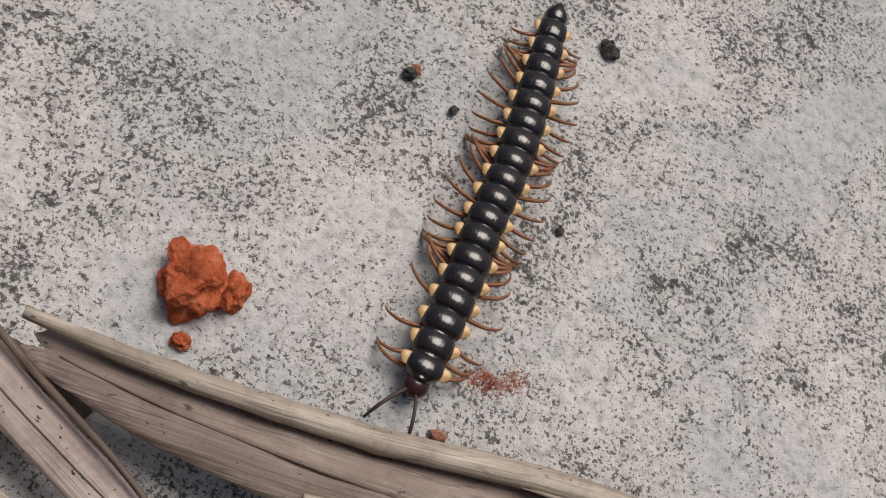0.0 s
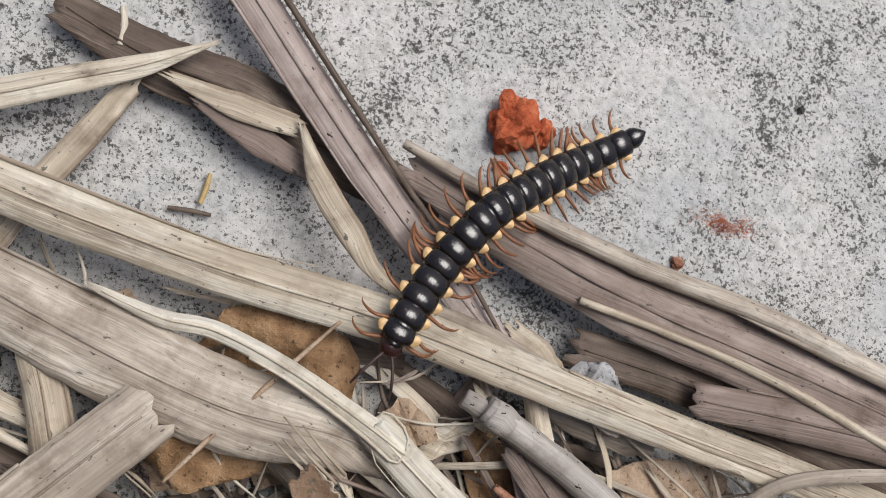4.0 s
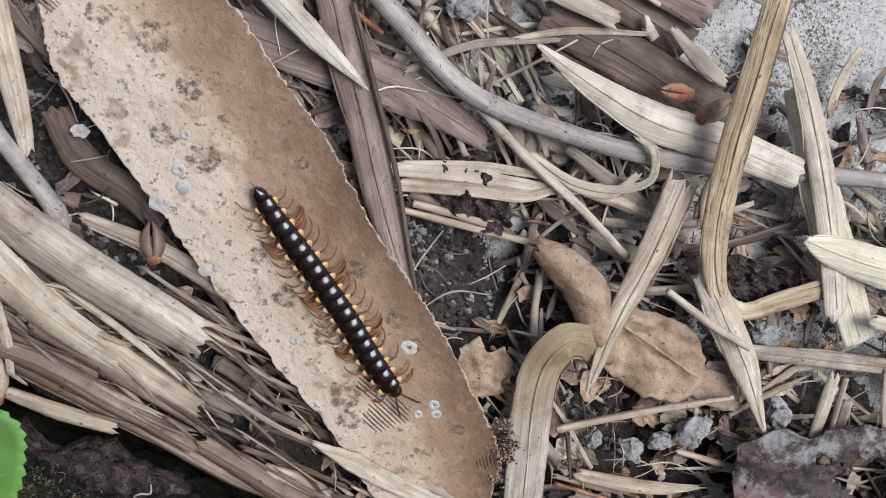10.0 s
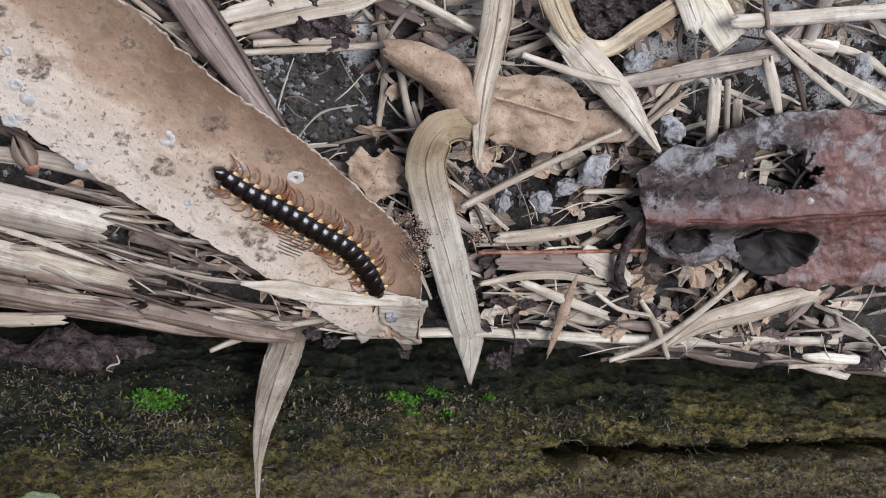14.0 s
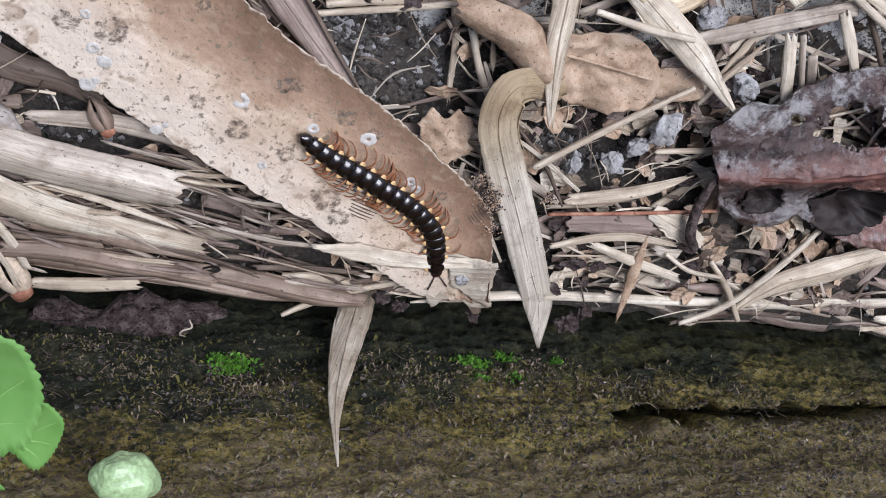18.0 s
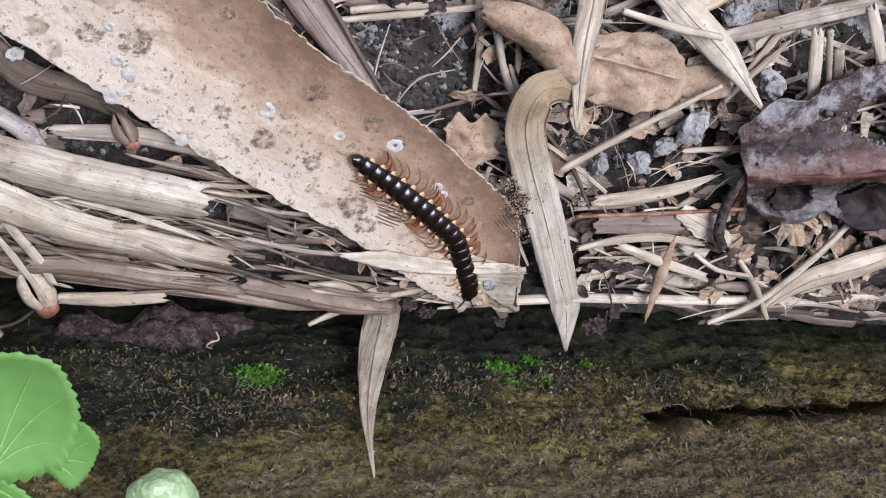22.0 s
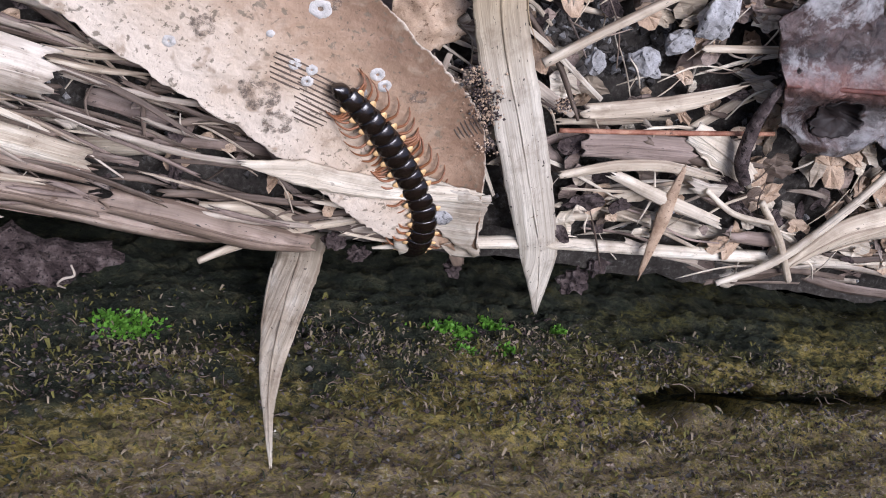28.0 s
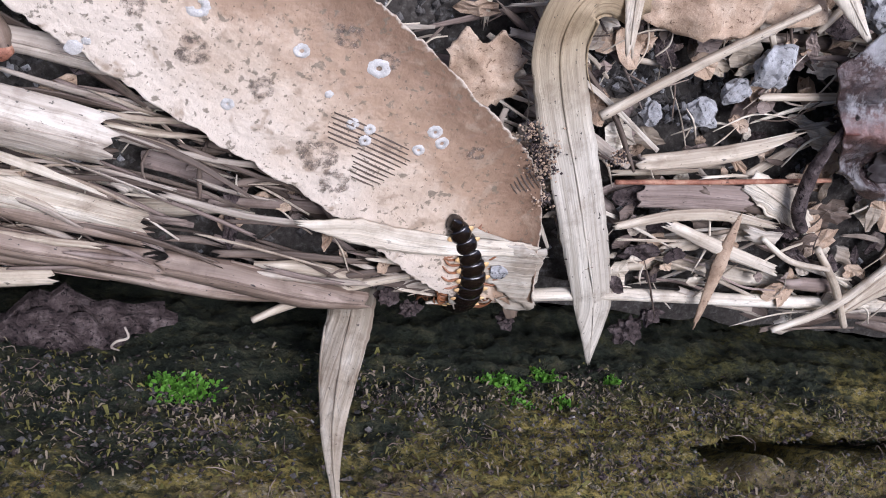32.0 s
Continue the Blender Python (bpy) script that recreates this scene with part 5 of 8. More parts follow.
strip("bamboo_leaf", "wide pale strip slanting under a cream sheath", "straw_ivory", [(5.1, 68.7, 2.6), (14, 60.6, 2.6), (23.2, 53.1, 2.6), (31.5, 46.7, 2.6)], [3.8, 4.8, 5.2, 4.0], arch=0.06, ends=(0.1, 0.1))
strip("bamboo_leaf", "pale striped strip beside the looping leaf", "straw_cream", [(-0.8, 72.9, 4.5), (5.7, 67.9, 4.5), (12.1, 62.1, 4.5), (18.9, 55.3, 4.5), (24.9, 48.4, 4.5)], [1.6, 2.6, 3.0, 3.4, 2.8], arch=0.1)
strip("straw", "flat pale straw resting on a cream strip", "straw_cream", [(28.7, 49.7, 5.2), (38.2, 52.1, 5.2), (47.8, 54.6, 5.2), (59.5, 57.7, 5.2)], [1.8, 2.0, 2.0, 1.8], arch=0.2)
stick("twig", "thin crooked twig end", "straw_taupe", [(29.4, 58.1, 5.6), (31.6, 53.7, 5.6), (33.8, 49.9, 5.6)], [0.28, 0.3, 0.3])
strip("bamboo_sheath", "weathered grey strip over small straws", "straw_grey", [(17.9, 38.4, 2), (28.5, 42.4, 2), (39.4, 46.4, 2)], [1.8, 2.4, 2.0], arch=0.1)
strip("straw", "short upright-lying pale straw", "straw_cream", [(31.6, 41.6, 2), (32.9, 37.5, 2), (34.3, 33.2, 2)], [1.6, 1.9, 1.6], arch=0.25)
stick("straw", "short grey straw beside a pale one", "straw_grey", [(33.3, 41.8, 1.8), (36.4, 33.9, 1.8)], [0.45, 0.4])
strip("straw", "short pale straw leaning on the grey strip", "straw_cream", [(37.3, 45.8, 2.4), (39.9, 42, 2.4), (42.4, 38.4, 2.4)], [1.4, 1.7, 0.9], arch=0.2)
stick("twig", "short dark twig by the dark leaf", "straw_brown", [(40.7, 46.6, 1.8), (44.1, 42.4, 1.8), (46.5, 39.1, 1.8)], [0.4, 0.4, 0.35])
stick("straw", "slanting pale straw by the dark leaf", "straw_cream", [(35.1, 49.1, 3), (42.7, 45.4, 3), (51.3, 41.8, 3)], [0.5, 0.55, 0.45])
strip("straw", "slanting flat straw by the dark leaf", "straw_cream", [(38.2, 48.7, 3), (45.9, 46, 3), (54.9, 43.7, 3), (66.7, 41.4, 3)], [0.9, 1.6, 1.7, 1.3])
stick("straw", "pale straw lying across a fawn leaf", "straw_cream", [(3.7, 41.2, 5.4), (10.6, 40.2, 5.4), (17, 39.8, 5.4)], [0.4, 0.55, 0.4])
stick("stem", "thin tan stem slanting from the arched straw", "straw_pale", [(2.8, 19.3, 2.4), (10.3, 25.3, 2.4), (16.7, 30, 2.4), (20.9, 33, 2.4)], [0.5, 0.5, 0.42, 0.35])
strip("straw", "short pale straw by a grey stone", "straw_pale", [(19.4, 23.3, 1.2), (28, 24.7, 1.2)], [0.8, 0.8])
strip("straw", "flat split straw by small stones", "straw_pale", [(9.4, 14.7, 0.8), (16.1, 16.2, 0.8), (21, 17.9, 0.8), (25.3, 20.1, 0.8)], [1.6, 2.2, 1.8, 0.6])
stick("stem", "thin reddish stem in the litter", "seed_red", [(7.2, 12.5, 1.2), (18.3, 14, 1.2), (31, 15.9, 1.2)], [0.25, 0.28, 0.25])
strip("leaf_piece", "grey mouldy leaf piece", "straw_taupe", [(10.6, 11.2, 0.6), (15.8, 11.8, 0.6), (22.9, 12.3, 0.6)], [2.6, 3.2, 2.8], arch=0.06)
strip("leaf_piece", "cream torn leaf piece", "straw_cream", [(22, 14.5, 0.9), (26.6, 12.6, 0.9), (30.9, 10.3, 0.9)], [2.4, 3.6, 2.0], rag=0.2)
strip("straw", "pale split straw in small crumbs", "straw_pale", [(9.2, 7.5, 0.7), (14.9, 9.4, 0.7), (20.5, 10.2, 0.7), (27.2, 9.8, 0.7)], [0.9, 1.3, 1.3, 0.7])
strip("straw", "pale straw slanting under a brown lance", "straw_cream", [(14.8, 8.5, 0.5), (21.9, 6.4, 0.5), (29.6, 4.5, 0.5)], [1.1, 1.6, 1.2], arch=0.25)
stick("straw", "thin curved pale straw in crumbs", "straw_cream", [(26.2, 8.3, 0.8), (30.7, 6, 0.8), (35.9, 5.5, 0.8)], [0.3, 0.35, 0.3])
strip("leaf_piece", "narrow rust-brown lance pointing to the wall", "leaf_fawn", [(22.6, 10.2, 0.8), (22.5, 4.6, 0.8), (22.4, -2.8, 0.8)], [0.6, 1.8, 0.5], arch=0.2)
strip("bamboo_leaf", "pale broken leaf end along the litter edge", "straw_pale", [(40.6, 0.3, 0.4), (45.6, 5.1, 0.4), (52.6, 8.2, 0.4), (61.6, 12.4, 0.4)], [1.0, 3.6, 4.6, 3.6], arch=0.15)
stick("straw", "pale straw sticking out over the wall gap", "straw_cream", [(32.3, -2.9, 0.6), (37.5, 0, 0.6), (41, 3.4, 0.6), (45.9, 10.1, 0.6), (49.4, 16.5, 0.6)], [0.35, 0.5, 0.5, 0.5, 0.4])
stick("straw", "short straw crossing at the litter edge", "straw_pale", [(33.7, 7.7, 0.4), (38.1, 3.3, 0.4), (41.7, -1.6, 0.4)], [0.4, 0.5, 0.4])
blob_sheet("leaf_fragment", "fawn torn leaf fragment beside the tan leaf", "leaf_fawn", [(-12.9, 22.8), (-11.8, 25), (-9.7, 24.1), (-8.1, 25.3), (-5.8, 23.4), (-6.4, 21.4), (-5.1, 20.2), (-7.4, 18.3), (-9, 16.7), (-10.1, 19.5), (-11.7, 20.1)], 1.6, crumple=0.9, seed=21, rag=0.16, freq=0.3, rings=12)
blob_sheet("dark_crumb", "dark brown crumpled leaf scrap", "bark_dark", [(10.3, 48.1), (19, 50.2), (20.7, 47.8), (18.5, 44.1), (14.3, 42.8), (11.6, 45.1)], 1.4, crumple=1.5, seed=22, freq=0.75, rings=16, rag=0.2, smooth=False)
blob_sheet("leaf_fragment", "cream leaf scrap under a pale strip", "leaf_fawn", [(15.2, 34.1), (20.7, 34.6), (23.4, 31.4), (17.3, 30.3)], 0.6, crumple=0.6, seed=23)
blob_sheet("dark_crumb", "dark purple-brown leaf scrap by a straw", "bark_dark", [(-26.8, 41.2), (-22, 43.9), (-17.1, 40.9), (-15.5, 37.6), (-20.2, 36.3), (-24.6, 37.3)], 0.6, crumple=1.4, seed=24, freq=0.75, rings=16, rag=0.2, smooth=False)

# ---- left-hand litter ----
# shade beside the tan leaf is put into this strip's dark colour
strip("bamboo_sheath", "brown flat strip by the tan leaf, coloured dark for the leaf's shade", "straw_brown", [(-65.2, 26.2, -0.5), (-60.8, 22.7, -0.5), (-54.4, 21.6, -0.5), (-49.6, 19.6, -0.5)], [3, 3.6, 3.4, 2.2], arch=0.12)
strip("straw", "taupe flat straw beside the rolled leaf", "straw_grey", [(-57.7, 17.2, 0.8), (-49.5, 17.6, 0.8), (-41.5, 16.8, 0.8), (-35, 15.4, 0.8)], [1.4, 2.2, 2.4, 1.4], arch=0.2)
strip("bamboo_sheath", "thin brown strip under the grey blade", "stem_brown", [(-71.1, 4.6, -0.4), (-59.9, 4.9, -0.4), (-48.7, 4.6, -0.4), (-38.8, 3.3, -0.4)], [2.2, 2.6, 2.2, 1.4], arch=0.15)
strip("bamboo_sheath", "dusky stem along the litter edge", "stem_brown", [(-72.6, -2.3, -1.6), (-61.7, -2.4, -1.6), (-50.2, -2.7, -1.6), (-38.1, -2.9, -1.6)], [2.4, 2.8, 2.6, 1.8], arch=0.3)
strip("straw", "slanting pale straw on brown stems", "straw_cream", [(-63.8, 7.8, 1.6), (-61.5, 4.4, 1.6), (-58.7, 0.8, 1.6), (-56.8, -2.5, 1.6)], [1.0, 1.2, 1.2, 0.8], arch=0.2)
strip("bamboo_leaf", "pale blunt plate of dry sheath", "straw_pale", [(-86.9, -8.7, 1.2), (-80.3, -6, 1.2), (-72.9, -3, 1.2), (-65.3, -0.2, 1.2)], [3.6, 4.4, 4.4, 3.6], arch=0.1, rag=0.03)
strip("leaf_piece", "weathered split plate beside a blunt sheath", "straw_grey", [(-74.9, -1.9, 0.6), (-70.5, 0.3, 0.6), (-65.2, 3, 0.6)], [2.6, 2.8, 1.6])
strip("bamboo_leaf", "greenish pale leaf end", "straw_pale", [(-86.4, -3.9, 1.6), (-82.5, -1.2, 1.6), (-80.1, 0.7, 1.6), (-78.6, 3.3, 1.6)], [2.6, 3.0, 2.8, 0.6], arch=0.15)
strip("straw", "small slanting straw by a red scrap", "straw_cream", [(-64.9, 5.8, 2), (-61.3, 1, 2), (-57.9, -4.1, 2)], [0.5, 0.9, 0.5])
strip("bamboo_sheath", "taupe stem sheath near the wall", "stem_brown", [(-59.5, -1.1, -0.8), (-51.6, -1.1, -0.8), (-43, -2, -0.8), (-35.2, -2.3, -0.8)], [2.4, 3.0, 3.0, 2.2], arch=0.3)
strip("bamboo_sheath", "pale split sheath near the bud", "straw_pale", [(-56.2, -5.9, -0.6), (-49.9, -5.6, -0.6), (-43.4, -4.7, -0.6)], [1.6, 2.2, 1.8], arch=0.2)
strip("bamboo_leaf", "torn cream plate at the litter's end", "straw_cream", [(-82.4, -15, 0.2), (-77.2, -13, 0.2), (-71.3, -12.3, 0.2)], [5.5, 6.0, 3.0], rag=0.25)
stick("stem", "thin tan stem near the green plant", "straw_yellow", [(-75.6, -7.4, 0.8), (-71, -10.5, 0.8), (-65.8, -14.4, 0.8), (-61.3, -17.5, 0.8)], [0.4, 0.42, 0.42, 0.4])
stick("straw", "pale straw end near the wall", "straw_pale", [(-72.8, -6.3, -2), (-66.7, -9.6, -2), (-63, -12.9, -2)], [0.5, 0.7, 0.6])
stick("straw", "thin curved brown rootlet by the wall", "straw_brown", [(-65.5, -12.5, -2.4), (-61.6, -11.2, -2.4), (-58.8, -8.7, -2.4)], [0.2, 0.22, 0.2])
stick("stem", "thin dark stem over the concrete", "stick_grey", [(-96.3, 30.8, -1), (-90.7, 29.2, -1), (-84.7, 28.8, -1)], [0.4, 0.45, 0.4])
stick("straw", "thin straw bit on the bare concrete", "straw_yellow", [(-80.8, 61.5, -2.9), (-80.9, 62.7, -2.9), (-81.1, 63.8, -2.9)], [0.18, 0.22, 0.15])
stick("straw", "tiny dark straw bit on the bare concrete", "straw_brown", [(-82.7, 60.2, -2.9), (-81.2, 60.7, -2.9), (-79.7, 61.1, -2.9)], [0.16, 0.2, 0.16])
stick("straw", "pale fibre end by a brown sheath", "straw_cream", [(-90.7, 69, -1.5), (-91.1, 70.5, -1.5), (-91.8, 71.6, -1.5)], [0.25, 0.3, 0.2])
blob_sheet("leaf_fragment", "mauve-brown crumpled scrap tucked under a blade", "leaf_mauve", [(-107.8, 46.2), (-105.4, 48.9), (-101.6, 50.8), (-98.2, 50.6), (-96.6, 47.6), (-98.6, 45.0), (-102.2, 44.4), (-105.6, 44.2)], 1, crumple=1.8, seed=31, freq=0.3, rag=0.06, rings=14)
strip("straw", "yellow-green straw across stems", "straw_yellow", [(-107.4, 38.8, 1.2), (-105.9, 43.3, 1.2), (-105.1, 46.5, 1.2)], [0.8, 1.0, 0.5])
strip("bamboo_leaf", "torn fibrous straw over brown sheath", "straw_pale", [(-56.8, 63.5, 0.4), (-53.8, 62.6, 0.4), (-50.8, 61.7, 0.4)], [1.4, 2.0, 0.6], ends=(1.5, 1.5), rag=0.3)
blob_sheet("leaf_fragment", "reddish leaf scrap beneath crossing straws", "leaf_rust", [(-56.4, 55.7), (-52.7, 55.3), (-49.9, 52.1), (-49.1, 48.5), (-52.2, 49.9), (-54.6, 52.2)], -1.2, crumple=0.8, seed=33)
blob_sheet("leaf_fragment", "pale tan leaf scrap under the cream band", "leaf_fawn", [(-44.9, 56.8), (-41.5, 59.5), (-35.8, 60.5), (-36.6, 57.3), (-40.9, 55)], -0.6, crumple=0.8, seed=34)
strip("bamboo_leaf", "curved thin pale stalk bridging the litter", "straw_grey", [(-36.7, 55.1, 2), (-35, 59.8, 3), (-32.1, 62.9, 3.4), (-24.5, 66.6, 3)], [0.9, 1.1, 1.1, 1.0], arch=0.2)
strip("bamboo_sheath", "taupe sheath below the grey twig", "straw_taupe", [(-47.6, 52.1, -0.8), (-43.3, 49.6, -0.8), (-38.4, 47.2, -0.8)], [2.4, 3.0, 2.6], arch=0.2)
stick("twig", "thin reddish twig among the straws", "seed_red", [(-52.7, 52.4, 0.8), (-49.1, 51.6, 0.8), (-44, 50.9, 0.8), (-39, 50.3, 0.8)], [0.3, 0.45, 0.4, 0.3])
strip("bamboo_sheath", "greyish sheath near the far concrete", "straw_taupe", [(-41.8, 64.6, 0.4), (-31.6, 67.1, 0.4), (-20.7, 69.3, 0.4), (-7.9, 70.8, 0.4)], [2.6, 3.4, 3.8, 3.4], arch=0.15)
# coloured dark brown for the shadow below the cream leaf
strip("bamboo_sheath", "brown sheath under the cream leaf, with shadow in its dark colour", "straw_brown", [(-24.4, 60.5, 0.2), (-15.2, 61.3, 0.2), (-5.9, 61.2, 0.2), (3.9, 61.1, 0.2)], [4.0, 5.5, 6.0, 5.0], arch=0.1)
strip("straw", "white pale split straw", "straw_cream", [(-11.4, 66.7, 1.6), (-6.1, 65.2, 1.6), (-2.2, 64.8, 1.6)], [0.8, 2.0, 1.2])
strip("straw", "flat pale straw under the grey twig", "straw_cream", [(-28.4, 38.1, 0.8), (-20.8, 41.3, 0.8), (-11.3, 45.5, 0.8), (-4.7, 50.1, 0.8)], [1.2, 1.4, 1.2, 0.8])
strip("straw", "flat cream straw under the grey twig", "straw_cream", [(-29.7, 39, 0.9), (-21.9, 42.9, 0.9), (-14.7, 45.5, 0.9)], [0.9, 1.2, 0.8])
stick("straw", "pale straw lying on dark grit", "straw_pale", [(-26.6, 35.4, 0.4), (-22.4, 36.4, 0.4), (-17.8, 37.3, 0.4)], [0.45, 0.5, 0.4])
strip("straw", "tan straw in dark crumbs", "straw_grey", [(-34.8, 48, 0.6), (-29.7, 54.1, 0.6), (-21.7, 59.2, 0.6)], [0.8, 1.0, 0.6])
strip("straw", "tan straw near the cream leaf", "straw_pale", [(-26.1, 57, 0.8), (-20.6, 61, 0.8), (-13.1, 64.8, 0.8)], [0.7, 0.9, 0.5])
strip("bamboo_leaf", "pale strip along the brown sheath", "straw_pale", [(-52.4, 61.7, 2), (-43.2, 61.4, 2), (-34.3, 62.1, 2), (-25.8, 62.7, 2)], [1.2, 2.4, 2.2, 0.8], arch=0.12)
strip("bamboo_sheath", "rolled taupe stem edge near concrete", "straw_grey", [(-41.1, 71.8, 1.6), (-27.9, 72.4, 1.6), (-16.2, 73.6, 1.6), (-4, 74.9, 1.6)], [0.15, 1.0, 2.2, 2.0], arch=0.4)


# ---- small things: places in mm ----
SPOTS = [
    (-52.3, 31.2, 0.6, 0.5),
    (-51.3, 27.5, 0.75, 0.5),
    (-50.0, 26.1, 0.85, 0.0),
    (-51.6, 23.1, 0.9, 0),
    (-43.7, 18.5, 0.7, 0),
    (-34.8, 23.7, 1.0, 0.65),
    (-31.2, 15.7, 0.6, 0.35),
    (-26.0, 21.4, 0.7, 0.6),
    (-19.2, 20.9, 1.0, 0.55),
    (-12.8, 15.8, 0.7, 0.5),
    (-60.1, 33.4, 0.4, 0),
    (-11.9, 14.8, 0.65, 0.6),
    (-13.9, 13.9, 0.6, 0.6),
    (-19.0, 14.2, 0.6, 0.45),
    (-18.8, 15.3, 0.55, 0.4),
    (-23.0, 18.0, 0.4, 0),
    (-50.7, 23.7, 0.5, 0),
    (-42.8, 19.2, 0.4, 0),
    (-20.4, 15.6, 0.6, 0.3),
]
MOULD = [
    (-54.3, 35.9, 1.3),
    (-49.5, 29.9, 1.9),
    (-54.3, 29.9, 1.4),
    (-39.6, 22.9, 1.1),
    (-29.4, 26.5, 1.2),
    (-34.7, 19.9, 1.5),
    (-28.7, 17.7, 1.2),
    (-22.8, 12.3, 1.9),
    (-20.8, 9.7, 1.5),
    (-18.7, 21.5, 1.0),
    (-59.6, 38.7, 1.8),
    (-65.2, 38.2, 1.3),
    (-30.0, 26.3, 1.2),
    (-22.3, 23.3, 1.4),
    (-40.4, 34.4, 0.9),
    (-53.8, 35.6, 1.2),
    (-30.8, 10.5, 0.9),
    (-8.5, 14.3, 0.9),
]
CLAY = [
    (-62.6, 77.6, (2.1, 2.1, 1.6), 3),
    (-60.1, 78.0, (0.85, 1.15, 1.0), 9),
    (-61.9, 74.2, (0.6, 0.5, 0.5), 14),
]
TEAR = [
    (-23.2, 5.3, 3.4),
    (-17.6, 5.0, 3.2),
    (-12.2, 4.4, 2.9),
    (-6.0, 4.4, 2.6),
    (0.8, 4.6, 2.2),
]
FIBRES = [
    (-17.4, 12.5, -0.33, 5.0, 11, 0.46),
    (-20.5, 15.0, -0.27, 4.2, 6, 0.46),
    (-2.4, 11.9, -0.79, 2.2, 7, 0.42),
]
POWDER = (-43.5, 78.7)
STONES = [
    (-48.4, 62.4, -0.8, 2.0, 'pebble_grey'),
    (19.6, 26.5, 1.0, 2.2, 'pebble_grey'),
    (28.8, 33.5, 0.8, 2.1, 'pebble_grey'),
    (20.8, 41.7, 0.8, 1.9, 'pebble_grey'),
    (9.0, 19.8, 0.4, 1.2, 'pebble_grey'),
    (14.4, 20.5, 0.4, 1.6, 'pebble_grey'),
    (16.8, 23.3, 0.4, 1.5, 'pebble_grey'),
    (52.8, 46.2, 0.6, 1.8, 'pebble_grey'),
    (-83.2, 23.1, -2, 3.6, 'pebble_grey'),
    (-83.5, 19.5, -2.2, 2.6, 'pebble_grey'),
    (-79.9, 18.3, -2.4, 2.0, 'pebble_grey'),
    (-87.3, 21.7, -2.4, 2.2, 'pebble_grey'),
    (-32.7, 57.5, 0.2, 2.2, 'pebble_grey'),
    (-96.6, 33.5, -2.4, 1.2, 'grit_dark'),
    (-61.9, 25.6, 0.5, 0.9, 'lichen_white'),
    (-47.7, -6.0, -2.5, 0.75, 'lichen_white'),
    (-46.2, -5.3, -2.5, 0.7, 'lichen_white'),
    (-62.4, 22.5, -2, 0.7, 'lichen_white'),
    (28.6, 60.6, 2, 2.0, 'pebble_grey'),
    (-54.6, 96.6, -3, 0.5, 'grit_dark'),
    (-54.3, 97.0, -3.1, 0.45, 'seed_red'),
    (-41.6, 104.9, -3.1, 0.75, 'grit_dark'),
    (-51.0, 95.3, -3.1, 0.35, 'grit_dark'),
    (-41.8, 89.9, -3.1, 0.35, 'grit_dark'),
    (-45.9, 74.0, -3, 0.55, 'seed_red'),
    (-25.8, 73.2, -1, 0.9, 'grit_dark'),
    (-23.7, 29.0, 1.2, 1.0, 'pebble_grey'),
    (-25.8, 30.0, 1.2, 1.1, 'pebble_grey'),
    (-63.4, 24.4, -2, 0.7, 'lichen_white'),
    (48.8, 29.0, 7.0, 0.5, 'lichen_white'),
    (-23.7, -23.5, -3, 0.4, 'lichen_white'),
]
BUDS = [
    (-57.4, -6.8, 0.4, 118, 2.3, 'dry split bud with a red-brown knob near the wall'),
    (-49.0, 16.6, 1.2, 120, 1.5, 'red-brown split bud under the tan leaf', 'stem_brown'),
    (-7.0, 61.4, 5.2, 200, 1.2, 'red-brown curled bud on a cream leaf', 'seed_red'),
    (-3.9, 59.9, 4.6, 60, 1.3, 'fawn curled bud on a cream leaf', 'leaf_fawn'),
]
LEAFLETS = [
    ([(-63.8, 5.9), (-62.2, 9.2), (-58.2, 11.8), (-54.8, 11.4), (-53.3, 8.5), (-52.5, 4.9), (-53.2, 0.4), (-55.1, -1.5), (-58.5, -2.3), (-61.3, 0.4), (-63.4, 2.9)], 35, (0.05, 0.1)),
    ([(-55.1, -3.7), (-53.8, 0.3), (-52.5, 1.9), (-50.3, -0.7), (-50.8, -4.4), (-52.5, -6.6)], 32.5, (0, 0.1)),
    ([(-67.8, 6.7), (-64.6, 9.1), (-61.9, 7.9), (-63.8, 3.8), (-66.6, 1.9)], 33, (0, 0.05)),
    ([(-64.9, -6.6), (-62.0, -5.6), (-58.6, -6.0), (-55.5, -9.5), (-60.0, -14.5), (-66.0, -12.1)], 33, (0, -0.1)),
    ([(-68.0, -2.1), (-65.1, -1.5), (-62.5, -3.1), (-62.3, -5.8), (-65.2, -8.3), (-68.6, -7.4)], 30.5, (0, 0)),
]
STALKS = [
    ([(-60.8, -4.3, 33.0), (-61.3, -6.8, 36), (-61.8, -6.5, 43)], [0.35, 0.5, 0.6]),
    ([(-60.8, -4.3, 33.0), (-59.5, -2.4, 34.0), (-57.6, 0.7, 34.6)], [0.3, 0.25, 0.15]),
    ([(-60.8, -4.3, 33.0), (-62.0, -6.6, 33.0)], [0.3, 0.2]),
    ([(-43.7, -4.2, 37.0), (-43.7, -6.2, 42), (-44.2, -5.8, 49)], [0.35, 0.4, 0.4]),
]
PLANT_BUD = (-43.7, -4.2, 37.0)
MOSS = [
    (-31.3, 5.4, 1.52, 0.8, 630),
    (-31.8, 7.1, 0.96, 0.64, 240),
    (3.2, -0.1, 1.36, 0.88, 630),
    (9.2, -3.0, 0.72, 0.72, 240),
    (16.7, -1.8, 0.56, 0.48, 210),
    (3.7, 4.3, 1.28, 0.56, 135),
    (9.1, 2.9, 0.64, 0.48, 75),
]
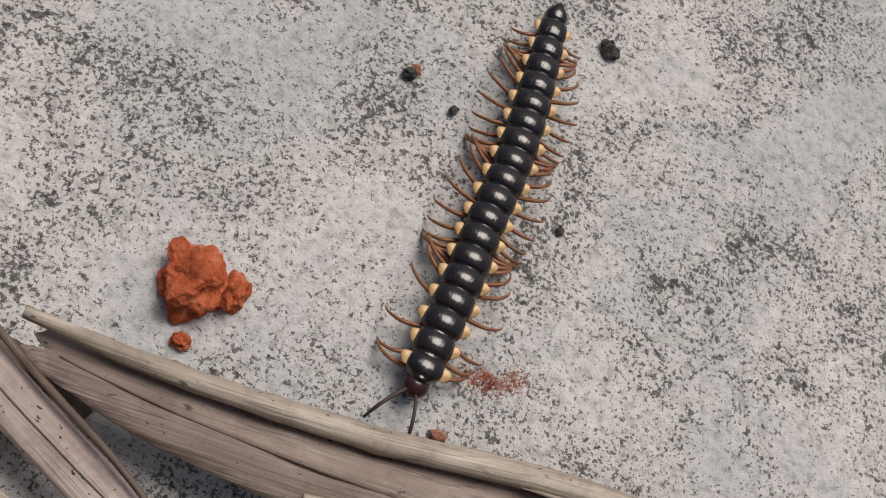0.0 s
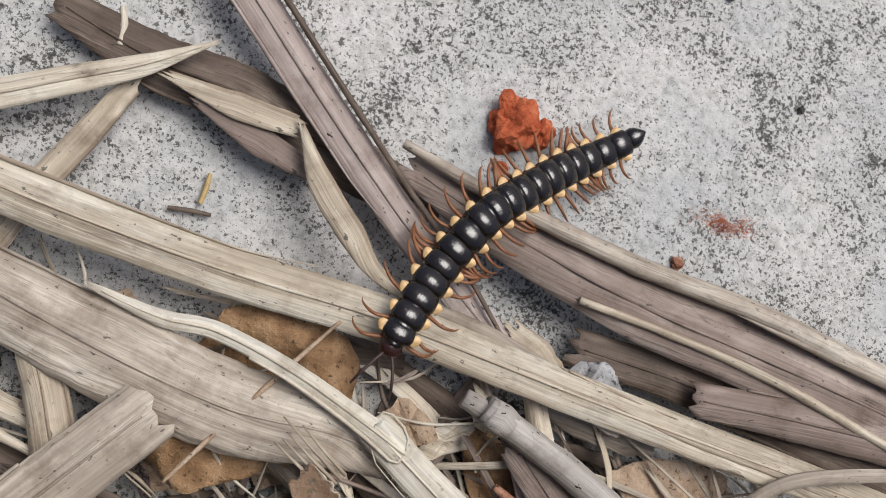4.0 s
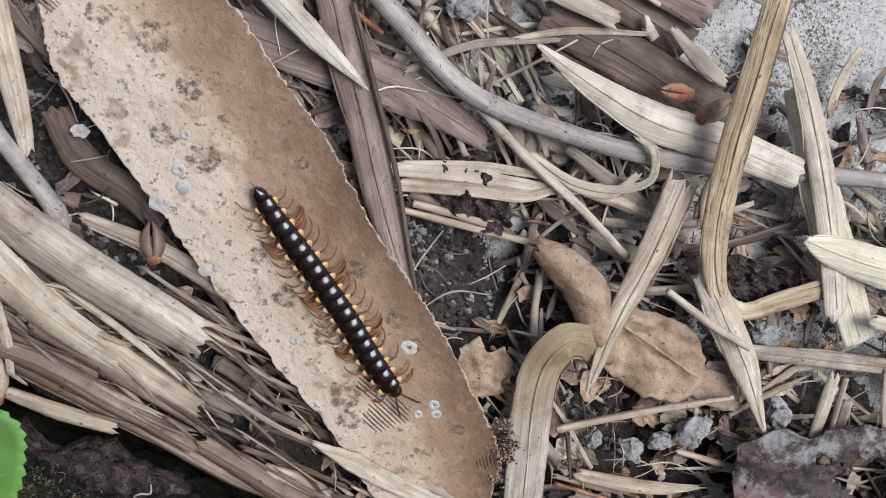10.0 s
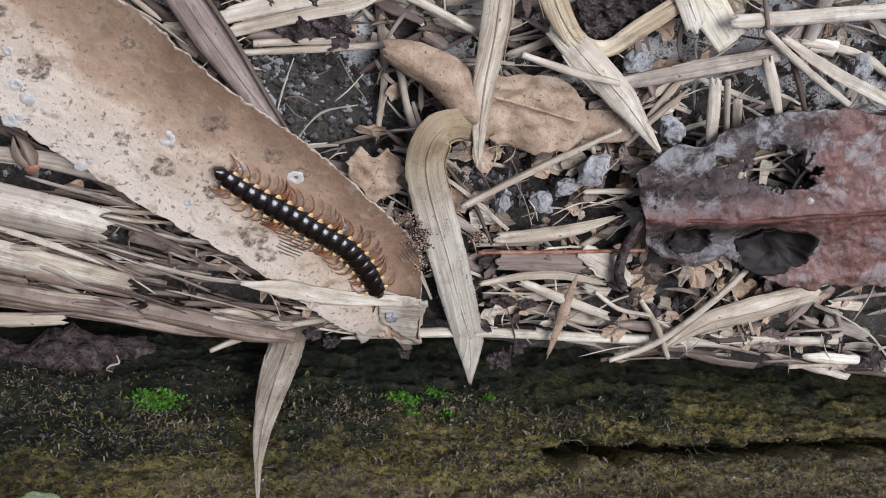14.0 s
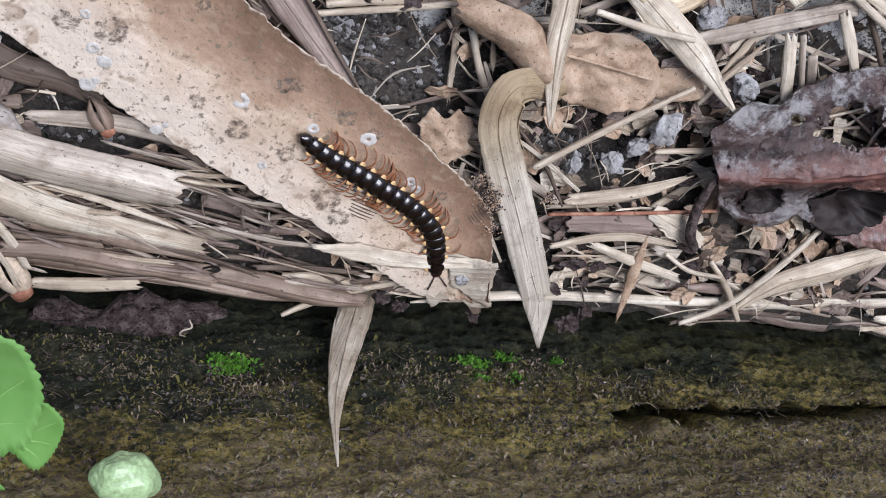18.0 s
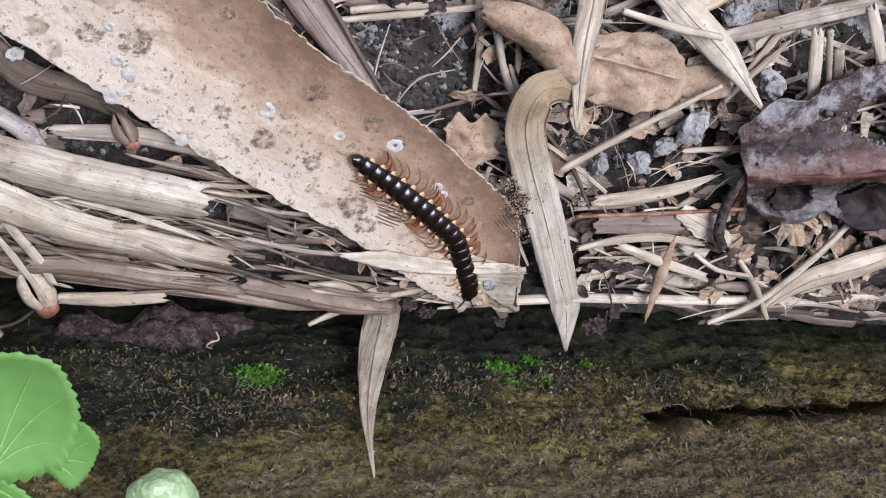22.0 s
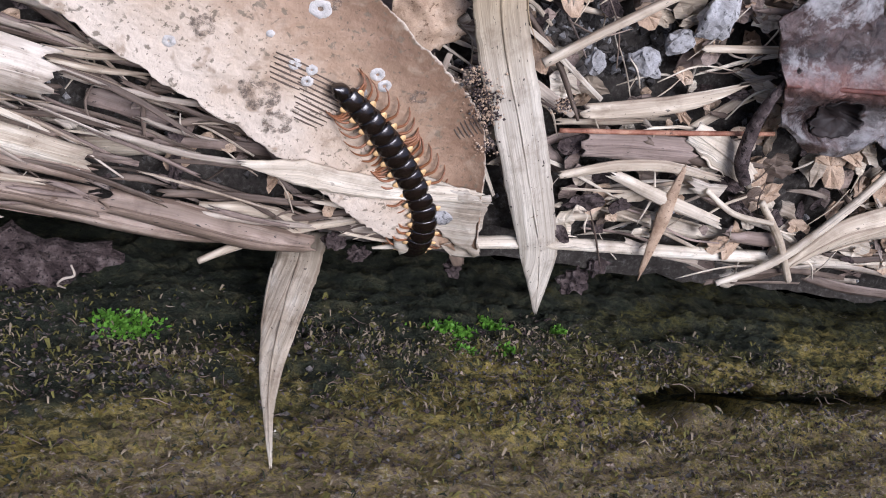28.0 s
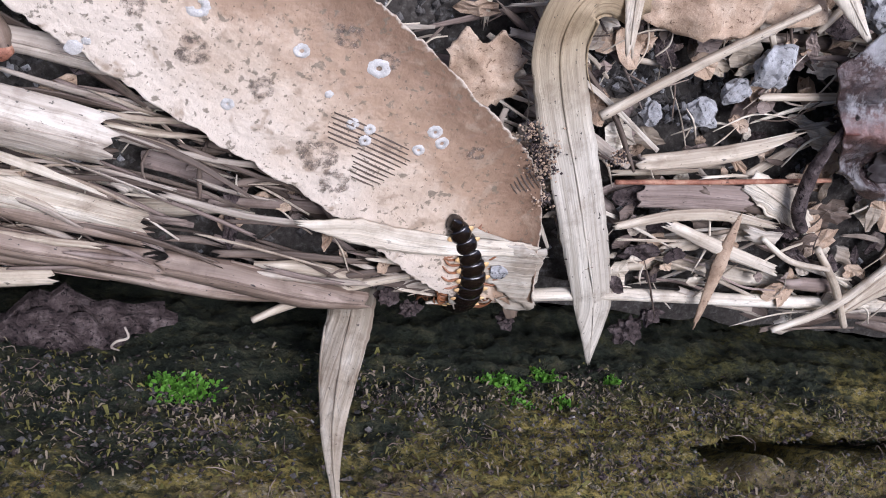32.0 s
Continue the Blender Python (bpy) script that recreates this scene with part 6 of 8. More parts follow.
TUFTS = [
    ((-68.6, 50.5, 4.8), (-63.8, 48.6, 5.0), 5, 0.42),
    ((-73.1, 39.4, 3.6), (-68.5, 37.7, 4.2), 9, 0.36),
    ((-68.5, 44.8, 3.8), (-66.3, 44.5, 4.4), 5, 0.4),
]
CRUMBS = [
    (-2.1, 15.3, 2.4, 0.6),
    (-0.9, 13.6, 2.4, 0.45),
    (-0.2, 10.4, 2.0, 0.5),
    (-2.6, 16.8, 2.4, 0.35),
    (17.6, -7.1, -4.0, 1.6),
    (19.1, -4.4, -3.0, 1.2),
    (2.8, -7.3, -4.0, 1.0),
    (-11.2, -5.0, -3.0, 1.1),
    (-8.1, -6.9, -4.0, 1.0),
    (-13.4, -2.6, -2.0, 0.8),
    (-53.1, -11.5, -3.6, 0.7),
    (-43.3, -10.5, -3.4, 0.8),
    (-35.4, -9.7, -3.4, 0.6),
]


# ---- spots on the tan leaf ----
LEAF_TOP = np.array([v.co for v in tan_leaf.data.vertices])[:LEAF_N * LEAF_M] * 1000


def leaf_height(x, y):
    d = (LEAF_TOP[:, 0] - x) ** 2 + (LEAF_TOP[:, 1] - y) ** 2
    return float(LEAF_TOP[d.argmin(), 2])


def on_leaf(x, y, gap=0.45):
    return float(((LEAF_TOP[:, 0] - x) ** 2 + (LEAF_TOP[:, 1] - y) ** 2).min()) < gap * gap


def ring_spot(x, y, outer, hole, seed):
    """A pale lichen crust: an uneven ring round bare leaf, often broken open, or a solid crumb."""
    rng = random.Random(seed)
    n, verts, faces, hole = 26, [], [], 0.45 * hole
    prof = [(1.0, 0.0), (0.9, 0.07), (hole * 0.5 + 0.5, 0.11), (hole * 1.08, 0.06), (hole, 0.0)] if hole else [(1.0, 0.0), (0.85, 0.08), (0.5, 0.12), (0.02, 0.13)]
    start, gap = rng.uniform(0, n), (7 if outer > 0.95 and hole > 0.25 else 0)
    for r, h in prof:
        for i in range(n):
            a = 2 * math.pi * i / n
            k = outer * r * (1 + 0.14 * noise.noise((math.cos(a) * 1.5, math.sin(a) * 1.5, seed)) + 0.12 * noise.noise((math.cos(a) * 5, math.sin(a) * 5, seed)))
            px, py = x + k * math.cos(a), y + k * math.sin(a) * 0.9
            verts.append((px, py, leaf_height(px, py) + h + 0.02))
    for j in range(len(prof) - 1):
        for i in range(n):
            if (i - start) % n >= gap:
                faces.append((j * n + i, j * n + (i + 1) % n, (j + 1) * n + (i + 1) % n, (j + 1) * n + i))
    part("lichen_spot", mesh_from("lichen_spot", verts, faces, "lichen_white"), tan_leaf, "small white lichen ring")


def mould_patch(x, y, size, seed):
    """A thin blotch of grey-brown mould that follows the leaf."""
    verts, uvs, n, rings = [], [], 28, 6
    for k in range(rings + 1):
        for i in range(n):
            a = 6.283 * i / n
            r = 1.25 * size * k / rings * (1 + 0.3 * noise.noise((math.cos(a) * 1.4, math.sin(a) * 1.4, seed)))
            px, py = x + r * math.cos(a), y + r * math.sin(a) * 0.85
            verts.append((px, py, leaf_height(px, py) + 0.03 if on_leaf(px, py) else -9))
            uvs.append((k / rings, i / n))
    faces = [(k * n + i, (k + 1) * n + i, (k + 1) * n + (i + 1) % n, k * n + (i + 1) % n) for k in range(rings) for i in range(n)]
    faces = [f for f in faces if min(verts[q][2] for q in f) > -8]
    part("mould_patch", mesh_from("mould_patch", verts, faces, "mould_film", uvs), tan_leaf, "blotch of dark mould")


for k, (x, y, r, hole) in enumerate(SPOTS):
    ring_spot(x, y, r, hole, k * 3.7)
for k, (x, y, r) in enumerate(MOULD):
    mould_patch(x, y, r, k)


# torn pale layer at the tip, and bare fibres where the skin is gone
v, f, uv = sheet(TEAR, [0.5, 2.6, 2.4, 1.8, 1.4], 0.06, 0.2, random.Random(5), 0.22, 40, 9, 0, (0.5, 1.2))
part("torn_layer", mesh_from("torn_layer", v, f, "straw_cream", uv), tan_leaf, "torn pale inner layer")
flap = [(-13.4, 4.2), (-9.9, 0.2), (-8.6, -1.6), (-7.0, -1.0), (-4.9, -4.2), (-3.2, -2.6), (-0.7, -2.2), (0.6, -3.6), (3.0, -2.8), (1.8, 3.9), (-2, 5.5), (-8, 6)]
ob = blob_sheet("torn_tip", "", "straw_cream", flap, 0.9, 0.3, 0.2, "", 44, 9, (0, 0.25), 0.2, 0.3)
ob.parent = tan_leaf
tagged(ob, "ragged pale tip below the torn layer")
corner = [(-4.5, 4.5), (-1.8, 5.0), (0.2, 4.6), (2.0, 3.4), (1.5, 1.2), (2.4, -0.9), (3.4, -2.9), (0.7, -1.9), (-1.9, -0.5), (-4.0, 1.3)]
ob = blob_sheet("fibrous_corner", "", "straw_cream", corner, 1.7, 0.25, 0.2, "", 46, 9, (0, 0.22), 0.16, 0.5)
ob.parent = tan_leaf
tagged(ob, "frayed whitish corner of bare fibres")
ob = blob_sheet("wet_fleck", "", "pebble_grey", [(-3.3, 2.3), (-2.3, 2.5), (-1.3, 1.7), (-1.9, 0.9), (-2.9, 1.0)], 2.05, 0.2, 0.15, "", 47, 5, (0, 0.22), 0.1, 1.2)
ob.parent = tan_leaf
tagged(ob, "small grey flake stuck to the corner")
for x0, y0, ang, long, rows, gap in FIBRES:
    for k in range(rows):
        off = (k - rows / 2) * gap
        c, s = math.cos(ang), math.sin(ang)
        half = long * (0.5 + 0.4 * math.cos((k - rows / 2) / rows * 2.4) + 0.35 * noise.noise((k * 1.3, x0, 2))) * 0.5
        pts = []
        for u in (-half, 0, half):
            x, y = x0 + u * c - off * s, y0 + u * s + off * c
            pts.append((x, y, leaf_height(x, y) + 0.03))
        v, f, uv = tube(pts, [0.06, 0.11, 0.05], random.Random(k), 8, 5, 0.1)
        part("fibre", mesh_from("fibre", v, f, "straw_brown", uv), tan_leaf)


# frayed ends of fibre at the leaf's base
for a, b_, count, gap in TUFTS:
    tuft = tagged(new("fibre_tuft"), "frayed pale fibres at the base of the tan leaf", "fibre tuft", "frayed fibre tufts")
    d = np.array(b_) - np.array(a)
    across = np.array((-d[1], d[0], 0)) / np.linalg.norm(d[:2])
    rng = random.Random(count)
    for k in range(count):
        o = across * (k - count / 2) * gap
        p0 = np.array(a) + o * 1.25 + d * rng.uniform(-0.12, 0.15)
        v, f, uv = tube([p0, p0 * 0.5 + (np.array(b_) + o) * 0.5 + np.array((0, 0, 0.15)), np.array(b_) + o], [0.06, 0.13, 0.13], rng, 10, 6, 0.08)
        part("strand", mesh_from("strand", v, f, "straw_pale", uv), tuft)


# ---- red clay, stones and seeds ----
def clay(x, y, size, seed, name="clay_crumb"):
    return clod(name, "brick-red crumbly clay lump on pale concrete", "clay_red", (x, y, -3.3 + size[2] * 0.4), size, seed, "clay lump", "red clay crumbs", 0.3, 1.8, 4)


for x, y, size, seed in CLAY:
    clay(x, y, size, seed)
rng = random.Random(8)
verts, faces = [], []
for k in range(2200):
    x = POWDER[0] + rng.gauss(0, 1.3)
    y = POWDER[1] + 0.25 * (x - POWDER[0]) + rng.gauss(0, 0.5) + 0.5 * noise.noise((x * 1.3, 0, 3))
    s, b0 = rng.uniform(0.02, 0.06), len(verts)
    z = slab_height(x, y) - 0.01
    verts += [(x - s, y - s, z), (x + s, y - s * 0.6, z), (x + s * 0.3, y + s, z), (x, y, z + 0.05 + s * 0.6)]
    faces += [(b0, b0 + 1, b0 + 3), (b0 + 1, b0 + 2, b0 + 3), (b0 + 2, b0, b0 + 3)]
tagged(new("clay_powder", mesh_from("clay_powder", verts, faces, "clay_dust", smooth=False)), "smear of red clay powder on concrete", "clay powder", kind="stuff")

for k, (x, y, z, r, mat) in enumerate(STONES):
    clod("pebble" if mat == "pebble_grey" else "grain", "grey gritty pebble in the litter" if mat == "pebble_grey" else "small pale grain lying in the litter", mat, (x, y, z), (r, r * 0.8, r * 0.65), k * 5.1 + 2, "pebble", "pebbles in the litter", 0.3, 1.6, 3, k * 67 % 360)


for k, (x, y, z, r) in enumerate(CRUMBS):
    clod("soil_crumb", "dark crumbly soil lump in the litter", "bark_dark", (x, y, z), (r, r * 0.85, r * 0.7), k * 3.3 + 1, "soil crumb", "soil crumbs", 0.45, 2.2, 3, k * 49 % 360)


def bud(x, y, z, turn, size, label, scales="bud_scale"):
    """A split dry bud: two pale scales round a red-brown base."""
    base = tagged(new("dry_bud"), label, "bud")
    base.matrix_world = pose(x * MM, y * MM, z * MM, 0, 0, turn)
    for side in (1, -1):
        line = [(0, 0.22 * side * size, 0), (size * 0.9, 0.46 * side * size, 0.3 * size), (size * 1.9, 0.44 * side * size, 0.35 * size), (size * 2.9, 0.12 * side * size, 0.2 * size)]
        v, f, uv = sheet(line, [0.8 * size, 1.05 * size, 0.85 * size, 0.1 * size], 0.25, 0.1, random.Random(3), 0.04, 18, 9, 35 * side)
        part("bud_scale", mesh_from("bud_scale", v, f, scales, uv), base, "papery scale")
    part("bud_base", lump_mesh("bud_base", (0.5 * size, 0.6 * size, 0.45 * size), "seed_red", 3.3, 0.12), base, "red-brown knob")


for b_ in BUDS:
    bud(*b_)


# ---- the green plant ----
FOOT = np.array(STALKS[0][0][0][:2])
plain("vein_green", (0.30, 0.52, 0.17), 0.5, 0.3)


def green_leaflet(rim, z, tilt, parent, seed, label=""):
    """A toothed leaflet: rim corners in mm, filled and gently cupped, with a raised midrib."""
    r = glide(list(rim) + [rim[0]], 97)[:-1]
    mid, n, rings, verts = r.mean(0), 96, 8, []
    for k in range(rings + 1):
        s = k / rings
        for i, p in enumerate(r):
            tooth = 1 + (0.03 * (i % 3) + 0.015 * noise.noise((i * 0.3, 0, seed))) * (s > 0.99)
            q = mid + (p - mid) * 1.08 * s * tooth
            h = 0.035 * ((q - mid) ** 2).sum() + 0.15 * noise.noise((q[0] * 0.5, q[1] * 0.5, seed))
            verts.append((q[0], q[1], z + h + tilt[0] * (q[0] - mid[0]) + tilt[1] * (q[1] - mid[1])))
    base = len(verts)
    verts += [(x, y, zz - 0.18) for x, y, zz in verts]
    faces = []
    for k in range(rings):
        for i in range(n):
            j = (i + 1) % n
            a, b2, c2, d = k * n + i, k * n + j, (k + 1) * n + j, (k + 1) * n + i
            faces += [(a, d, c2, b2), (base + a, base + b2, base + c2, base + d)]
    o = rings * n
    faces += [(o + i, base + o + i, base + o + (i + 1) % n, o + (i + 1) % n) for i in range(n)]
    leaf = part("leaflet", mesh_from("leaflet", verts, faces, "leaf_green"), parent, label)
    # veins fan out from the foot
    foot = min(range(n), key=lambda i: (r[i] - FOOT) @ (r[i] - FOOT))
    for step in (0, 14, -14, 26, -26):
        tip = r[(foot + n // 2 + step) % n]
        pts = []
        for u in (0.04, 0.35, 0.65, 0.9):
            q = r[foot] * (1 - u) + tip * u + (mid - (r[foot] + tip) / 2) * 0.5 * u * (1 - u)
            pts.append((q[0], q[1], z + 0.035 * ((q - mid) ** 2).sum() + 0.05 + tilt[0] * (q[0] - mid[0]) + tilt[1] * (q[1] - mid[1])))
        v, f, uv = tube(pts, [0.12, 0.09, 0.06, 0.02], random.Random(1), 14, 6, 0.02)
        part("vein", mesh_from("vein", v, f, "vein_green", uv), leaf, "pale vein")
    return leaf


plant = tagged(new("green_plant"), "small plant with pale green toothed leaflets by the wall", "plant")
for k, (rim, z, tilt) in enumerate(LEAFLETS):
    green_leaflet(rim, z, tilt, plant, k * 2.3)
for line, rad in STALKS:
    v, f, uv = tube(line, rad, random.Random(2), 24, 8, 0.03)
    part("stalk", mesh_from("stalk", v, f, "leaf_green", uv), plant)
bud_ob = part("flower_bud", lump_mesh("flower_bud", (3.3, 2.9, 2.6), "bud_green", 2.2, 0.1, 1.5, 4, 1.0, -0.9), plant, "pale green closed bud")
bud_ob.location = tuple(v * MM for v in PLANT_BUD)


# ---- moss and crumbs on the wall ----
def moss_tuft(x, z, wide, high, count, seed):
    """A cushion of tiny bright leaves on the wall's face."""
    rng, verts, faces = random.Random(seed), [], []
    for k in range(count):
        cx, cz = x + rng.gauss(0, wide), z + rng.gauss(0, high)
        cy = -12.2 + 0.13 * (cz - 5) + wall_bulge(cx, cz)
        cx, cz = cx + 0.35 * noise.noise((cx * 2, cz * 2, seed)), cz + 0.35 * noise.noise((cx * 2, cz * 2, seed + 5))
        a, t, s = rng.uniform(0, 6.28), rng.uniform(0.1, 1.3), rng.uniform(0.3, 0.85)
        d = Vector((math.cos(a) * math.sin(t), math.cos(t), math.sin(a) * math.sin(t) + 0.35)).normalized()
        w = d.cross(Vector((rng.uniform(-1, 1), rng.uniform(-1, 1), rng.uniform(-1, 1)))).normalized() * s * 0.28
        p, b0 = Vector((cx, cy - 0.05, cz)), len(verts)
        verts += [tuple(p - w * 0.4), tuple(p + w * 0.4), tuple(p + d * s * 0.55 + w), tuple(p + d * s * 0.55 - w), tuple(p + d * s)]
        faces += [(b0, b0 + 1, b0 + 2, b0 + 3), (b0 + 3, b0 + 2, b0 + 4)]
    tagged(new("moss_tuft", mesh_from("moss_tuft", verts, faces, "moss_green")), "bright green moss tuft on the damp wall", "moss", "moss tufts", "stuff")


for k, m_ in enumerate(MOSS):
    moss_tuft(*m_, k)


def wall_crumbs():
    """Tiny crumbs, and short rootlets stuck to the wall's face."""
    rng = random.Random(17)
    sets = {"grit_dark": ([], []), "mould_grey": ([], []), "lichen_white": ([], []), "bark_dark": ([], [])}
    spots = [(rng.uniform(-60, 70), rng.triangular(-4, 34, 12), rng.uniform(1.5, 5)) for _ in range(60)]
    for k in range(6500):
        x, z = rng.uniform(-70, 80), rng.triangular(-8, 50, 10)
        if rng.random() < 0.6:
            cx, cz, cr = rng.choice(spots)
            x, z = cx + rng.gauss(0, cr), cz + rng.gauss(0, cr * 0.6)
        if crevice(x, z) > 0.1:
            continue
        y = -12.2 + 0.13 * (z - 5) + wall_bulge(x, z)
        mat = rng.choices(list(sets), (6, 0.6, 0.05, 6))[0]
        verts, faces = sets[mat]
        s = rng.uniform(0.08, 0.26) * (1.9 if rng.random() < 0.08 and mat != "lichen_white" else 1)
        p, b0 = Vector((x, y, z)), len(verts)
        axes = (Vector((1, 0, 0)), Vector((-1, 0, 0)), Vector((0, 0.8, 0)), Vector((0, -0.8, 0)), Vector((0, 0, 1)), Vector((0, 0, -1)))
        verts += [tuple(p + (q + Vector((rng.uniform(-0.4, 0.4), rng.uniform(-0.3, 0.3), rng.uniform(-0.4, 0.4)))) * s) for q in axes]
        faces += [tuple(b0 + i for i in q) for q in ((0, 2, 4), (2, 1, 4), (1, 3, 4), (3, 0, 4), (2, 0, 5), (1, 2, 5), (3, 1, 5), (0, 3, 5))]
    for mat, (verts, faces) in sets.items():
        tagged(new("wall_crumbs", mesh_from("wall_crumbs", verts, faces, mat, smooth=False)), "loose crumbs and grit on the damp wall", "crumbs", kind="stuff")
    verts, faces = [], []
    for k in range(420):
        x, z = rng.uniform(-65, 75), rng.triangular(-6, 45, 8)
        a, long = rng.uniform(0, 6.28), rng.uniform(0.6, 2.4)
        pts = []
        for u in (-0.5, 0.0, 0.5):
            bend = rng.uniform(-0.25, 0.25) * long
            px, pz = x + u * long * math.cos(a) - bend * math.sin(a), z + u * long * math.sin(a) + bend * math.cos(a)
            pts.append((px, -12.2 + 0.13 * (pz - 5) + wall_bulge(px, pz) + 0.12, pz))
        v, f, uv = tube(pts, [0.03, 0.07, 0.03], rng, 6, 4, 0.1)
        b0 = len(verts)
        verts.extend(map(tuple, v))
        faces.extend(tuple(i + b0 for i in q) for q in f)
    tagged(new("rootlets", mesh_from("rootlets", verts, faces, "straw_brown")), "short thin rootlets on the damp wall", "rootlets", kind="stuff")


wall_crumbs()


def wall_flakes():
    """Curled dead moss leaves, lichen flakes and olive cushions that roughen the wall."""
    rng = random.Random(29)
    sets = {k: ([], []) for k in ("flake_tan", "moss_olive", "moss_black", "bark_dark")}
    hubs = [(-50, 3), (-44, 8), (-30, 9), (-27, 12), (-12, 3), (-5, 5), (4, 3), (11, 2), (14, -2), (18, 3), (24, 5), (30, 4), (34, 17), (20, 20), (8, 17), (45, 3), (52, 8)]
    for k in range(20000):
        if k % 9 < 2:
            cx, cz = rng.choice(hubs)
            x, z, mat = cx + rng.gauss(0, 2.4), cz + rng.gauss(0, 1.7), rng.choices(list(sets), (7, 3, 3, 5))[0]
        else:
            x, z = rng.uniform(-62, 72), rng.triangular(-8, 46, 12)
            thick = noise.noise((x * 0.09, z * 0.15, 21))
            mat = rng.choices(list(sets), (max(0.3, 0.8 + 5 * thick + 0.05 * z), 8, 4, 1.5))[0]
            if thick < -0.12 and rng.random() < 0.7:
                continue
        if crevice(x, z) > 0.1:
            continue
        V, F = sets[mat]
        size = rng.uniform(0.25, 0.8) * (1.5 if rng.random() < 0.06 else 1.0)
        y = -12.2 + 0.13 * (z - 5) + wall_bulge(x, z)
        p = Vector((x, y, z))
        a, lift = rng.uniform(0, 6.28), rng.uniform(0.0, 0.7)
        d = Vector((math.cos(a), 0.0, math.sin(a)))
        w = Vector((-math.sin(a), rng.uniform(-0.5, 0.5), math.cos(a))) * size * rng.uniform(0.07, 0.2)
        out = Vector((0, 1, 0))
        mid, tip = p + d * size * 0.55 + out * size * lift, p + d * size + out * size * rng.uniform(-0.3, 0.9) * lift
        b0 = len(V)
        V += [tuple(q) for q in (p - w * 0.6 - out * 0.05, p + w * 0.6 - out * 0.05, mid + w, mid - w, tip + w * 0.35, tip - w * 0.35)]
        F += [(b0, b0 + 1, b0 + 2, b0 + 3), (b0 + 3, b0 + 2, b0 + 4, b0 + 5)]
    names = {"flake_tan": "pale curled lichen and dead moss flakes on the wall", "moss_olive": "olive moss leaves on the damp wall", "moss_black": "black-green moss film flakes on the wall", "bark_dark": "dark rotten crumbs on the wall"}
    for mat, (V, F) in sets.items():
        tagged(new("wall_growth", mesh_from("wall_growth", V, F, mat)), names[mat], "moss", kind="stuff")


wall_flakes()


# ---- the fine litter ----
def litter_edge(x):
    """The y up to which litter covers the slab."""
    return float(np.interp(x, (-130, -95, -78, -62, -45, -20, 5, 40, 90), (58, 54, 56, 60, 61, 64, 74, 92, 110)))


BARE = [(39, 18, 8, 4), (52, 19, 9, 5), (-17.5, 29, 8, 5), (-21.5, 32.5, 3.5, 3), (7, 22, 3.5, 2.6), (14.5, 20, 4.5, 3.2), (-85, 19.5, 7, 4.5), (-74, 15.5, 5, 3), (-99, 31, 6, 4), (-60, 25, 6, 4.5), (16, 8, 4, 2), (-52, 16, 6, 4), (-43, 9, 5, 3.5), (-68, 21, 5, 4)]


def bare(x, y):
    """Gaps in the litter, where gritty ground shows."""
    return any(((x - a) / r) ** 2 + ((y - b0) / q) ** 2 < 1 for a, b0, r, q in BARE)


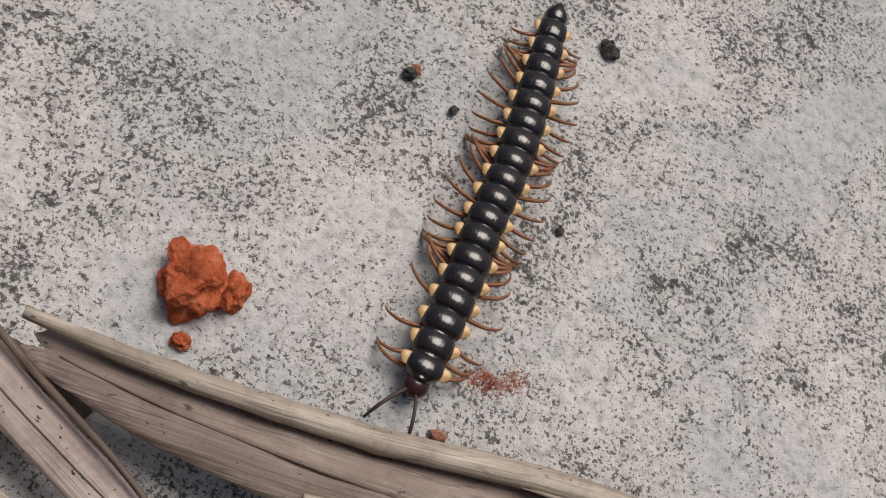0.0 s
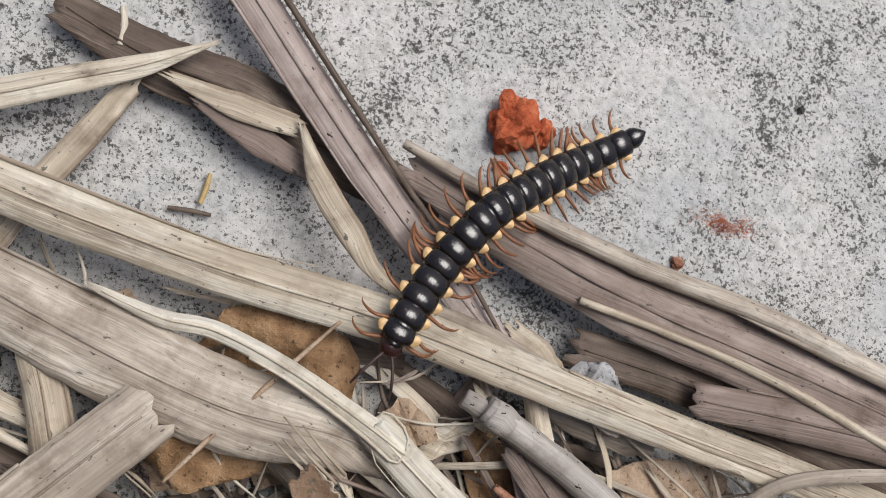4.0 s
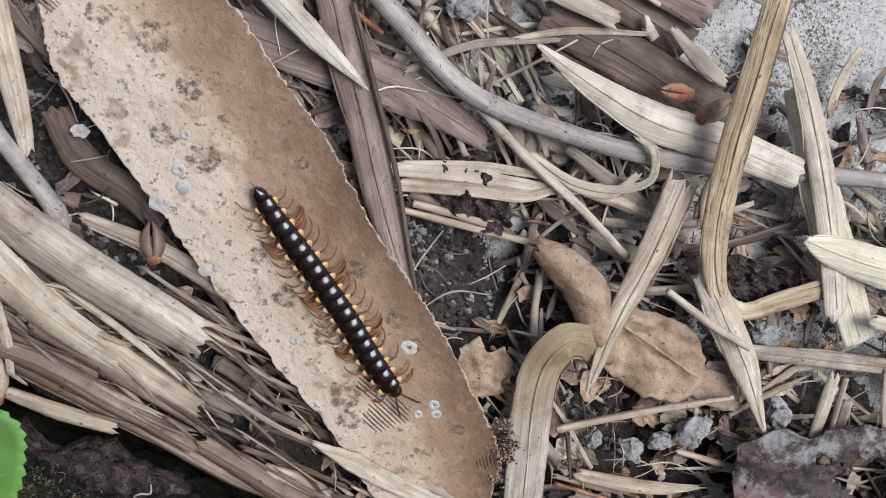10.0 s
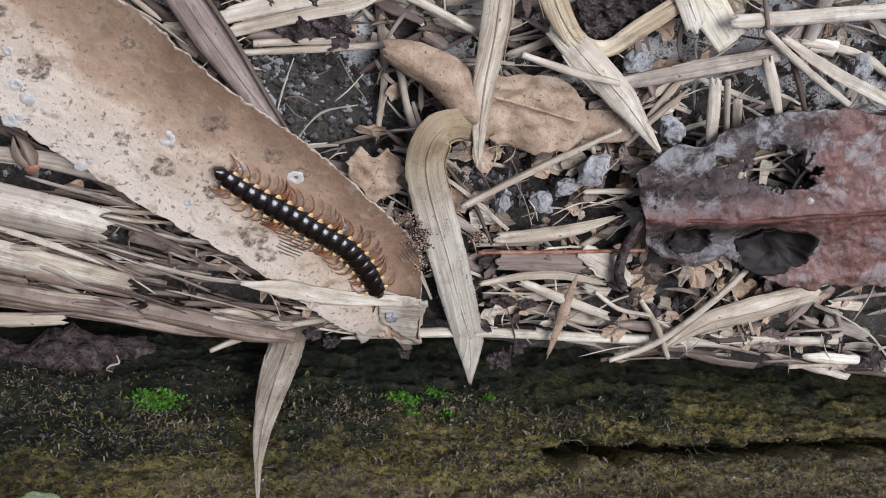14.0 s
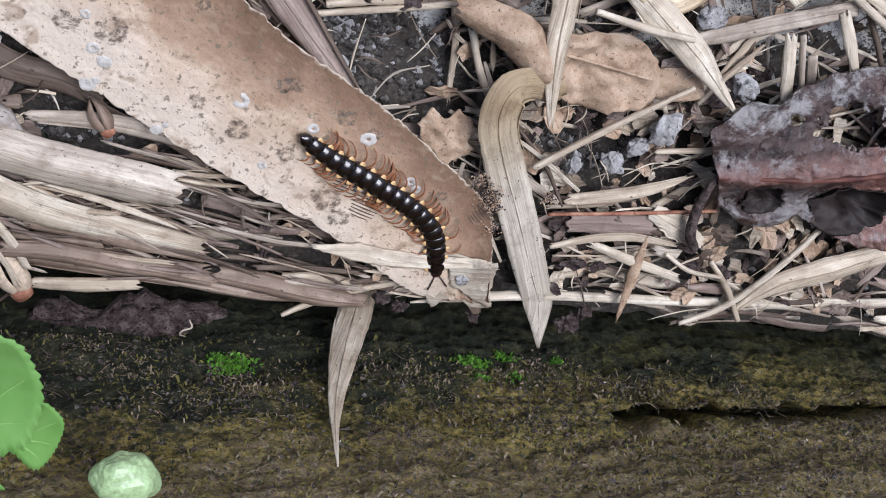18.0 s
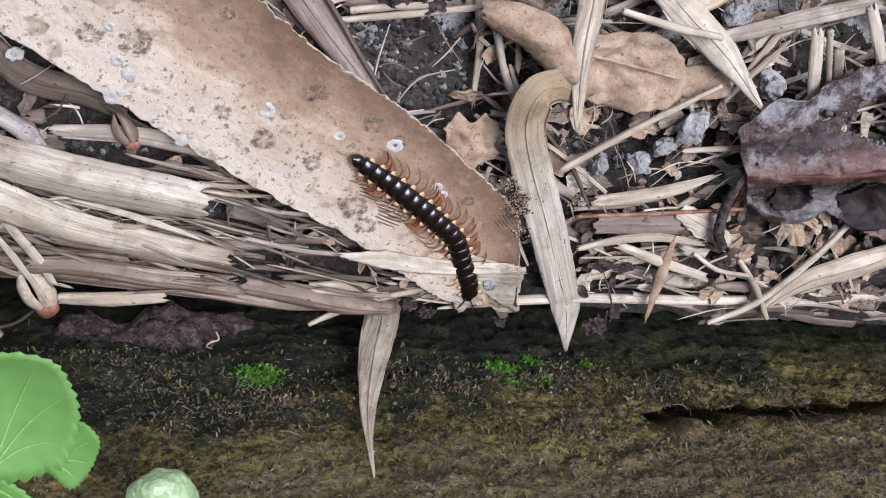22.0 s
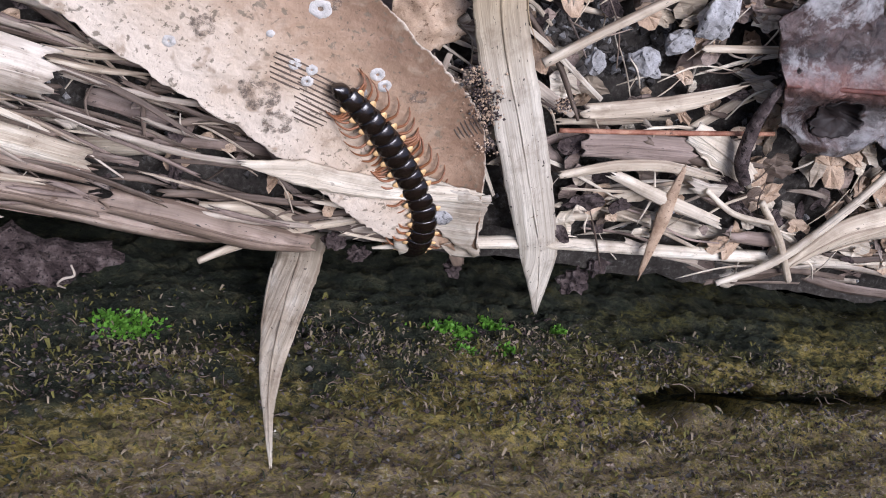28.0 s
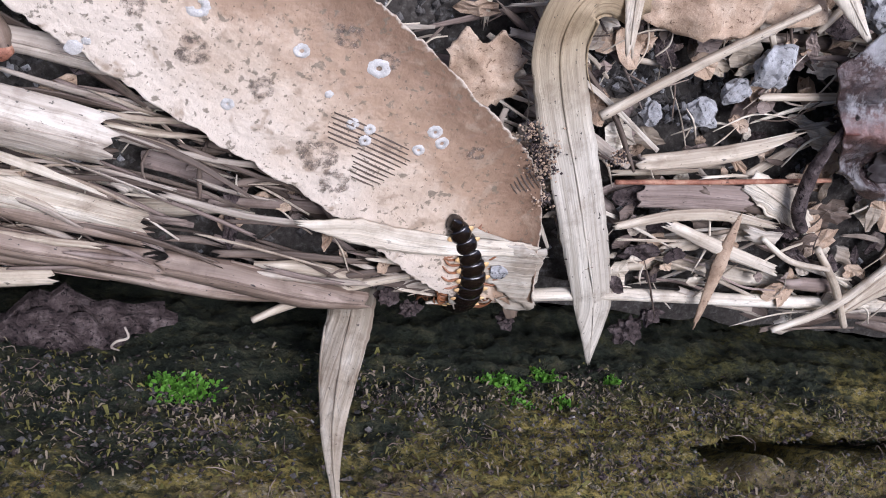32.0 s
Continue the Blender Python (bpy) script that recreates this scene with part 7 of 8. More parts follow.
def fine_litter():
    rng = random.Random(11)
    kinds = {"straw_pale": 26, "straw_grey": 26, "straw_brown": 18, "straw_taupe": 24, "straw_cream": 16}
    sets = {k: ([], [], []) for k in kinds}
    tones, loose = {"straw_pale": "pale", "straw_grey": "grey", "straw_brown": "dark brown", "straw_taupe": "taupe", "straw_cream": "cream"}, 0
    for k in range(2900):
        x = rng.uniform(-118, 95)
        top = litter_edge(x) - 1
        y = rng.uniform(-5.0, top)
        if x < -72 and y > 18 and rng.random() < 0.7:
            continue
        if y > 62 and rng.random() < 0.5:
            continue
        if x > -4 and y > 0 and rng.random() < 0.3:
            continue
        if bare(x, y) or (-4 < x < 15 and y < 7):
            continue
        mat = rng.choices(list(kinds), list(kinds.values()))[0]
        if x < -8 and y < 16:
            if rng.random() < 0.45:
                continue
            mat = rng.choices(list(kinds), (8, 16, 40, 30, 4))[0]
        long = rng.choice((rng.uniform(2, 6), rng.uniform(5, 14), rng.uniform(8, 22)))
        wide = rng.uniform(0.2, 0.8) if rng.random() < 0.7 else rng.uniform(0.8, 2.4)
        a = rng.gauss(-0.05, 0.45) if rng.random() < 0.6 else rng.uniform(0, 3.14)
        if x < -20 and rng.random() < 0.6:
            a = rng.gauss(-0.55, 0.3)
        if y < 3:
            a = rng.gauss(0, 0.16)
        if x < -8 and y < 16:
            a = rng.gauss(-0.16, 0.16)
        z = rng.uniform(-3.6, 0.6) - (1.2 if y < 2 else 0)
        d = np.array((math.cos(a), math.sin(a), rng.uniform(-0.12, 0.12)))
        if y + abs(d[1]) * long / 2 > top:
            y = top - abs(d[1]) * long / 2
        bend = np.array((-math.sin(a), math.cos(a), 0)) * rng.uniform(-0.08, 0.08) * long
        p = np.array((x, y, z))
        line = [p - d * long / 2, p + bend, p + d * long / 2]
        if min(q[1] for q in line) < (-2.4 if -2 < x < 24 else -4.2) or bare(*line[0][:2]) or bare(*line[2][:2]):
            continue
        v, f, uv = sheet(line, [wide * rng.uniform(0.4, 1), wide * rng.uniform(0.8, 1), wide, wide * rng.uniform(0.25, 1)], rng.choice((0.02, 0.05, 0.1, 0.3)), 0.09, rng, 0.3, 10, 5, rng.uniform(-25, 25), (0.9, 0.9))
        if wide > 0.62 and long > 6 and -62 < x < 48 and y < 46 and loose < 280:
            loose += 1
            tagged(new("loose_straw", mesh_from("loose_straw", v, f, mat, uv)), tones[mat] + " broken straw lying loose in the litter", "straw", "loose straws in the litter")
            continue
        V, F, U = sets[mat]
        b0 = len(V)
        V.extend(map(tuple, v))
        F.extend(tuple(i + b0 for i in q) for q in f)
        U.extend(uv)
    for mat, (V, F, U) in sets.items():
        tagged(new("litter", mesh_from("litter", V, F, mat, U)), "broken straws and leaf scraps strewn over the slab", "litter", kind="stuff")


fine_litter()


def tangle():
    """Slender straws and splinters lying over the thick stems beside the wall."""
    rng = random.Random(53)
    kinds = {"straw_pale": 5, "straw_grey": 8, "straw_brown": 10, "straw_taupe": 9, "straw_cream": 1}
    tones = {"straw_pale": "slender pale", "straw_grey": "slender grey", "straw_brown": "slender dark brown", "straw_taupe": "slender taupe", "straw_cream": "slender cream"}
    for k in range(170):
        x, y = rng.uniform(-85, -8), rng.uniform(-3.0, 15)
        if y > -0.62 * (x + 4) + 1:
            continue
        long, a = rng.uniform(4, 17), rng.gauss(-0.16, 0.2) if rng.random() < 0.94 else rng.uniform(0, 3)
        d = np.array((math.cos(a), math.sin(a), rng.uniform(-0.06, 0.06))) * long / 2
        p = np.array((x, y, rng.uniform(-1.0, 1.6) + 0.05 * y))
        if min((p - d)[1], (p + d)[1]) < -4:
            continue
        wide = rng.uniform(0.25, 0.9)
        bend = np.array((-d[1], d[0], 0)) * rng.uniform(-0.12, 0.12)
        v, f, uv = sheet([p - d, p + bend, p + d], [wide * rng.uniform(0.5, 1), wide, wide * 0.9, wide * rng.uniform(0.3, 0.9)], rng.choice((0.05, 0.15, 0.35)), 0.1, rng, 0.3, 14, 5, rng.uniform(-25, 25), (1.0, 1.0))
        mat = rng.choices(list(kinds), list(kinds.values()))[0]
        tagged(new("splinter", mesh_from("splinter", v, f, mat, uv)), tones[mat] + " dry splinter over thick stems by the wall", "straw", "splinters by the wall")


tangle()


def scraps():
    """Torn, curled scraps of broad leaves."""
    rng = random.Random(31)
    kinds = {"leaf_fawn": 26, "bark_dark": 20, "straw_brown": 8, "straw_taupe": 16, "straw_pale": 20}
    sets = {k: ([], [], []) for k in kinds}
    for k in range(1300):
        x = rng.uniform(-118, 95)
        y = rng.uniform(-0.5, litter_edge(x) - 3)
        if k % 3 == 0:
            x, y = rng.uniform(-4, 60), rng.uniform(1.5, 36)
        if -1 < x < 10 and y < 16:
            continue
        if bare(x, y):
            continue
        mat = rng.choices(list(kinds), list(kinds.values()))[0]
        size, n = rng.uniform(0.6, 2.4), rng.randint(11, 16)
        z, ax, ay, curl = rng.uniform(-3.4, 0.0), rng.uniform(-0.45, 0.45), rng.uniform(-0.45, 0.45), rng.uniform(-0.25, 0.3)
        a0, squash = rng.uniform(0, 6.28), rng.uniform(0.35, 0.9)
        V, F, U = sets[mat]
        b0, ring = len(V), []
        for i in range(n):
            a = 6.283 * i / n
            r = size * (0.9 + 0.5 * noise.noise((math.cos(a) * 1.6, math.sin(a) * 1.6, k * 1.7)) + rng.uniform(-0.09, 0.09))
            u, w = r * math.cos(a), r * math.sin(a) * squash
            px, py = u * math.cos(a0) - w * math.sin(a0), u * math.sin(a0) + w * math.cos(a0)
            ring.append((px, py, ax * px + ay * py + curl * (u * u) / size + rng.uniform(-0.12, 0.12) * size))
        pts = ring + [(0.5 * px, 0.5 * py, 0.45 * pz + rng.uniform(-0.1, 0.1) * size) for px, py, pz in ring] + [(0, 0, 0)]
        V.extend((x + q[0], y + q[1], z + q[2]) for q in pts)
        V.extend((x + q[0], y + q[1], z + q[2] - 0.14) for q in pts)
        U.extend((q[0] * 1.0, q[1]) for q in pts + pts)
        o = len(pts)
        for i in range(n):
            j = (i + 1) % n
            for d, flip in ((0, False), (o, True)):
                quads = [(i, j, n + j, n + i), (n + i, n + j, 2 * n)]
                F.extend(tuple(b0 + d + e for e in (q[::-1] if flip else q)) for q in quads)
            F.append((b0 + i, b0 + o + i, b0 + o + j, b0 + j))
    for mat, (V, F, U) in sets.items():
        tagged(new("leaf_scraps", mesh_from("leaf_scraps", V, F, mat, U, smooth=False)), "torn curled leaf scraps among the straws", "litter", kind="stuff")


scraps()


def fibres():
    """Hair-thin bent strands lying over the litter."""
    rng = random.Random(41)
    sets = {k: ([], [], []) for k in ("straw_pale", "straw_brown", "straw_cream")}
    for k in range(520):
        x = rng.uniform(-118, 95)
        y = rng.uniform(-2.5, litter_edge(x) - 2)
        a, long, z = rng.uniform(0, 6.28), rng.uniform(2, 9), rng.uniform(-2.2, 0.9)
        p = np.array((x, y, z))
        d = np.array((math.cos(a), math.sin(a), rng.uniform(-0.1, 0.1))) * long / 2
        side = np.array((-d[1], d[0], 0)) * rng.uniform(-0.5, 0.5)
        if min((p - d)[1], (p + d)[1], (p + side)[1]) < -4.2:
            continue
        v, f, uv = tube([p - d, p + side, p + d + side * 0.3], [0.07, rng.uniform(0.08, 0.18), 0.05], rng, 9, 5, 0.1)
        V, F, U = sets[rng.choice(list(sets))]
        b0 = len(V)
        V.extend(map(tuple, v))
        F.extend(tuple(i + b0 for i in q) for q in f)
        U.extend(uv)
    for mat, (V, F, U) in sets.items():
        tagged(new("plant_fibres", mesh_from("plant_fibres", V, F, mat, U)), "hair-thin dry strands over the litter", "litter", kind="stuff")


fibres()


def grit():
    """Small angular stones and soil crumbs between the straws."""
    rng = random.Random(23)
    sets = {"grit_dark": ([], []), "pebble_grey": ([], [])}
    for k in range(5200):
        x = rng.uniform(-118, 95)
        y = rng.uniform(-9, litter_edge(x) - 6)
        if k > 2600:
            a, b1, r0, q0 = BARE[k % len(BARE)]
            x, y = a + rng.uniform(-1, 1) * r0, b1 + rng.uniform(-1, 1) * q0
        mat = "pebble_grey" if rng.random() < 0.22 else "grit_dark"
        V, F = sets[mat]
        s, b0 = rng.uniform(0.15, 0.75) * (1.3 if rng.random() < 0.1 else 1), len(V)
        p = Vector((x, y, slab_height(x, y) + s * 0.3))
        pts = [Vector((1, 0, 0)), Vector((-1, 0, 0)), Vector((0, 1, 0)), Vector((0, -1, 0)), Vector((0, 0, 0.8)), Vector((0, 0, -0.8))]
        V.extend(tuple(p + q * s * rng.uniform(0.6, 1.3)) for q in pts)
        F.extend(tuple(i + b0 for i in q) for q in ((0, 2, 4), (2, 1, 4), (1, 3, 4), (3, 0, 4), (2, 0, 5), (1, 2, 5), (3, 1, 5), (0, 3, 5)))
    for mat, (V, F) in sets.items():
        tagged(new("grit", mesh_from("grit", V, F, mat, smooth=False)), "angular grit and soil crumbs between the straws", "grit", kind="stuff")


grit()


def frass():
    """Clusters of fine brown crumbs caught on the leaf's rim and on the arched straw."""
    rng = random.Random(61)
    sets = {"bark_dark": ([], []), "leaf_fawn": ([], []), "grit_dark": ([], [])}
    heaps = [(-2.6, 15.8, 4.2, 1.1), (-1.4, 13.6, 3.7, 1.0), (-2.0, 14.6, 3.9, 1.2), (5.9, 15.6, 3.2, 0.6), (-0.6, 10.4, 2.9, 0.7), (-4.2, 17.4, 4.4, 0.7)]
    for k in range(900):
        hx, hy, hz, r = heaps[k % len(heaps)]
        x, y, z = hx + rng.gauss(0, r * 0.75), hy + rng.gauss(0, r * 0.75), hz + rng.gauss(-0.5, 0.25)
        V, F = sets[rng.choices(list(sets), (4, 6, 1))[0]]
        s, b0 = rng.uniform(0.05, 0.19), len(V)
        pts = [(1, 0, 0), (-1, 0, 0), (0, 1, 0), (0, -1, 0), (0, 0, 0.8), (0, 0, -0.8)]
        V.extend((x + q[0] * s * rng.uniform(0.5, 1.4), y + q[1] * s * rng.uniform(0.5, 1.4), z + q[2] * s * rng.uniform(0.5, 1.4)) for q in pts)
        F.extend(tuple(i + b0 for i in q) for q in ((0, 2, 4), (2, 1, 4), (1, 3, 4), (3, 0, 4), (2, 0, 5), (1, 2, 5), (3, 1, 5), (0, 3, 5)))
    for mat, (V, F) in sets.items():
        tagged(new("frass", mesh_from("frass", V, F, mat, smooth=False)), "fine brown crumbs between leaf rim and arched straw", "crumbs", kind="stuff")


frass()


# ---- the millipede ----
import functools

# the way of its body over slab, strips and leaf, and down the gap at the wall (mm)
WAY = [(-46.5, 112, -1.5), (-46.6, 104.6, -1.5), (-46.8, 94, -1.5), (-47.8, 89, -1.5), (-49.4, 84.5, -1.5), (-51.8, 80, -1.5), (-55, 76.2, -1.0),
       (-59, 73, 1.2), (-62.3, 69.5, 3.2), (-63.8, 65, 3.4), (-64.2, 60, 4.4), (-64, 55, 5.0), (-62.8, 50.5, 5.6), (-60.3, 45, 5.9),
       (-56.6, 39.5, 5.9), (-52, 35.8, 5.8), (-47, 32.3, 5.8), (-41, 28.6, 5.8), (-35.5, 25.2, 5.8), (-29.5, 21.8, 5.6), (-23.5, 18.5, 5.3),
       (-17, 16, 5.0), (-11.2, 13.2, 4.4), (-7.6, 9.4, 3.6), (-6.2, 4.5, 2.6), (-5, 0, 1.6), (-4.5, -3.4, -0.2), (-4.4, -5.6, -3.6), (-4.4, -6.4, -8), (-4.4, -6.4, -22)]
# how far the body lies beside that way at a time: (run along the way, aside in x, aside in y)
BENDS = {}
BENDS[0] = [(6.1, 0.12, 0.06), (10.9, 0.28, -0.01), (15.6, 0.30, -0.04), (20.1, 0.44, -0.11), (24.5, 0.97, -0.30), (28.2, 2.05, -0.96), (31.8, 3.07, -1.82), (34.7, 4.45, -3.54)]
BENDS[1] = [(13.2, 0.11, -0.05), (16.8, 0.08, -0.01), (21.2, -0.07, 0.03), (25.6, 0.56, -0.20), (27.7, 0.96, -0.44), (32.6, 1.61, -1.00), (36.1, 1.36, -1.22), (39.8, 1.03, -1.35), (42.2, 1.27, -1.58)]
BENDS[2] = [(18.1, -0.16, 0.07), (22.8, -0.34, 0.06), (26.7, -0.36, 0.13), (32.3, -0.01, -0.04), (37.1, -0.22, 0.24), (42.9, -0.49, 0.56), (47.1, -0.94, 0.80), (48.4, -1.53, 1.09)]
BENDS[2.5] = [(30.6, -0.66, 0.39), (36.2, -0.35, 0.31), (43.1, 0.10, -0.13), (50.0, 0.14, -0.03)]
BENDS[4.5] = [(36.9, -1.94, 1.85), (39.8, -1.46, 1.87), (44.8, -0.47, 0.57), (50.4, 0.32, -0.09), (55.4, 0.12, -0.04), (59.3, -0.47, 0.04), (63.2, -0.50, -0.02), (64.8, -0.72, -0.19)]
BENDS[5] = [(41.7, -1.35, 1.81), (48.3, -0.35, 0.20), (54.3, 0.26, 0.00), (59.2, 0.05, 0.02), (63.1, 0.13, 0.04), (66.7, -0.18, -0.01), (68.6, -0.63, -0.25)]
BENDS[6] = [(48.5, 0.28, -0.22), (52.3, 0.34, -0.10), (56.6, 0.09, -0.04), (60.9, 0.20, 0.05), (65.3, 0.31, 0.05), (69.7, -0.34, -0.08), (73.3, -0.81, -0.47), (76.1, -1.38, -0.86)]
BENDS[7] = [(57.4, -0.67, 0.06), (62.1, -0.69, -0.06), (66.7, -1.07, -0.36), (72.0, -1.49, -0.70), (76.6, -1.13, -0.65), (81.7, -0.91, -0.95), (84.7, -0.84, -1.12)]
BENDS[8] = [(69.1, -1.21, -0.42), (70.9, -0.88, -0.36), (74.7, -0.81, -0.49), (80.1, -0.42, -0.34), (85.5, -0.28, -0.41), (90.1, -0.28, -0.47), (94.5, -0.62, -1.08), (97.6, -0.79, -1.42)]
BENDS[9] = [(82.8, -0.20, -0.20), (87.2, -0.07, -0.18), (93.1, -0.05, -0.06), (99.6, -0.10, -0.20), (108.2, 0.08, 0.03), (112.3, -0.20, -0.28)]
BENDS[10] = [(97.4, -0.07, -0.23), (101.2, -0.05, -0.11), (106.5, 0.22, 0.26), (112.0, 0.24, 0.41), (118.3, 0.19, 0.37), (123.9, -0.11, -0.42), (127.3, -0.34, -0.76)]
BENDS[12] = [(107.7, -0.09, -0.09), (110.1, -0.19, -0.30), (117.6, -0.16, -0.16), (125.1, -0.08, -0.38), (133.6, -0.38, -0.55), (138.0, 0.43, 0.37)]
BENDS[13] = [(108.6, -0.14, -0.22), (116.4, -0.20, -0.31), (124.0, -0.12, -0.18), (132.3, -0.35, -0.66), (138.3, 1.27, 0.85)]
BENDS[14] = [(113.2, -0.04, -0.13), (117.5, -0.18, -0.37), (122.3, -0.13, -0.19), (130.3, -0.40, -0.83), (138.9, -0.50, -0.28), (145.0, 1.55, 0.47)]
BENDS[17] = [(114.3, 0.13, 0.21), (117.6, -0.07, -0.11), (125.0, -0.16, -0.55), (133.3, -0.59, -0.96), (139.2, -0.83, -0.47), (146.6, -0.79, -0.24)]
BENDS[19] = [(115.2, 0.14, 0.27), (121.6, 0.07, 0.13), (129.1, -0.31, -0.65), (136.4, -0.74, -0.78), (142.1, -0.33, -0.05), (148.2, 0.15, -0.00)]
BENDS[21] = [(120.0, 0.19, 0.48), (126.9, -0.27, -0.63), (133.1, -0.93, -1.47), (140.9, -1.25, -0.34), (146.1, 0.37, 0.15)]
BENDS[23] = [(121.9, 0.25, 0.44), (127.3, -0.30, -0.82), (135.0, -1.64, -2.01), (143.3, -1.04, -0.17), (148.9, 0.31, 0.05)]
BENDS[25] = [(123.4, 0.12, 0.30), (128.2, -0.39, -0.98), (135.9, -1.72, -1.89), (143.4, -0.64, -0.16), (148.6, 0.62, 0.17)]
BENDS[28] = [(129.9, -0.57, -1.20), (133.7, -1.25, -1.88), (139.3, -1.91, -1.10), (144.0, 0.02, -0.01), (147.5, 1.17, 0.34)]
BENDS[30] = [(132.3, -0.75, -1.49), (136.6, -1.60, -1.52), (142.4, -0.75, -0.12), (146.6, 1.00, 0.29)]
BENDS[32] = [(140.8, -2.10, -0.62), (144.5, -0.12, -0.04), (148.1, 0.51, 0.09)]
TRAVEL = [(0, 34.4), (1, 42.0), (2, 48.2), (2.5, 50.5), (4.5, 64.6), (5, 68.3), (6, 75.8), (7, 84.4), (8, 97.3), (9, 112.0), (10, 127.0), (11, 135.5), (12, 137.8), (13, 138.1), (14, 144.8), (17, 146.3), (19, 148.0), (21, 150.2), (23, 152.1), (25, 153.6), (28, 160.1), (30, 162.5), (32, 171.0)]
# rings slide together or apart as it climbs and stretches (seconds, spacing in mm)
SPACING = [(0, 1.53), (2.5, 1.52), (4.5, 1.41), (6, 1.40), (8, 1.47), (10, 1.51), (13, 1.54), (17, 1.57), (32, 1.57)]
_n = 1500


@functools.lru_cache(None)
def way_curve(t):
    """The way as it lies at time t: dense points and their run."""
    c = glide(WAY, _n)
    run = np.r_[0, np.cumsum(np.linalg.norm(np.diff(c, axis=0), axis=1))]
    marks = sorted(BENDS)
    i = max(0, min(len(marks) - 2, int(np.searchsorted(marks, t, "right")) - 1))
    k = min(1.0, max(0.0, (t - marks[i]) / (marks[i + 1] - marks[i])))
    for axis in (0, 1):
        a, b_ = ([np.interp(run, [q[0] for q in BENDS[m]], [q[axis + 1] for q in BENDS[m]]) for m in marks[i:i + 2]])
        aside = a * (1 - k) + b_ * k
        aside = np.convolve(np.pad(aside, 20, "edge"), np.ones(41) / 41, "valid")
        c[:, axis] += aside
    return c, np.r_[0, np.cumsum(np.linalg.norm(np.diff(c, axis=0), axis=1))]


WAY_RUN = np.r_[0, np.cumsum(np.linalg.norm(np.diff(glide(WAY, _n), axis=0), axis=1))]


def head_run(t):
    """How far along the way of this time the head has come."""
    return float(np.interp(np.interp(travelled(t), WAY_RUN, np.arange(_n)), np.arange(_n), way_curve(t)[1]))


def way_at(s, t):
    c, run = way_curve(t)
    return np.array([np.interp(s, run, c[:, k]) for k in range(3)]) - np.array((0, 0, 0.3))


def travelled(t):
    return float(np.interp(t, [r[0] for r in TRAVEL], [r[1] for r in TRAVEL]))


def spacing(t):
    return float(np.interp(t, [r[0] for r in SPACING], [r[1] for r in SPACING]))


def body_pose(s, t):
    """Pose in metres of a ring whose middle lies at s along the way."""
    p, a, b_ = way_at(s, t), way_at(s - 0.8, t), way_at(s + 0.8, t)
    fwd = Vector(b_ - a).normalized()
    side = Vector((0, 0, 1)).cross(fwd)
    side = Vector((-1, 0, 0)) if side.length < 0.15 else side.normalized()
    up = fwd.cross(side)
    m = Matrix((fwd, side, up)).transposed().to_4x4()
    m.translation = Vector(p) * MM
    return m


def ring_mesh(name, length, half, high, front=0.0, back=0.0):
    """A glossy back plate: a domed rear part with a cross furrow, a waist, and a narrower front part that slides under the next ring."""
    n, k = 25, 31
    verts = []
    for i in range(n):
        u = i / (n - 1)
        x = (u - 0.5) * length
        sw = 1 - 0.10 / (1 + math.exp(-(u - 0.77) / 0.014)) - 0.11 * (min(u, 0.78) - 0.4) ** 2 / 0.13
        sw -= 0.1 * (max(0, 0.06 - u) / 0.06) ** 2 + 0.1 * (max(0, u - 0.93) / 0.07) ** 2
        wide = half * sw * (1 - front * max(0, u - 0.4) ** 2 - back * max(0, 0.6 - u) ** 2)
        slope = 1 - 0.27 * max(0.0, 0.5 - u) ** 1.15
        for j in range(k):
            a = math.pi * (j / (k - 1)) * 1.25 - math.pi * 0.125
            cs, sn = math.cos(a), math.sin(a)
            wrinkle = 1 + 0.006 * math.sin(23 * a + 2 * math.sin(5 * u)) * (u < 0.7)
            verts.append((x, wide * cs, high * sw * slope * wrinkle * (abs(sn) ** 0.9 if sn > 0 else 1.8 * sn)))
    faces = [(i * k + j, (i + 1) * k + j, (i + 1) * k + (j + 1) % k, i * k + (j + 1) % k) for i in range(n - 1) for j in range(k)]
    faces += [tuple(range(k)), tuple((n - 1) * k + j for j in range(k))[::-1]]
    return mesh_from(name, verts, faces, "chitin_black")


def keel_mesh(side):
    """A flat side lobe, broad at the back plate and drawn out to a blunt rear corner."""
    n, k, verts = 13, 9, []
    for i in range(n):
        u = i / (n - 1)
        x = 0.22 - 0.80 * u
        reach = 1.34 + 0.44 * math.sin(min(1.0, 0.15 + u * 1.05) * math.pi * 0.62) * (1 - max(0, u - 0.82) * 3.0)
        deep = 0.15 * math.sin(math.pi * (0.08 + 0.84 * u)) + 0.02
        for j in range(k):
            a = 2 * math.pi * j / k
            mid = (1.02 + reach) / 2
            verts.append((x, side * (mid + (reach - 1.02) / 2 * math.cos(a)), 0.16 + 0.14 * u + deep * math.sin(a)))
    faces = [(i * k + j, (i + 1) * k + j, (i + 1) * k + (j + 1) % k, i * k + (j + 1) % k) for i in range(n - 1) for j in range(k)]
    faces += [tuple(range(k)), tuple((n - 1) * k + j for j in range(k))[::-1]]
    if side > 0:
        faces = [f[::-1] for f in faces]
    return mesh_from("keel", verts, faces, "keel_yellow")


RINGS = 20
PITCH = 1.45
RING_OBS, LEG_OBS = [], []


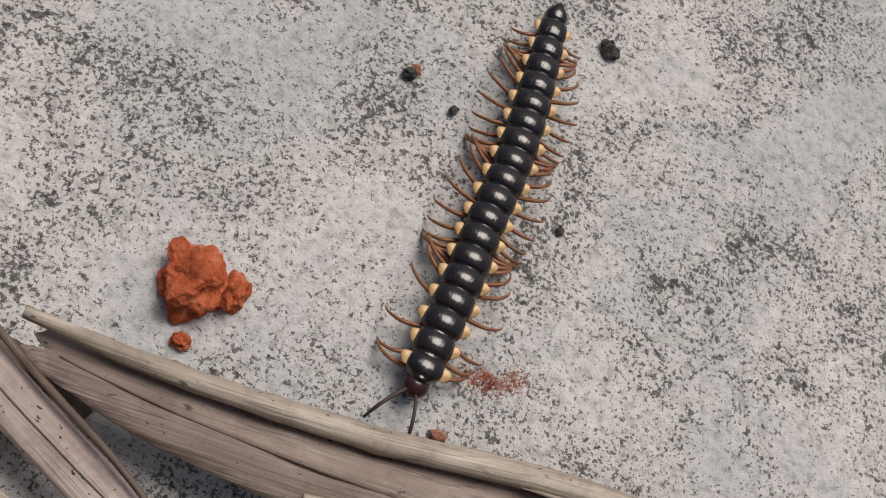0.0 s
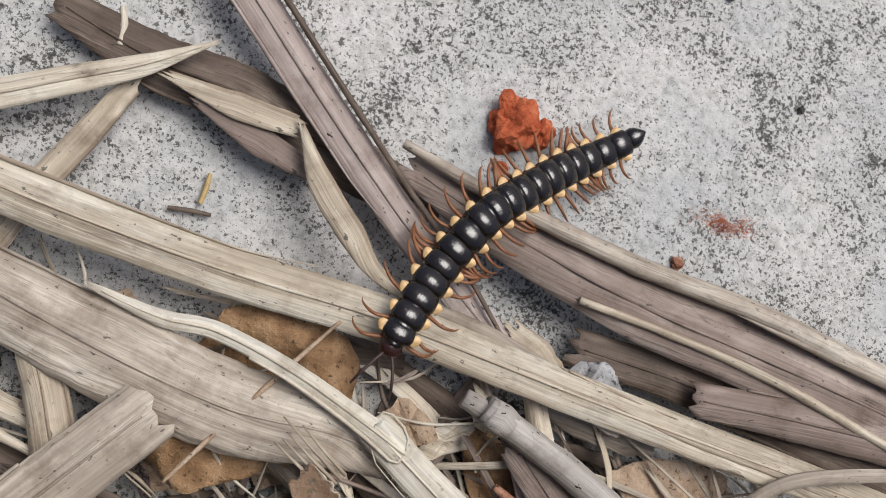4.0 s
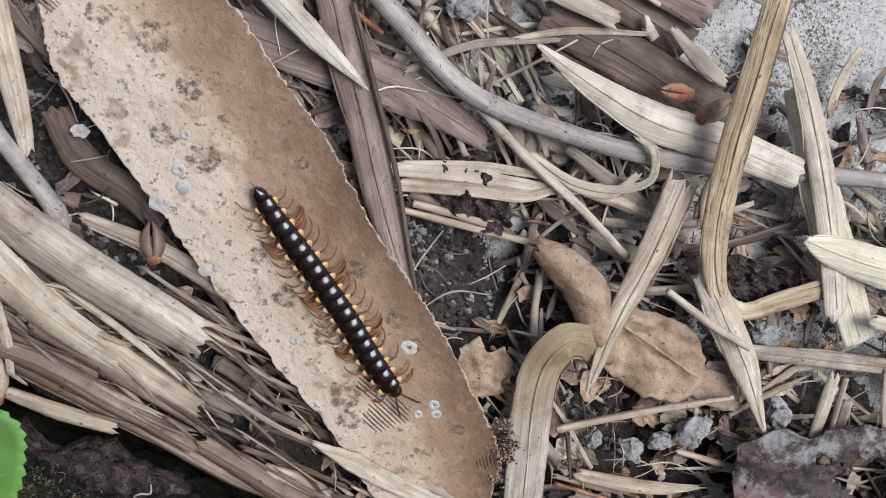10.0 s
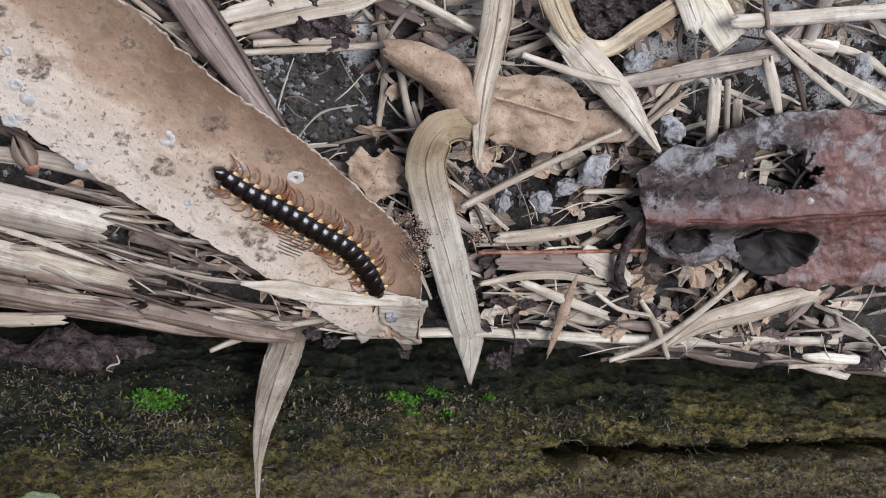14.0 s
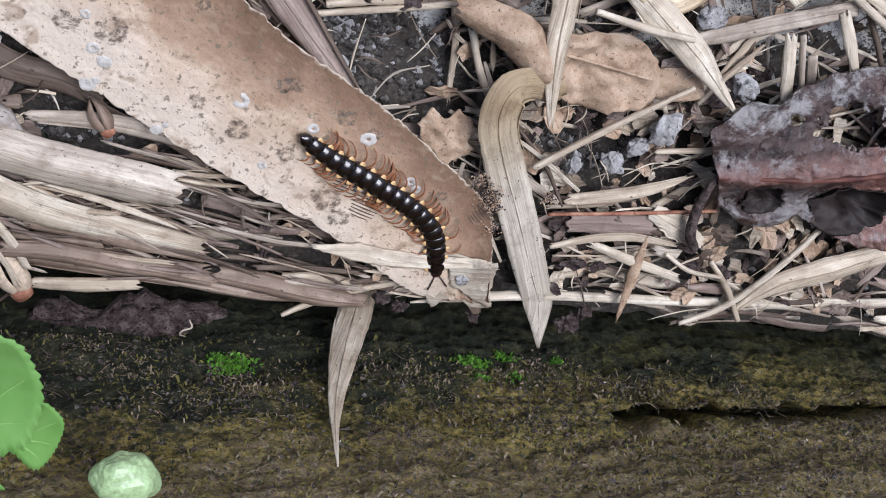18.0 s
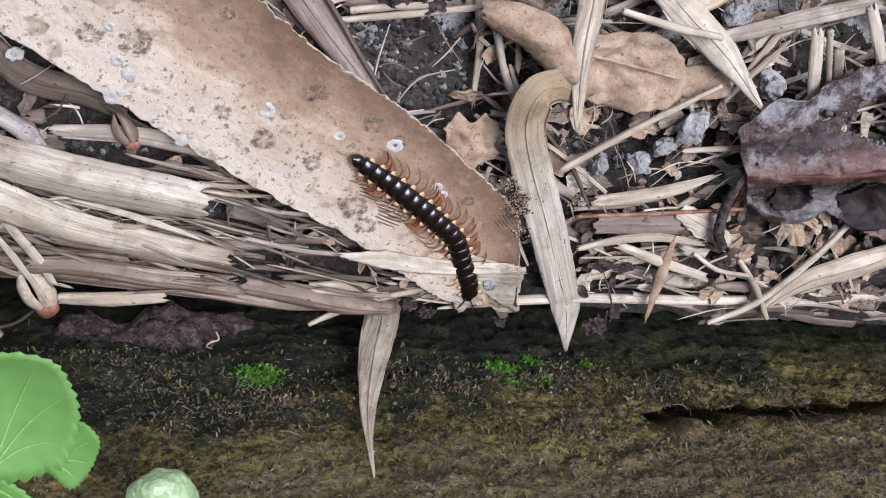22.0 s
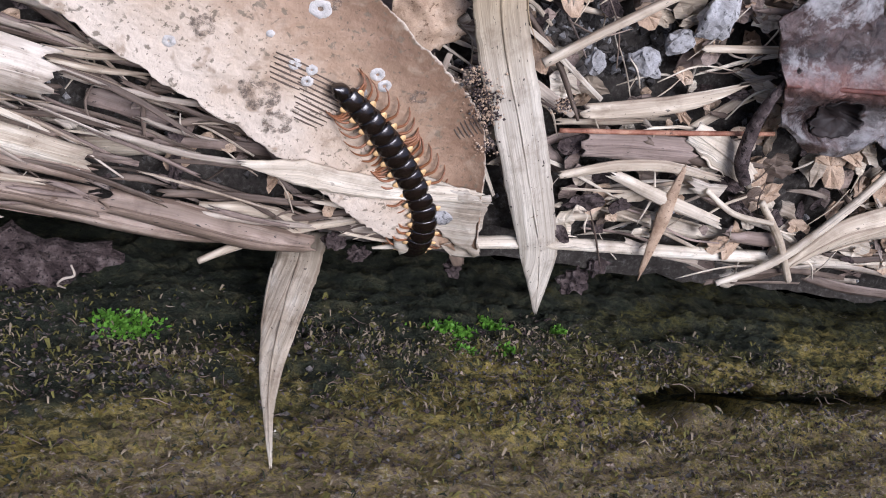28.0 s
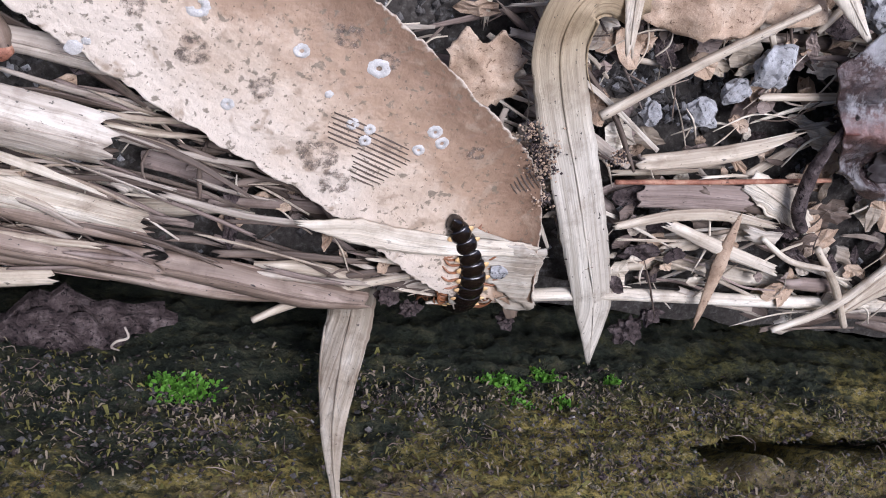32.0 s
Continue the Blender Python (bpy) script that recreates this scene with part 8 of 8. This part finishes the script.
def build_millipede():
    beast = tagged(new("millipede"), "glossy black millipede with yellow side keels and brown legs", "millipede")
    main = ring_mesh("ring", 1.9, 1.40, 1.0)
    collar = ring_mesh("collar", 1.75, 1.34, 0.86, front=1.5)
    rng = random.Random(4)
    leg = {}
    for side in (1, -1):
        v, f, uv = tube([(0.1, 0.6 * side, -0.4), (0.2, 1.5 * side, -0.25), (0.15, 2.4 * side, -0.15), (-0.15, 2.95 * side, -0.4), (-0.55, 3.3 * side, -0.8), (-0.95, 3.4 * side, -1.15)], [0.17, 0.16, 0.13, 0.11, 0.08, 0.03], rng, 18, 7, 0.02)
        leg[side] = mesh_from("leg", v, f, "leg_amber", uv)
    keel = {side: keel_mesh(side) for side in (1, -1)}
    for i in range(RINGS):
        size = 1.0
        if i == 0:
            me = ellipsoid_mesh("head", (0.85, 0.95, 0.7), "chitin_brown", 16, 10, (-0.6, 0, -0.25))
            size = 0.9
        elif i == RINGS - 1:
            me = ring_mesh("tail", 1.9, 1.0, 0.8, back=2.2)
            size = 0.85
        else:
            me = collar if i == 1 else main
            size = 1.0 if 2 < i < 15 else (0.94 if i <= 2 else 1 - 0.055 * (i - 14))
        name = "head" if i == 0 else ("tail_ring" if i == RINGS - 1 else "body_ring")
        ring = part(name, me, beast, {"head": "dark brown rounded head", "tail_ring": "pointed black tail end"}.get(name, ""))
        ring.scale = (1, size, size)
        RING_OBS.append((ring, i, size))
        if 0 < i < RINGS - 1:
            for side in (1, -1):
                part("keel", keel[side], ring, "yellow side keel")
        if i == 0:
            for side in (1, -1):
                v, f, uv = tube([(0.0, 0.35 * side, 0.0), (0.8, 0.8 * side, 0.2), (1.9, 1.3 * side, 0.05), (2.8, 1.6 * side, -0.6)], [0.13, 0.12, 0.13, 0.10], rng, 14, 6, 0.02)
                part("antenna", mesh_from("antenna", v, f, "antenna_dark", uv), ring, "thin dark antenna")
        if 0 < i < RINGS - 1:
            for pair in ((0.36, -0.36) if i > 4 else (0.0,)):
                for side in (1, -1):
                    LEG_OBS.append((part("leg", leg[side], ring), i, pair, side, size))
    return beast


millipede = build_millipede()


def motions():
    for ring, i, size in RING_OBS:
        rows = []
        for k in range(129):
            t = k * 0.25
            m = body_pose(head_run(t) - i * spacing(t), t)
            rows.append((t, m))
        walk(ring, rows)
    for leg, i, pair, side, size in LEG_OBS:
        rows, at = [], i * PITCH - pair
        for k in range(161):
            t = k * 0.2
            swing = 24 * math.sin(2 * math.pi * (at / 7.5 - travelled(t) / 3.9 + (0.0 if side > 0 else 0.12)))
            rise = 9 * math.cos(2 * math.pi * (at / 7.5 - travelled(t) / 3.9))
            rows.append((t, pose(pair * MM, 0, 0, rise * side, 0, swing * side)))
        walk(leg, rows)


motions()
